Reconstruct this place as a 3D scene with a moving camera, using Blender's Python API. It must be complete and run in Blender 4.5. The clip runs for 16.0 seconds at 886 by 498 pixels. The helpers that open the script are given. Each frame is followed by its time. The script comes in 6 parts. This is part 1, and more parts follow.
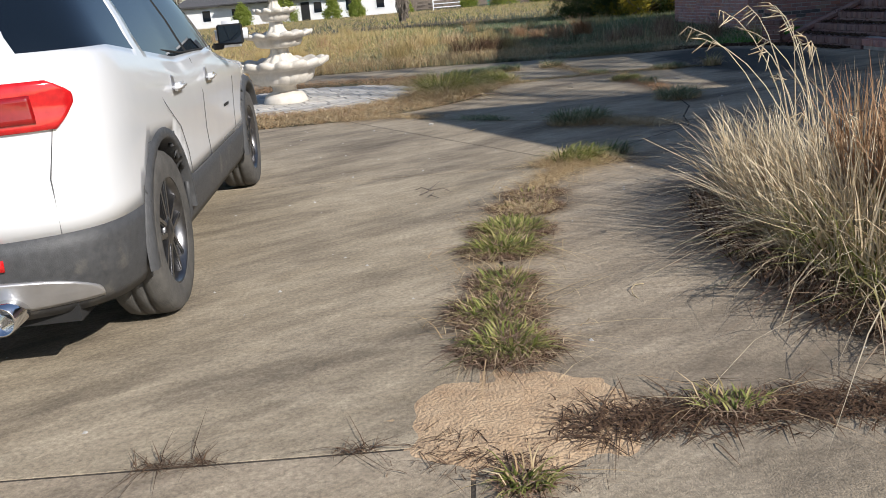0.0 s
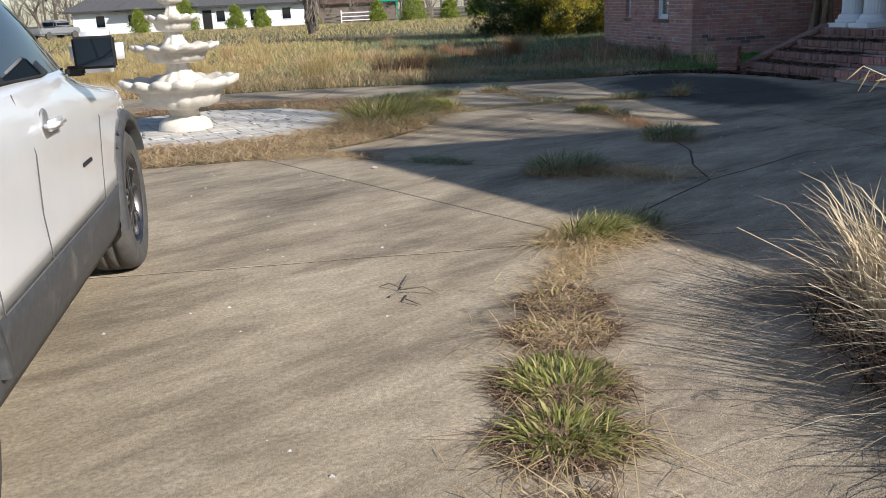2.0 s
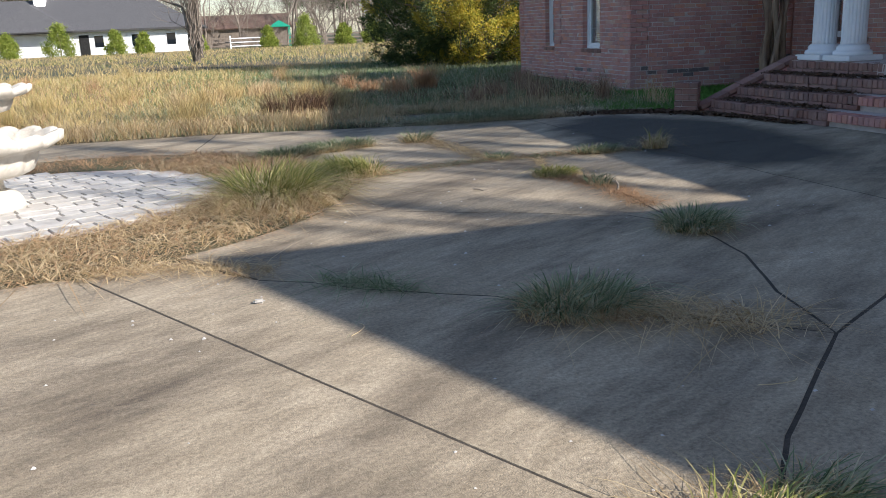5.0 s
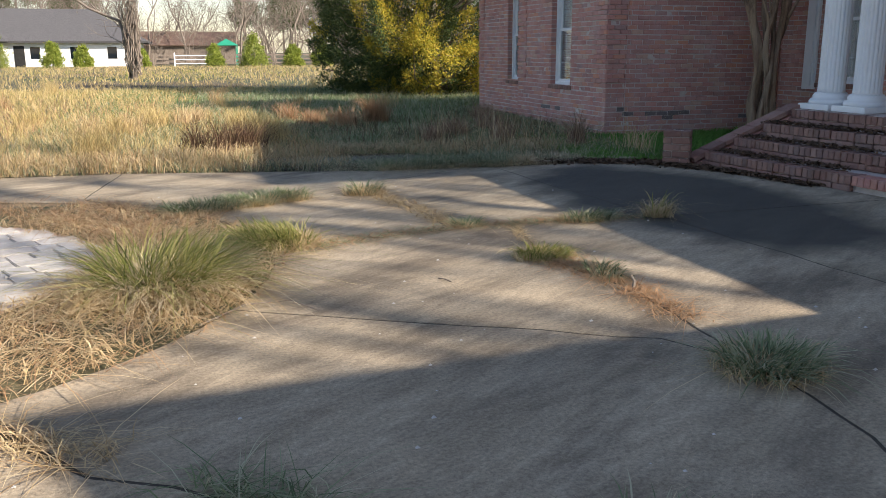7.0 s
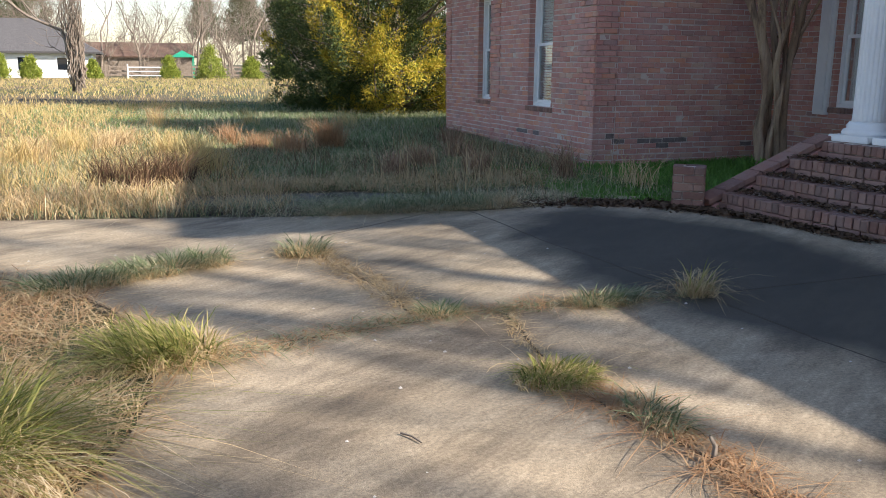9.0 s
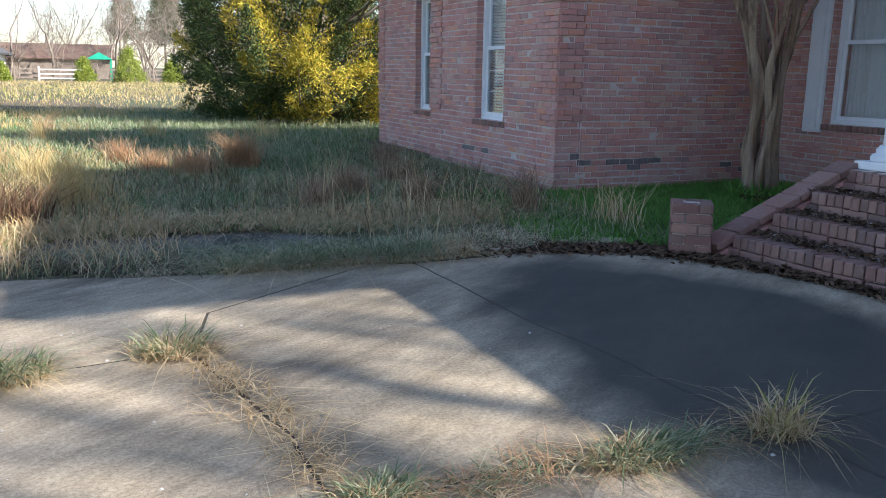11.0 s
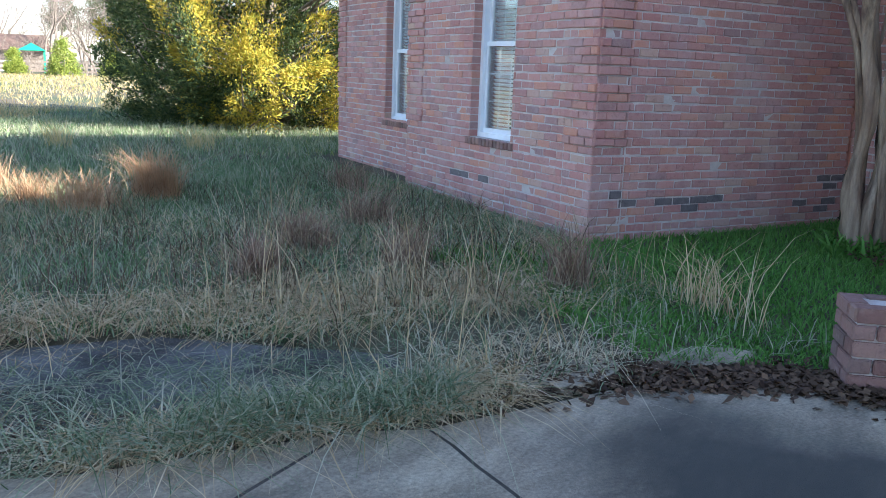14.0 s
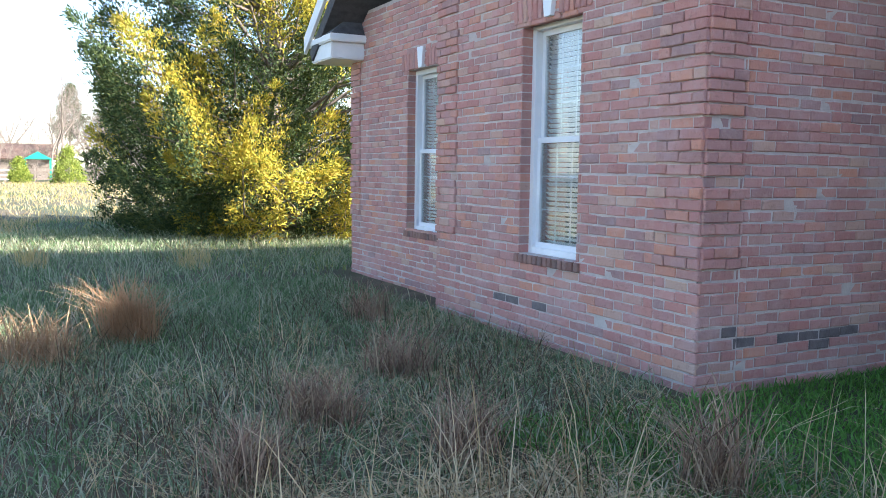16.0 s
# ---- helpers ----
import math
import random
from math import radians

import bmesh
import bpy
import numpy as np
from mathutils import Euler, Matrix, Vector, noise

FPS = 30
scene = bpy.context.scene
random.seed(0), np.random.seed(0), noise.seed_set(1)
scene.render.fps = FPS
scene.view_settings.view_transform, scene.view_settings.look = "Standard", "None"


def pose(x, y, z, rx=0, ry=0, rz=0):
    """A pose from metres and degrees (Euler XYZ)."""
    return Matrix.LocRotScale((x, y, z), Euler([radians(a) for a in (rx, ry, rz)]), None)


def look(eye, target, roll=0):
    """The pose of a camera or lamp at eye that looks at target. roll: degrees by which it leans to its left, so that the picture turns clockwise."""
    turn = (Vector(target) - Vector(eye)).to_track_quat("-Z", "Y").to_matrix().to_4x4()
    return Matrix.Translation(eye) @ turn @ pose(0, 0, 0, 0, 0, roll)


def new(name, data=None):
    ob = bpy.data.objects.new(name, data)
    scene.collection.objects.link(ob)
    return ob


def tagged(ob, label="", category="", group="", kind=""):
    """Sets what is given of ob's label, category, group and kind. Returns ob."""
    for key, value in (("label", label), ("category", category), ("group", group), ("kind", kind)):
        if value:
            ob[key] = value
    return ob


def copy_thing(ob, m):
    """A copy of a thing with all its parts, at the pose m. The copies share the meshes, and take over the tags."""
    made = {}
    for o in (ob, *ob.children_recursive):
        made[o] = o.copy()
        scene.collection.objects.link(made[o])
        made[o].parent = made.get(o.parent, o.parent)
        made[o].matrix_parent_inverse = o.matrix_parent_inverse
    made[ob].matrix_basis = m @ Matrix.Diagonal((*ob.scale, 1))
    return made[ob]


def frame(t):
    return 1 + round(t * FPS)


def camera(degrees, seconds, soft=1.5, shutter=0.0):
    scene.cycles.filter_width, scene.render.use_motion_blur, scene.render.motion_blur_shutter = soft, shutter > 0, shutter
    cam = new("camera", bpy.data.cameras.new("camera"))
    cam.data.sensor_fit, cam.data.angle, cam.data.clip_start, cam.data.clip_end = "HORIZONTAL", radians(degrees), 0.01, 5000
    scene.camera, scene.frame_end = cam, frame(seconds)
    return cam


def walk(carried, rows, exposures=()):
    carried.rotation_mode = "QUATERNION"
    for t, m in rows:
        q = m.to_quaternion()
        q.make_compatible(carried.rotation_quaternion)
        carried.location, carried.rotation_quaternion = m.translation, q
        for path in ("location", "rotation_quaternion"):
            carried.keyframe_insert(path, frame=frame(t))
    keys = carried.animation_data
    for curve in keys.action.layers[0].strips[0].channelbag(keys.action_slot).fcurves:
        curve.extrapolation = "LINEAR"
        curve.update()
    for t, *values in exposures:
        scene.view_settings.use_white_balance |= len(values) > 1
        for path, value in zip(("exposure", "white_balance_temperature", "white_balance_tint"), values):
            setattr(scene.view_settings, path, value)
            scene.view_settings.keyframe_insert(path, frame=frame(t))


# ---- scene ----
cam = camera(55.4, 16.0, soft=0.8)
METRES, EYE, TILT, LEAN, TURN = 15.8, 1.298, -1.98, 1.18, 0.0
ROWS = [
    (0.0, 0.0, 0.0, 0.0, -0.89, -14.58, 3.42),
    (0.5, -0.0072, 0.0306, -0.0015, -2.38, -14.92, 3.6),
    (1.0, -0.0162, 0.0617, -0.0009, -3.45, -15.49, 2.6),
    (1.5, -0.0209, 0.0946, 0.0009, -6.71, -15.17, 1.62),
    (2.0, -0.02, 0.125, 0.0038, -7.11, -13.93, 1.73),
    (2.5, -0.0208, 0.1555, 0.005, -7.95, -13.56, 1.52),
    (3.0, -0.0157, 0.1857, 0.0059, -8.52, -13.38, 2.61),
    (3.5, -0.0148, 0.2141, 0.0077, -8.3, -12.79, 1.16),
    (4.0, -0.0131, 0.2436, 0.0095, -10.2, -12.77, 2.62),
    (4.5, -0.0084, 0.2743, 0.0116, -10.45, -12.67, 1.71),
    (5.0, -0.007, 0.3051, 0.0126, -14.13, -12.52, 1.75),
    (7.5, 0.0299, 0.4521, 0.0218, -17.8, -10.77, -0.56),
    (8.0, 0.0403, 0.4814, 0.0229, -18.3, -10.71, -0.88),
    (8.5, 0.0499, 0.5116, 0.0261, -18.36, -10.18, -1.25),
    (9.0, 0.0565, 0.5428, 0.0278, -19.92, -9.98, -0.79),
    (9.5, 0.0668, 0.5741, 0.0291, -21.27, -9.36, -0.78),
    (10.0, 0.0756, 0.6054, 0.0302, -21.95, -9.24, -0.94),
    (12.5, 0.1353, 0.76, 0.0385, -28.12, -9.88, -1.54),
    (13.0, 0.1421, 0.7901, 0.0394, -28.23, -9.65, -1.56),
    (13.5, 0.1502, 0.8195, 0.0411, -27.8, -9.33, -2.01),
    (14.0, 0.1565, 0.8491, 0.0423, -27.83, -9.47, -2.18),
    (14.5, 0.1653, 0.8779, 0.0438, -27.46, -8.74, -2.05),
    (15.0, 0.1712, 0.908, 0.0447, -26.96, -7.22, -2.07),
    (15.5, 0.1809, 0.936, 0.0462, -26.95, -6.04, -1.2),
    (16.0, 0.1925, 0.9636, 0.0496, -27.58, -2.94, -0.9),
]
EXPOSURES = [(0.0, 0.24, 6000, 12), (2.0, 0.42, 6050, 12), (3.5, 0.58, 6100, 13), (5.0, 0.78, 6050, 13), (7.5, 1.12, 6750, 15), (8.5, 1.28, 6700, 15), (9.0, 1.22, 6600, 15), (10.0, 1.22, 6150, 14), (12.5, 2.1, 5950, 13), (13.5, 2.05, 5800, 12), (14.5, 2.4, 5850, 13), (15.0, 1.98, 5950, 13), (15.5, 2.15, 5950, 13), (16.0, 2.28, 5950, 13)]
walk(cam, [(t, pose(0, 0, EYE, TILT, LEAN, TURN) @ pose(METRES * x, METRES * y, METRES * z, 90 + pitch, roll, yaw)) for t, x, y, z, yaw, pitch, roll in ROWS], EXPOSURES)

# ---- sky and sun: a low winter sun from behind on the east side ----
SUN_EL, SUN_AZ = radians(32), math.atan2(0.69, -0.72)
sky_world = bpy.data.worlds.new("sky")
scene.world = sky_world
sky_world.use_nodes = True
sky_nodes = sky_world.node_tree.nodes
sky_tex = sky_nodes.new("ShaderNodeTexSky")
sky_tex.sky_type, sky_tex.sun_disc = "NISHITA", False
sky_tex.sun_elevation, sky_tex.sun_rotation = SUN_EL, SUN_AZ
sky_tex.dust_density = 0.6
sky_nodes["Background"].inputs["Strength"].default_value = 0.095
sky_world.node_tree.links.new(sky_tex.outputs["Color"], sky_nodes["Background"].inputs["Color"])
sun_data = bpy.data.lights.new("sun", "SUN")
sun_data.energy, sun_data.angle, sun_data.color = 5.0, radians(0.53), (1.0, 0.91, 0.78)
sun_lamp = new("sun", sun_data)
to_sun = Vector((math.sin(SUN_AZ) * math.cos(SUN_EL), math.cos(SUN_AZ) * math.cos(SUN_EL), math.sin(SUN_EL)))
sun_lamp.matrix_world = look(to_sun * 60, (0, 0, 0))


# ---- material tools ----
def material(name, low, high, rough=0.8, scale=6.0, detail=8.0, bump=0.3, bump_scale=60.0, metal=0.0, per=None, vary=0.0, blotch=None, blotch_scale=0.8, blotch_at=(0.5, 0.7), stretch=(1, 1, 1), spec=0.5, coat=0.0, depth=0.02, grain=0.0, dark_patch=None, mottle=0.0, worn=None, turn=None):
    """low and high: the colours between which the noise mixes. per: 'island' or 'object', vary: how far each piece differs.
    blotch: a colour laid over in patches of blotch_scale."""
    m = bpy.data.materials.new(name)
    m.use_nodes = True
    nt = m.node_tree
    N, L = nt.nodes, nt.links
    b = N["Principled BSDF"]
    co = N.new("ShaderNodeTexCoord")
    geo = N.new("ShaderNodeNewGeometry")
    mp = N.new("ShaderNodeMapping")
    mp.inputs["Scale"].default_value = stretch
    if turn is not None:
        mp.vector_type = "TEXTURE"
        mp.inputs["Rotation"].default_value = (0, 0, turn)
    L.new(geo.outputs["Position"] if per != "local" else co.outputs["Object"], mp.inputs["Vector"])
    fine = mp.outputs[0] if turn is None else geo.outputs["Position"]
    n1 = N.new("ShaderNodeTexNoise")
    n1.inputs["Scale"].default_value, n1.inputs["Detail"].default_value, n1.inputs["Roughness"].default_value = scale, detail, 0.62
    L.new(mp.outputs[0], n1.inputs["Vector"])
    r1 = N.new("ShaderNodeValToRGB")
    r1.color_ramp.elements[0].position, r1.color_ramp.elements[1].position = 0.3, 0.72
    r1.color_ramp.elements[0].color, r1.color_ramp.elements[1].color = (*low, 1), (*high, 1)
    L.new(n1.outputs["Fac"], r1.inputs["Fac"])
    colour = r1.outputs["Color"]
    if blotch:
        n2 = N.new("ShaderNodeTexNoise")
        n2.inputs["Scale"].default_value, n2.inputs["Detail"].default_value, n2.inputs["Roughness"].default_value = blotch_scale, 7, 0.6
        L.new(mp.outputs[0], n2.inputs["Vector"])
        r2 = N.new("ShaderNodeValToRGB")
        r2.color_ramp.elements[0].position, r2.color_ramp.elements[1].position = blotch_at
        L.new(n2.outputs["Fac"], r2.inputs["Fac"])
        mx = N.new("ShaderNodeMix")
        mx.data_type = "RGBA"
        L.new(r2.outputs["Color"], mx.inputs["Factor"])
        L.new(colour, mx.inputs["A"])
        mx.inputs["B"].default_value = (*blotch, 1)
        colour = mx.outputs["Result"]
    if worn:
        n6 = N.new("ShaderNodeTexNoise")
        n6.inputs["Scale"].default_value, n6.inputs["Detail"].default_value, n6.inputs["Roughness"].default_value = 1.9, 9, 0.7
        m6 = N.new("ShaderNodeMapping")
        m6.inputs["Location"].default_value, m6.inputs["Rotation"].default_value, m6.inputs["Scale"].default_value = (3.1, 7.7, 0), (0, 0, radians(40)), (0.6, 1.5, 1)
        L.new(geo.outputs["Position"], m6.inputs["Vector"])
        L.new(m6.outputs[0], n6.inputs["Vector"])
        r6 = N.new("ShaderNodeMapRange")
        r6.inputs["From Min"].default_value, r6.inputs["From Max"].default_value, r6.inputs["To Max"].default_value = 0.5, 0.72, 0.45
        L.new(n6.outputs["Fac"], r6.inputs["Value"])
        mx = N.new("ShaderNodeMix")
        mx.data_type = "RGBA"
        L.new(r6.outputs[0], mx.inputs["Factor"])
        L.new(colour, mx.inputs["A"])
        mx.inputs["B"].default_value = (*worn, 1)
        colour = mx.outputs["Result"]
    if mottle:
        n7 = N.new("ShaderNodeTexNoise")
        n7.inputs["Scale"].default_value, n7.inputs["Detail"].default_value, n7.inputs["Roughness"].default_value = 9, 8, 0.75
        L.new(mp.outputs[0], n7.inputs["Vector"])
        m7 = N.new("ShaderNodeMapRange")
        m7.inputs["From Min"].default_value, m7.inputs["From Max"].default_value = 0.3, 0.7
        m7.inputs["To Min"].default_value, m7.inputs["To Max"].default_value = 1 - mottle, 1 + mottle
        L.new(n7.outputs["Fac"], m7.inputs["Value"])
        v7 = N.new("ShaderNodeVectorMath")
        v7.operation = "SCALE"
        L.new(colour, v7.inputs[0])
        L.new(m7.outputs[0], v7.inputs["Scale"])
        colour = v7.outputs[0]
    if grain:
        n4 = N.new("ShaderNodeTexNoise")
        n4.inputs["Scale"].default_value, n4.inputs["Detail"].default_value, n4.inputs["Roughness"].default_value = 55, 6, 0.75
        L.new(fine, n4.inputs["Vector"])
        mg = N.new("ShaderNodeMapRange")
        mg.inputs["From Min"].default_value, mg.inputs["From Max"].default_value = 0.3, 0.7
        mg.inputs["To Min"].default_value, mg.inputs["To Max"].default_value = 1 - grain, 1 + grain
        L.new(n4.outputs["Fac"], mg.inputs["Value"])
        vm = N.new("ShaderNodeVectorMath")
        vm.operation = "SCALE"
        L.new(colour, vm.inputs[0])
        L.new(mg.outputs[0], vm.inputs["Scale"])
        colour = vm.outputs[0]
    if dark_patch:
        # a darker patch with an uneven edge, given as (x, y, radius along x, along y, colour)
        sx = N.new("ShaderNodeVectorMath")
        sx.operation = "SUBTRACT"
        sx.inputs[1].default_value = (dark_patch[0], dark_patch[1], 0)
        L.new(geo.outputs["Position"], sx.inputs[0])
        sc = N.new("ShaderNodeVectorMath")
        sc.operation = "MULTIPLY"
        sc.inputs[1].default_value = (1 / dark_patch[2], 1 / dark_patch[3], 0)
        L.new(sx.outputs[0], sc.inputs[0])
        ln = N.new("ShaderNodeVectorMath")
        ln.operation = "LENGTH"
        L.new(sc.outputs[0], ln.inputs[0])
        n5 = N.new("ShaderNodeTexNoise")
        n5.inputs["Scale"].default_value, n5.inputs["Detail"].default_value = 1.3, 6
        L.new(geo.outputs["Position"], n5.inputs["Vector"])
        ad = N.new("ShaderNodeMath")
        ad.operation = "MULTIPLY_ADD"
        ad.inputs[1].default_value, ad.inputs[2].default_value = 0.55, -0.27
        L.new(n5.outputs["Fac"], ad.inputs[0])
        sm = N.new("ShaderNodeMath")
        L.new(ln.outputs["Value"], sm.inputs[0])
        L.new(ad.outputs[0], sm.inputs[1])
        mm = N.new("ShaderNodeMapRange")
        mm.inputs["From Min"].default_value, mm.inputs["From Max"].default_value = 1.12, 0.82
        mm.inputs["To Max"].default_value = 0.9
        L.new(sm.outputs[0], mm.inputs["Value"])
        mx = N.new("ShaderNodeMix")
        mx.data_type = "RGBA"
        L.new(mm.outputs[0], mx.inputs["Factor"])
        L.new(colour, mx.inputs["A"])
        mx.inputs["B"].default_value = (*dark_patch[4], 1)
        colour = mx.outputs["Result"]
    if vary:
        rnd = geo.outputs["Random Per Island"]
        if per == "object":
            rnd = N.new("ShaderNodeObjectInfo").outputs["Random"]
        mr = N.new("ShaderNodeMapRange")
        mr.inputs["To Min"].default_value, mr.inputs["To Max"].default_value = 1 - vary, 1 + vary
        L.new(rnd, mr.inputs["Value"])
        hs = N.new("ShaderNodeHueSaturation")
        L.new(mr.outputs[0], hs.inputs["Value"])
        wn = N.new("ShaderNodeTexWhiteNoise")
        wn.noise_dimensions = "1D"
        L.new(rnd, wn.inputs["W"])
        mh = N.new("ShaderNodeMapRange")
        mh.inputs["To Min"].default_value, mh.inputs["To Max"].default_value = 0.5 - 0.05 * vary, 0.5 + 0.05 * vary
        L.new(wn.outputs["Value"], mh.inputs["Value"])
        L.new(mh.outputs[0], hs.inputs["Hue"])
        L.new(colour, hs.inputs["Color"])
        colour = hs.outputs["Color"]
    L.new(colour, b.inputs["Base Color"])
    b.inputs["Roughness"].default_value, b.inputs["Metallic"].default_value = rough, metal
    b.inputs["Specular IOR Level"].default_value, b.inputs["Coat Weight"].default_value = spec, coat
    b.inputs["Coat Roughness"].default_value = 0.04
    if bump:
        n3 = N.new("ShaderNodeTexNoise")
        n3.inputs["Scale"].default_value, n3.inputs["Detail"].default_value = bump_scale, 5
        L.new(fine, n3.inputs["Vector"])
        bp = N.new("ShaderNodeBump")
        bp.inputs["Strength"].default_value, bp.inputs["Distance"].default_value = bump, depth
        L.new(n3.outputs["Fac"], bp.inputs["Height"])
        L.new(bp.outputs["Normal"], b.inputs["Normal"])
    return m


def fired_brick(name, colours, per, dark=1.0):
    """Brick: each one takes a colour of its own from the list, with pale bloom, soot and a rough face."""
    m = bpy.data.materials.new(name)
    m.use_nodes = True
    N, L = m.node_tree.nodes, m.node_tree.links
    b = N["Principled BSDF"]
    geo = N.new("ShaderNodeNewGeometry")
    rnd = N.new("ShaderNodeObjectInfo").outputs["Random"] if per == "object" else geo.outputs["Random Per Island"]
    ramp = N.new("ShaderNodeValToRGB")
    el = ramp.color_ramp.elements
    el[0].color, el[1].color = (*colours[0], 1), (*colours[-1], 1)
    for i, c in enumerate(colours[1:-1], 1):
        el.new(i / (len(colours) - 1)).color = (*c, 1)
    L.new(rnd, ramp.inputs["Fac"])
    colour = ramp.outputs["Color"]

    def layer(scale, detail, low, high, most, tint):
        nonlocal colour
        n = N.new("ShaderNodeTexNoise")
        n.inputs["Scale"].default_value, n.inputs["Detail"].default_value, n.inputs["Roughness"].default_value = scale, detail, 0.65
        L.new(geo.outputs["Position"], n.inputs["Vector"])
        r = N.new("ShaderNodeMapRange")
        r.inputs["From Min"].default_value, r.inputs["From Max"].default_value, r.inputs["To Max"].default_value = low, high, most
        L.new(n.outputs["Fac"], r.inputs["Value"])
        mx = N.new("ShaderNodeMix")
        mx.data_type = "RGBA"
        L.new(r.outputs[0], mx.inputs["Factor"])
        L.new(colour, mx.inputs["A"])
        mx.inputs["B"].default_value = (*[c * dark for c in tint], 1)
        colour = mx.outputs["Result"]
        return n

    layer(1.7, 7, 0.48, 0.78, 0.55, (0.56, 0.44, 0.42))
    layer(16, 8, 0.52, 0.75, 0.55, (0.55, 0.38, 0.31))
    layer(23, 8, 0.55, 0.75, 0.6, (0.24, 0.13, 0.11))
    L.new(colour, b.inputs["Base Color"])
    b.inputs["Roughness"].default_value, b.inputs["Specular IOR Level"].default_value = 0.88, 0.3
    n = N.new("ShaderNodeTexNoise")
    n.inputs["Scale"].default_value, n.inputs["Detail"].default_value = 70, 7
    L.new(geo.outputs["Position"], n.inputs["Vector"])
    bp = N.new("ShaderNodeBump")
    bp.inputs["Strength"].default_value, bp.inputs["Distance"].default_value = 0.8, 0.012
    L.new(n.outputs["Fac"], bp.inputs["Height"])
    L.new(bp.outputs["Normal"], b.inputs["Normal"])
    return m


def leafy(name, colours, rough=0.7, through_light=0.3):
    """Grass and leaves: each blade takes a colour of its own from the list."""
    m = bpy.data.materials.new(name)
    m.use_nodes = True
    N, L = m.node_tree.nodes, m.node_tree.links
    b = N["Principled BSDF"]
    geo = N.new("ShaderNodeNewGeometry")
    ramp = N.new("ShaderNodeValToRGB")
    el = ramp.color_ramp.elements
    el[0].color, el[1].color = (*colours[0], 1), (*colours[-1], 1)
    for i, c in enumerate(colours[1:-1], 1):
        el.new(i / (len(colours) - 1)).color = (*c, 1)
    L.new(geo.outputs["Random Per Island"], ramp.inputs["Fac"])
    L.new(ramp.outputs["Color"], b.inputs["Base Color"])
    b.inputs["Roughness"].default_value = rough
    b.inputs["Specular IOR Level"].default_value = 0.25
    tr = N.new("ShaderNodeBsdfTranslucent")
    L.new(ramp.outputs["Color"], tr.inputs["Color"])
    mx = N.new("ShaderNodeMixShader")
    mx.inputs["Fac"].default_value = through_light
    L.new(b.outputs[0], mx.inputs[1])
    L.new(tr.outputs[0], mx.inputs[2])
    L.new(mx.outputs[0], N["Material Output"].inputs["Surface"])
    return m


def glass(name, tint=(0.02, 0.03, 0.035), rough=0.02, clear=0.0):
    m = bpy.data.materials.new(name)
    m.use_nodes = True
    N, L = m.node_tree.nodes, m.node_tree.links
    b = N["Principled BSDF"]
    b.inputs["Base Color"].default_value = (*tint, 1)
    b.inputs["Roughness"].default_value = rough
    b.inputs["IOR"].default_value = 1.5
    b.inputs["Transmission Weight"].default_value = clear
    return m


# darker streaks in the colour run 33 degrees from the x axis
CONCRETE = material("weathered_concrete", (0.25, 0.203, 0.138), (0.40, 0.336, 0.242), 0.9, 1.7, 10, 0.5, 150, blotch=(0.135, 0.108, 0.076), blotch_scale=1.25, blotch_at=(0.46, 0.68), per="object", vary=0.06, depth=0.010, grain=0.42, stretch=(2.0, 0.62, 1), turn=radians(33), dark_patch=(4.93, 13.7, 1.18, 2.45, (0.036, 0.038, 0.034)), mottle=0.26, worn=(0.50, 0.425, 0.315))
OLD_CONCRETE = material("dark_old_concrete", (0.085, 0.083, 0.078), (0.19, 0.185, 0.175), 0.9, 2.5, 10, 0.8, 70, grain=0.5, mottle=0.4, blotch=(0.05, 0.045, 0.038), blotch_scale=1.6, blotch_at=(0.42, 0.62))
SOIL = material("field_soil", (0.06, 0.045, 0.026), (0.15, 0.115, 0.065), 0.95, 1.5, 8, 0.6, 25, blotch=(0.045, 0.065, 0.025), blotch_scale=0.12, blotch_at=(0.42, 0.6))
SAND = material("orange_sand", (0.44, 0.30, 0.175), (0.60, 0.44, 0.275), 0.95, 9, 8, 0.7, 90)
PAVER = material("pale_stone_paver", (0.38, 0.36, 0.33), (0.58, 0.56, 0.52), 0.85, 5, 8, 0.5, 60, per="object", vary=0.12)
BRICK_TONES = [(0.410, 0.194, 0.167), (0.490, 0.232, 0.200), (0.456, 0.243, 0.216), (0.536, 0.281, 0.243), (0.467, 0.216, 0.189), (0.388, 0.216, 0.194), (0.513, 0.254, 0.216), (0.570, 0.270, 0.184), (0.433, 0.227, 0.205), (0.524, 0.356, 0.270), (0.490, 0.243, 0.211), (0.342, 0.216, 0.205)]
BRICK = fired_brick("worn_red_brick", BRICK_TONES, "object")
BRICK_MASS = fired_brick("worn_red_brick_courses", BRICK_TONES, "island")
BRICK_OLD = fired_brick("weathered_step_brick", [(0.20, 0.105, 0.085), (0.30, 0.165, 0.135), (0.24, 0.14, 0.12), (0.34, 0.20, 0.16), (0.17, 0.11, 0.095)], "object", 0.62)
FIELD_GREEN = leafy("field_green_blade", [(0.06, 0.135, 0.045), (0.13, 0.225, 0.08), (0.22, 0.31, 0.15), (0.33, 0.38, 0.25)], 0.7, 0.3)
BRICK_DARK = material("soot_dark_brick", (0.12, 0.10, 0.10), (0.20, 0.165, 0.16), 0.8, 14, 8, 0.5, 90)
MORTAR = material("pink_grey_mortar", (0.44, 0.37, 0.34), (0.63, 0.56, 0.52), 0.95, 7, 8, 0.6, 120)
PAINT = material("white_house_paint", (0.70, 0.72, 0.74), (0.82, 0.83, 0.84), 0.5, 3, 6, 0.1, 40)
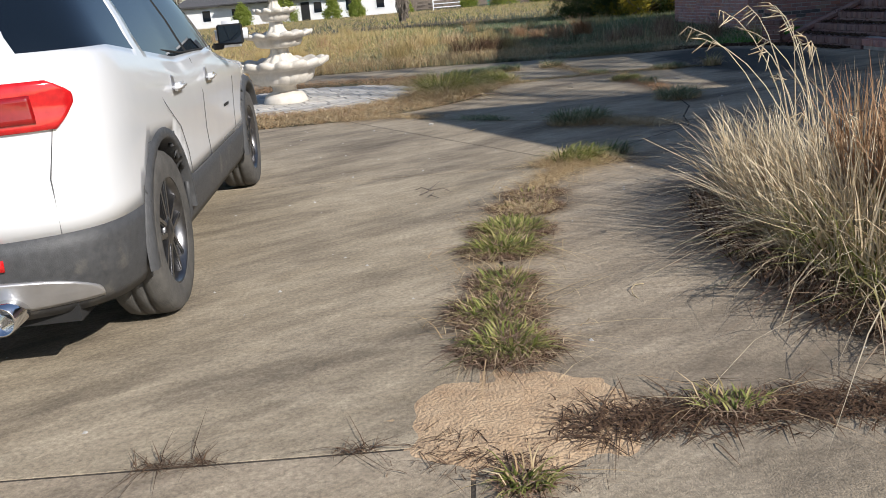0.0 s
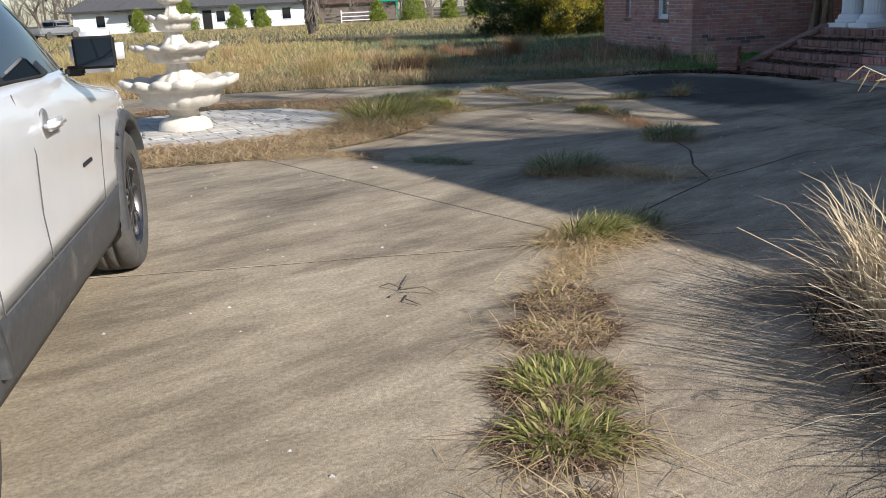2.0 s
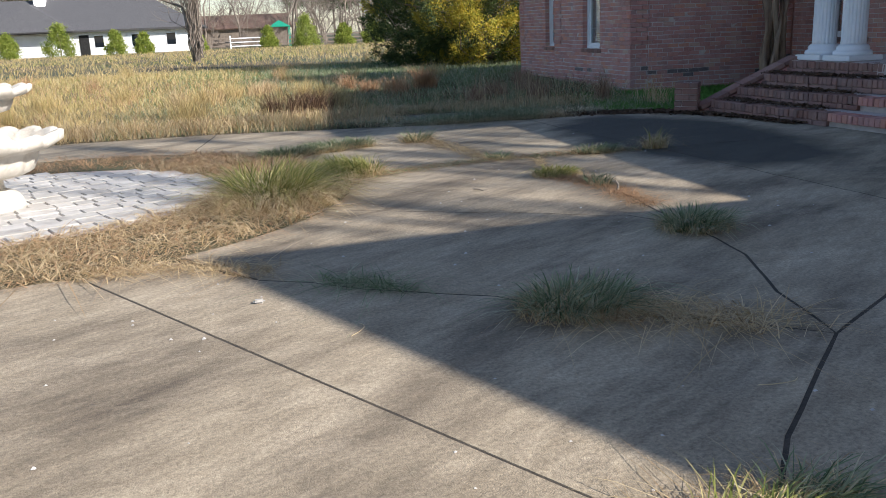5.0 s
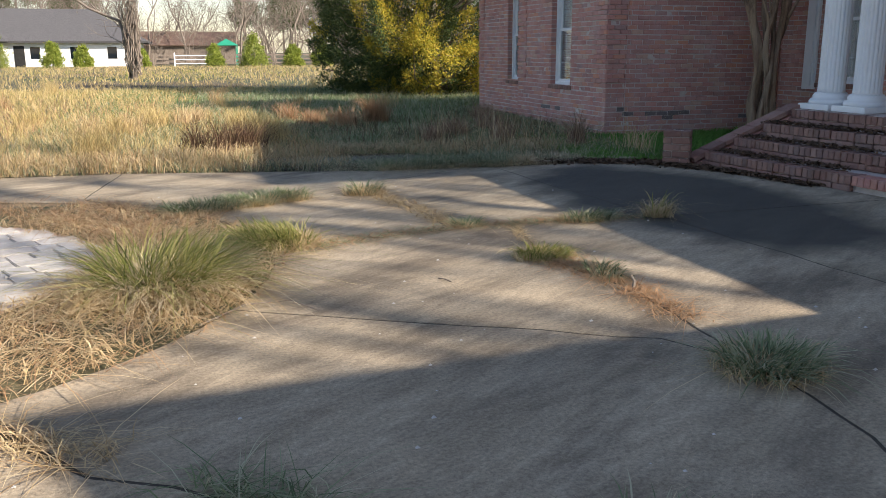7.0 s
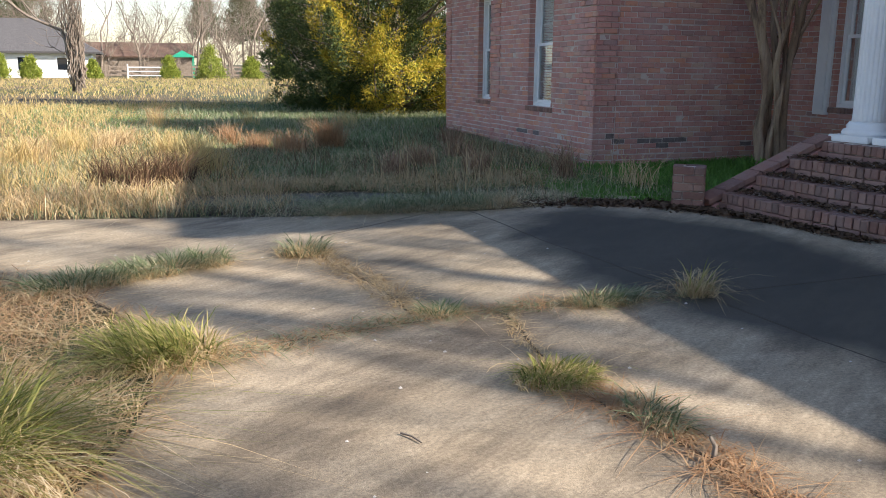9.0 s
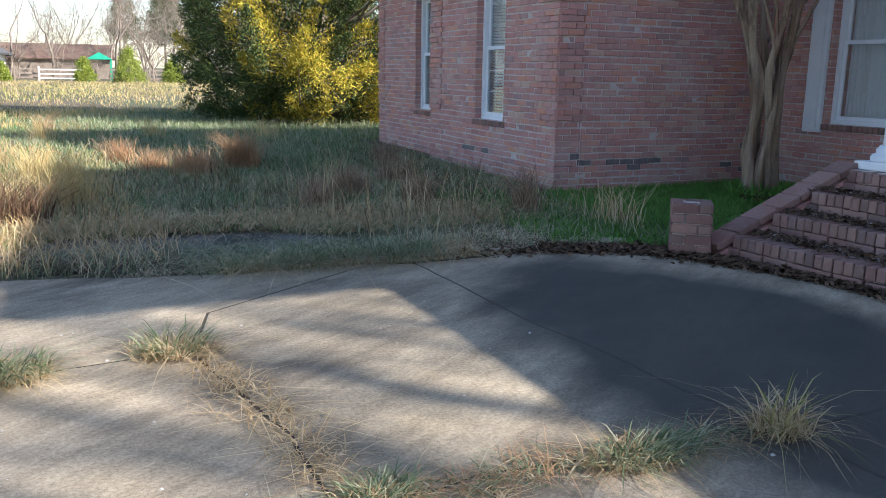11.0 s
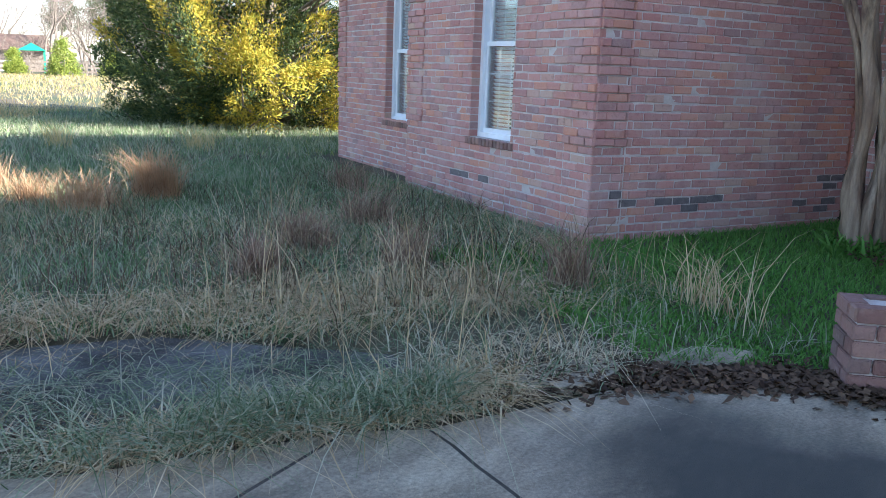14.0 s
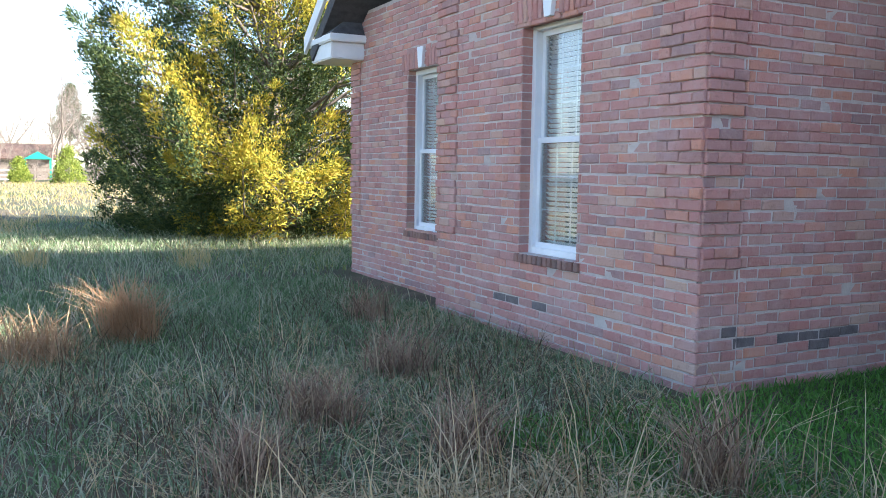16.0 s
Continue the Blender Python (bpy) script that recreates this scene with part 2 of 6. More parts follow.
PLASTER = material("white_fountain_cast_stone", (0.52, 0.48, 0.41), (0.74, 0.70, 0.63), 0.75, 6, 9, 0.35, 45, blotch=(0.40, 0.36, 0.29), blotch_scale=3.0, blotch_at=(0.6, 0.8))
SHINGLE = material("grey_roof_shingle", (0.05, 0.05, 0.055), (0.11, 0.11, 0.115), 0.9, 8, 8, 0.5, 30)
PANE = glass("window_pane", clear=0.92, tint=(0.92, 0.96, 0.97))
BLIND = material("white_window_blind", (0.78, 0.78, 0.76), (0.86, 0.86, 0.84), 0.6, 2, 4, 0)
ROOM_SHADE = material("room_shade", (0.02, 0.02, 0.02), (0.035, 0.035, 0.035), 0.9, 2, 3, 0)
BARK = material("grey_bark", (0.12, 0.095, 0.075), (0.26, 0.22, 0.18), 0.9, 10, 8, 0.8, 40, stretch=(1, 1, 0.3))
MYRTLE = material("smooth_myrtle_bark", (0.15, 0.085, 0.055), (0.42, 0.32, 0.22), 0.7, 9, 8, 0.6, 45, stretch=(1, 1, 0.16), blotch=(0.07, 0.042, 0.03), blotch_scale=7, blotch_at=(0.52, 0.68), grain=0.2)
LEAF_LITTER = leafy("brown_leaf_litter", [(0.035, 0.02, 0.013), (0.10, 0.06, 0.035), (0.16, 0.10, 0.06), (0.07, 0.04, 0.025)], 0.8, 0.1)
STRAW = leafy("dry_straw", [(0.30, 0.20, 0.10), (0.58, 0.44, 0.24), (0.66, 0.54, 0.34), (0.40, 0.26, 0.13)], 0.7, 0.25)
GREEN = leafy("green_blade", [(0.11, 0.14, 0.035), (0.22, 0.245, 0.06), (0.37, 0.36, 0.12), (0.52, 0.44, 0.21)], 0.6, 0.35)
OLIVE = leafy("olive_blade", [(0.09, 0.13, 0.06), (0.18, 0.235, 0.12), (0.33, 0.36, 0.22), (0.50, 0.46, 0.33)], 0.7, 0.3)
LAWN = leafy("lush_lawn_blade", [(0.07, 0.18, 0.03), (0.12, 0.29, 0.05), (0.20, 0.38, 0.09), (0.09, 0.22, 0.04)], 0.6, 0.4)
DEAD_RED = leafy("reddish_dead_blade", [(0.17, 0.10, 0.07), (0.32, 0.21, 0.145), (0.47, 0.36, 0.24), (0.12, 0.07, 0.05)], 0.75, 0.2)
PALE_STRAW = leafy("pale_straw_stem", [(0.44, 0.33, 0.19), (0.66, 0.55, 0.37), (0.74, 0.64, 0.46), (0.52, 0.40, 0.24)], 0.65, 0.2)
TAN = leafy("tan_field_blade", [(0.50, 0.36, 0.15), (0.62, 0.47, 0.23), (0.40, 0.34, 0.13), (0.66, 0.53, 0.30)], 0.7, 0.3)
RUST = leafy("rust_broomsedge", [(0.40, 0.23, 0.12), (0.54, 0.35, 0.20), (0.34, 0.20, 0.11), (0.48, 0.36, 0.22)], 0.7, 0.3)


# ---- mesh tools ----
def mesh_from(name, verts, faces, mat, smooth=False):
    me = bpy.data.meshes.new(name)
    me.from_pydata([tuple(v) for v in verts], [], faces)
    if mat:
        me.materials.append(mat)
    if smooth:
        me.shade_smooth()
    me.update()
    return me


def mesh_np(name, verts, polys, mat):
    """verts: (n, 3) array; polys: list of (m, k) index arrays."""
    me = bpy.data.meshes.new(name)
    idx = np.concatenate([p.ravel() for p in polys]).astype(np.int32)
    totals = np.concatenate([np.full(len(p), p.shape[1], np.int32) for p in polys])
    starts = np.concatenate([[0], np.cumsum(totals)[:-1]]).astype(np.int32)
    me.vertices.add(len(verts))
    me.vertices.foreach_set("co", np.asarray(verts, np.float32).ravel())
    me.loops.add(len(idx))
    me.loops.foreach_set("vertex_index", idx)
    me.polygons.add(len(totals))
    me.polygons.foreach_set("loop_start", starts)
    me.polygons.foreach_set("loop_total", totals)
    me.materials.append(mat)
    me.update(calc_edges=True)
    return me


def part(name, bm, mat, parent=None, label="", smooth=False):
    """Links a bmesh as one mesh object under a thing or a part."""
    me = bpy.data.meshes.new(name)
    bm.to_mesh(me)
    bm.free()
    me.materials.append(mat)
    if smooth:
        me.shade_smooth()
    ob = new(name, me)
    ob.parent = parent
    return tagged(ob, label)


def child(name, me, parent=None, label=""):
    ob = new(name, me)
    ob.parent = parent
    return tagged(ob, label)


def box_bm(x0, y0, z0, x1, y1, z1, bevel=0.0):
    bm = bmesh.new()
    bmesh.ops.create_cube(bm, size=1, matrix=Matrix.Translation(((x0 + x1) / 2, (y0 + y1) / 2, (z0 + z1) / 2)) @ Matrix.Diagonal((abs(x1 - x0), abs(y1 - y0), abs(z1 - z0), 1)))
    if bevel:
        bmesh.ops.bevel(bm, geom=bm.edges[:], offset=bevel, segments=2, affect="EDGES")
    return bm


def lathe_bm(profile, n=40, wave=None, caps=True):
    """A turned shape. profile: (radius, z); wave(k, angle): (radius factor, z offset) at profile point k."""
    bm = bmesh.new()
    rings = []
    for k, (r, z) in enumerate(profile):
        ring = []
        for i in range(n):
            a = 2 * math.pi * i / n
            f, dz = wave(k, a) if wave else (1, 0)
            ring.append(bm.verts.new((r * f * math.cos(a), r * f * math.sin(a), z + dz)))
        rings.append(ring)
    for a, b in zip(rings, rings[1:]):
        for i in range(n):
            bm.faces.new((a[i], a[(i + 1) % n], b[(i + 1) % n], b[i]))
    if caps:
        bm.faces.new(rings[0][::-1])
        bm.faces.new(rings[-1])
    return bm


def tube_np(points, radii, n=7):
    """A tube along points: vertices and quads."""
    P_ = np.array(points, float)
    d = np.gradient(P_, axis=0)
    d /= np.linalg.norm(d, axis=1)[:, None] + 1e-9
    ref = np.where(np.abs(d[:, 2:3]) < 0.9, [[0, 0, 1.0]], [[1.0, 0, 0]])
    u = np.cross(d, ref)
    u /= np.linalg.norm(u, axis=1)[:, None]
    w = np.cross(d, u)
    a = np.linspace(0, 2 * np.pi, n, endpoint=False)
    v = P_[:, None] + np.array(radii)[:, None, None] * (np.cos(a)[None, :, None] * u[:, None] + np.sin(a)[None, :, None] * w[:, None])
    v = v.reshape(-1, 3)
    q = []
    for i in range(len(P_) - 1):
        for j in range(n):
            q.append((i * n + j, i * n + (j + 1) % n, (i + 1) * n + (j + 1) % n, (i + 1) * n + j))
    return v, np.array(q)


def blades(rng, base, height, width, lean=0.5, droop=0.0, away=None):
    """Grass blades as tapered bent strips. base: (n, 3). away: a centre that the blades lean out from."""
    n = len(base)
    h = np.asarray(height) * np.ones(n)
    az = rng.uniform(0, 2 * np.pi, n)
    if away is not None:
        out = base[:, :2] - np.asarray(away)[:2]
        az = np.arctan2(out[:, 1], out[:, 0]) + rng.normal(0, 0.7, n)
    ln = np.abs(rng.normal(0, 1, n)) * lean + lean * 0.3
    d = np.stack([np.cos(az), np.sin(az), np.zeros(n)], 1)
    tw = rng.uniform(0, 2 * np.pi, n)
    side = np.stack([np.cos(tw), np.sin(tw), np.zeros(n)], 1) * (np.asarray(width) * np.ones(n))[:, None] / 2
    rows = []
    for t, w in ((0, 1), (0.4, 0.9), (0.75, 0.6)):
        c = base + d * (h * ln * t ** 1.7)[:, None]
        c[:, 2] += h * (t - (droop + 0.25 * np.minimum(ln, 2)) * t ** 2.2)
        rows += [c - side * w, c + side * w]
    c = base + d * (h * ln)[:, None]
    c[:, 2] += np.maximum(h * (1 - droop - 0.25 * np.minimum(ln, 2) * 1.3), 0.01)
    rows.append(c)
    v = np.stack(rows, 1).reshape(-1, 3)
    v[:, 2] = np.maximum(v[:, 2], base[:, 2].min() + 0.004)
    k = np.arange(n)[:, None] * 7
    return v, [np.concatenate([k + [[0, 1, 3, 2]], k + [[2, 3, 5, 4]]]), k + [[4, 5, 6]]]


def joined(sets):
    vs, qs, ts, o = [], [], [], 0
    for v, (q, t) in sets:
        vs.append(v), qs.append(q + o), ts.append(t + o)
        o += len(v)
    return np.concatenate(vs), [np.concatenate(qs), np.concatenate(ts)]


# ---- plan ----
RING = Vector((-1.95, 12.70))
RING_R, PAVER_R = 2.85, 1.68


def arc(a0, a1, n=10):
    return [(RING.x + RING_R * math.cos(radians(a)), RING.y + RING_R * math.sin(radians(a))) for a in np.linspace(a0, a1, n)]


KNOT = (1.05, 6.40)
CHAIN = [(0.03, 2.28), (0.30, 4.30), (0.56, 5.50), KNOT]
CRACK_D = [KNOT, (1.54, 6.99), (2.30, 7.72)]
CRACK_D2 = [(2.30, 7.72), (2.83, 8.05), (3.48, 8.50), (4.50, 8.65)]
CRACK_E = [(2.30, 7.72), (1.95, 8.02), (1.66, 8.2), (1.40, 8.35), (1.1, 8.74), (0.87, 8.87), (0.5, 9.1), (0.22, 9.35), (-0.05, 9.5)]
CRACK_F = [(2.30, 7.72), (2.42, 8.3), (2.67, 8.95), (2.75, 9.70)]
JOINT_C = [(2.75, 9.70), (2.52, 10.15), (1.16, 10.92), (0.52, 11.30)]
SEAM = [(2.75, 9.70), (2.83, 10.96), (2.68, 11.85), (2.9, 13.08)]
JOINT_F = [(0.92, 12.62), (1.21, 12.80), (2.35, 12.97)]
FAR = [(3.68, 16.46), (2.62, 16.50), (1.40, 16.80), (-0.34, 17.20)]
SLABS = [
    [(-12, -8), (-0.6, -8), CHAIN[0], (-12, 2.3)],
    [(-0.6, -8), (7, -8), (7, 2.3), CHAIN[0]],
    [(-12, 2.3)] + CHAIN + [(-1.44, 6.42), (-12, 7.2)],
    [CHAIN[0], (7, 2.3), (7, 5.9)] + CHAIN[:0:-1],
    [(-12, 7.2), (-1.44, 6.42), KNOT, (-1.06, 9.93)] + arc(-76, -175, 16) + [(-12, 12.7)],
    CRACK_D + CRACK_E[1:] + arc(-62, -70, 3) + [(-1.06, 9.93)],
    [(7, 5.9), (7, 8.9)] + CRACK_D2[::-1] + CRACK_D[1::-1],
    CRACK_F + JOINT_C[1:] + arc(-31, -60, 6) + CRACK_E[:0:-1],
    CRACK_D2 + [(4.31, 11.6), (4.22, 12.92), (3.6, 13.0)] + SEAM[::-1] + CRACK_F[2:0:-1],
    [(4.50, 8.65), (7, 8.9), (7, 13.0), (4.22, 12.92), (4.31, 11.6)],
    SEAM + JOINT_F[::-1] + arc(-4, -28, 5) + JOINT_C[:0:-1],
    JOINT_F + [(2.35, 13.7), (2.14, 14.88), (1.25, 14.80), (0.5, 14.5)] + arc(36, 0, 6),
    [(2.35, 12.97), (2.9, 13.08), (3.6, 13.0), (4.22, 12.92), (4.18, 13.3), (4.04, 15.0), (4.0, 16.35), (3.68, 16.46), (2.33, 15.56), (2.14, 14.88), (2.35, 13.7)],
    [(4.22, 12.92), (7.0, 13.0), (7.0, 14.9), (6.15, 16.0), (5.15, 16.42), (4.0, 16.35), (4.04, 15.0), (4.18, 13.3)],
    [(0.5, 14.5), (1.25, 14.80), (2.14, 14.88), (2.33, 15.56)] + FAR + [(-0.6, 15.4)] + arc(52, 40, 3),
    [(-0.6, 15.4), (-0.34, 17.2), (-5, 17.4), (-12, 17.0), (-12, 12.7)] + arc(184, 56, 18),
    [(4.2, 16.72), (4.35, 17.2), (3.2, 18.0), (1.5, 18.15), (0.9, 17.5), (1.5, 17.05), (2.7, 16.78)],
]


def inside(poly, x, y):
    c = False
    for (x0, y0), (x1, y1) in zip(poly, poly[1:] + poly[:1]):
        if (y0 > y) != (y1 > y) and x < (x1 - x0) * (y - y0) / (y1 - y0) + x0:
            c = not c
    return c


def paved(x, y):
    return -12 < x < 7 and -8 < y < 18.3 and any(inside(p, x, y) for p in SLABS)


def ground_z(x, y):
    if paved(x, y):
        return -0.10
    if (x - RING.x) ** 2 + (y - RING.y) ** 2 < RING_R ** 2:
        return 0.0
    near = 1 / (1 + ((x - 4) / 30) ** 2 + ((y - 20) / 30) ** 2)
    return -0.005 + near * (0.03 * noise.noise((x * 0.5, y * 0.5, 0)) + 0.05 * max(0, min(1, (y - 16.5) / 3)))


# ---- ground: one sheet to the horizon ----
gx = np.concatenate([[-2500, -900, -400, -200, -100, -60, -40, -30, -22], np.arange(-16, 14, 0.35), [18, 24, 32, 45, 65, 100, 200, 400, 900, 2500]])
gy = np.concatenate([[-2500, -900, -300, -100, -50, -25, -14], np.arange(-9, 34, 0.35), [36, 39, 43, 48, 54, 61, 70, 80, 95, 115, 150, 220, 400, 900, 2500]])
gv = np.array([(x, y, ground_z(x, y)) for y in gy for x in gx])
nx = len(gx)
gi = np.array([(j * nx + i, j * nx + i + 1, (j + 1) * nx + i + 1, (j + 1) * nx + i) for j in range(len(gy) - 1) for i in range(nx - 1)])
ground = tagged(new("ground", mesh_np("ground", gv, [gi], SOIL)), "sandy field soil with thin dry grass", "ground", kind="structure")
ground.data.shade_smooth()

# ---- driveway slabs ----
driveway = tagged(new("driveway"), "weathered grey concrete driveway of cracked slabs", "driveway", kind="structure")


def slab(poly, mat):
    fine = []
    for k, (a, b) in enumerate(zip(poly, poly[1:] + poly[:1])):
        a, b = Vector(a), Vector(b)
        n = max(1, int((b - a).length / 0.18)) if (b - a).length < 4 else 1
        for i in range(n):
            p = a.lerp(b, i / n)
            if 0 < i:
                w = noise.noise((p.x * 2.3, p.y * 2.3, 5)) * 0.03
                p = p + Vector((w, w * 0.7))
            fine.append(p)
    if sum(a.x * b.y - b.x * a.y for a, b in zip(fine, fine[1:] + fine[:1])) < 0:
        fine.reverse()
    rings = []
    for inset, z in ((0.008, -0.12), (0.008, -0.004), (0.011, 0.0)):
        ring = []
        for i, p in enumerate(fine):
            d0, d1 = (p - fine[i - 1]).normalized(), (fine[(i + 1) % len(fine)] - p).normalized()
            nrm = Vector((-d0.y - d1.y, d0.x + d1.x))
            nrm = nrm.normalized() if nrm.length > 1e-6 else Vector((0, 0))
            q = p + nrm * inset
            ring.append((q.x, q.y, z))
        rings.append(ring)
    n = len(fine)
    verts = sum(rings, [])
    faces = [(r * n + i, r * n + (i + 1) % n, (r + 1) * n + (i + 1) % n, (r + 1) * n + i) for r in range(2) for i in range(n)]
    faces.append(tuple(range(2 * n, 3 * n)))
    return mesh_from("slab", verts, faces, mat)


JOINT_DIRT = material("dark_joint_dirt", (0.033, 0.027, 0.021), (0.08, 0.066, 0.048), 0.95, 9, 6, 0.5, 60)
dirt_v, dirt_f = [], []
for poly in SLABS:
    dirt_f.append(tuple(range(len(dirt_v), len(dirt_v) + len(poly))))
    dirt_v += [(x, y, -0.0025) for x, y in poly]
child("joint_dirt", mesh_from("joint_dirt", dirt_v, dirt_f, JOINT_DIRT), driveway, "dark dirt packed in the slab joints")
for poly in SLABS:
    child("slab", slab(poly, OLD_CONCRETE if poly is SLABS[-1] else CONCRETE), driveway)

# ---- brick building ----
COURSE, BRICK_L, JOINT = 0.0775, 0.216, 0.010
brick_cache = {}


def brick_mesh(length, height=COURSE - JOINT, mat=None, deep=0.06, kind=0):
    """A brick whose face edges are knocked off unevenly; kind picks one of a few shapes."""
    key = (round(length, 2), round(height, 3), mat.name, kind)
    if key not in brick_cache:
        worn_rng = random.Random(kind * 31 + int(length * 1000))
        l, h = max(key[0], 0.02), height
        wob = lambda: worn_rng.uniform(-0.0028, 0.0028)
        rim = [(0, 0), (l * 0.5, 0), (l, 0), (l, h), (l * 0.5, h), (0, h)]
        rim = [(x + wob(), z + wob()) for x, z in rim]
        cx, cz = l / 2, h / 2
        v = [(x, -deep, z) for x, z in rim] + [(x, -0.007 + wob(), z) for x, z in rim]
        for x, z in rim:
            c = 0.0045 + abs(wob()) * 1.6
            v.append((x + (c if x < cx * 0.6 else -c if x > cx * 1.4 else 0), wob() * 0.6, z + (c if z < cz else -c)))
        f = [(a, (a + 1) % 6, 6 + (a + 1) % 6, 6 + a) for a in range(6)] + [(6 + a, 6 + (a + 1) % 6, 12 + (a + 1) % 6, 12 + a) for a in range(6)] + [(12, 13, 16, 17), (13, 14, 15, 16)]
        brick_cache[key] = mesh_from("brick", v, [t[::-1] for t in f], mat)
    return brick_cache[key]


def wall_basis(origin, n):
    n = Vector(n)
    z = Vector((0, 0, 1))
    u = n.cross(z)
    m = Matrix((u, n, z)).transposed().to_4x4()
    m.translation = origin
    return m


def brick_wall(name, label, origin, n, length, height, openings=(), quoins=(), top=None, near=None, dark=None, thick=0.28, seed=1):
    """A brick wall that faces n. Its own axes: along, out, up. openings and quoins: (u0, u1, z0, z1) and (u0, u1).
    near(u, z): whether a brick there is a part of its own (at most 300)."""
    rng = random.Random(seed)
    m = wall_basis(origin, n)
    root = tagged(new(name), label, "wall", kind="structure")
    root.matrix_world = m
    us = sorted({0.03, length - 0.03, *[o[0] for o in openings], *[o[1] for o in openings]})
    bm = bmesh.new()
    for u0, u1 in zip(us, us[1:]):
        holes = sorted((o[2], o[3]) for o in openings if o[0] <= u0 + 1e-6 and o[1] >= u1 - 1e-6)
        z = -0.2
        for z0, z1 in holes + [(height, height)]:
            if z0 > z + 1e-4:
                bmesh.ops.create_cube(bm, size=1, matrix=Matrix.Translation(((u0 + u1) / 2, -0.006 - thick / 2, (z + z0) / 2)) @ Matrix.Diagonal((u1 - u0, thick, z0 - z, 1)))
            z = z1
    part("mortar_core", bm, MORTAR, root)
    pieces, count = [], 0
    for c in range(int(height / COURSE)):
        z = c * COURSE
        u = -(c % 2) * BRICK_L / 2
        while u < length:
            a, b = max(u, 0), min(u + BRICK_L, length)
            u += BRICK_L
            spans = [(a, b)]
            for o0, o1, z0, z1 in openings:
                if z + COURSE * 0.6 > z0 and z + COURSE * 0.4 < z1:
                    nxt = []
                    for s0, s1 in spans:
                        if s1 <= o0 or s0 >= o1:
                            nxt.append((s0, s1))
                        else:
                            nxt += [(s0, o0)] * (s0 < o0) + [(o1, s1)] * (s1 > o1)
                    spans = nxt
            for q0, q1 in quoins:
                for edge in (q0, q1):
                    spans = [t for s0, s1 in spans for t in ([(s0, edge), (edge, s1)] if s0 + 0.03 < edge < s1 - 0.03 else [(s0, s1)])]
            for s0, s1 in spans:
                if s1 - s0 < 0.028 or (top and z > top((s0 + s1) / 2)):
                    continue
                out = rng.uniform(-0.004, 0.005)
                if any(q0 - 0.01 <= (s0 + s1) / 2 <= q1 + 0.01 for q0, q1 in quoins) and c % 5 != 3 and z > 0.8:
                    out += 0.020
                mat = BRICK_DARK if dark and dark(s0, c, rng) else None
                me = brick_mesh(s1 - s0 - JOINT, mat=mat or BRICK, kind=rng.randrange(5))
                loc = Matrix.Translation((s0 + JOINT / 2, out, z + rng.uniform(-0.003, 0.003) + 0.004 * math.sin(s0 * 2.1 + c * 1.3))) @ Matrix.Rotation(rng.uniform(-0.018, 0.018), 4, "Z") @ Matrix.Rotation(rng.uniform(-0.006, 0.006), 4, "Y")
                if (count < 300 and (near is None or near(s0, z))) or mat:
                    count += 1
                    ob = child("brick", me, root)
                    ob.matrix_basis = loc
                else:
                    pieces.append((me, loc))
    for o0, o1, z0, z1 in openings:
        for c in range(int(z0 / COURSE), int(z1 / COURSE) + 1):
            za, zb = max(c * COURSE, z0), min(c * COURSE + COURSE - JOINT, z1)
            if zb - za > 0.02:
                for a in (o0 - 0.045, o1 - 0.005):
                    part("jamb_brick", box_bm(a, -0.13, za, a + 0.05, -0.003 - rng.uniform(0, 0.004), zb, 0.003), BRICK, root)
    if pieces:
        vs, fs, o = [], [], 0
        for me, loc in pieces:
            vs += [loc @ v.co for v in me.vertices]
            fs += [tuple(i + o for i in p.vertices) for p in me.polygons]
            o += len(me.vertices)
        ob = child("brick_courses", mesh_from("brick_courses", vs, fs, BRICK_MASS), root)
        tagged(ob, "rest of the red brick courses", kind="stuff")
    return root


def local_box(name, root, mat, u0, u1, o0, o1, z0, z1, bevel=0.0, label=""):
    return part(name, box_bm(u0, o0, z0, u1, o1, z1, bevel), mat, root, label)


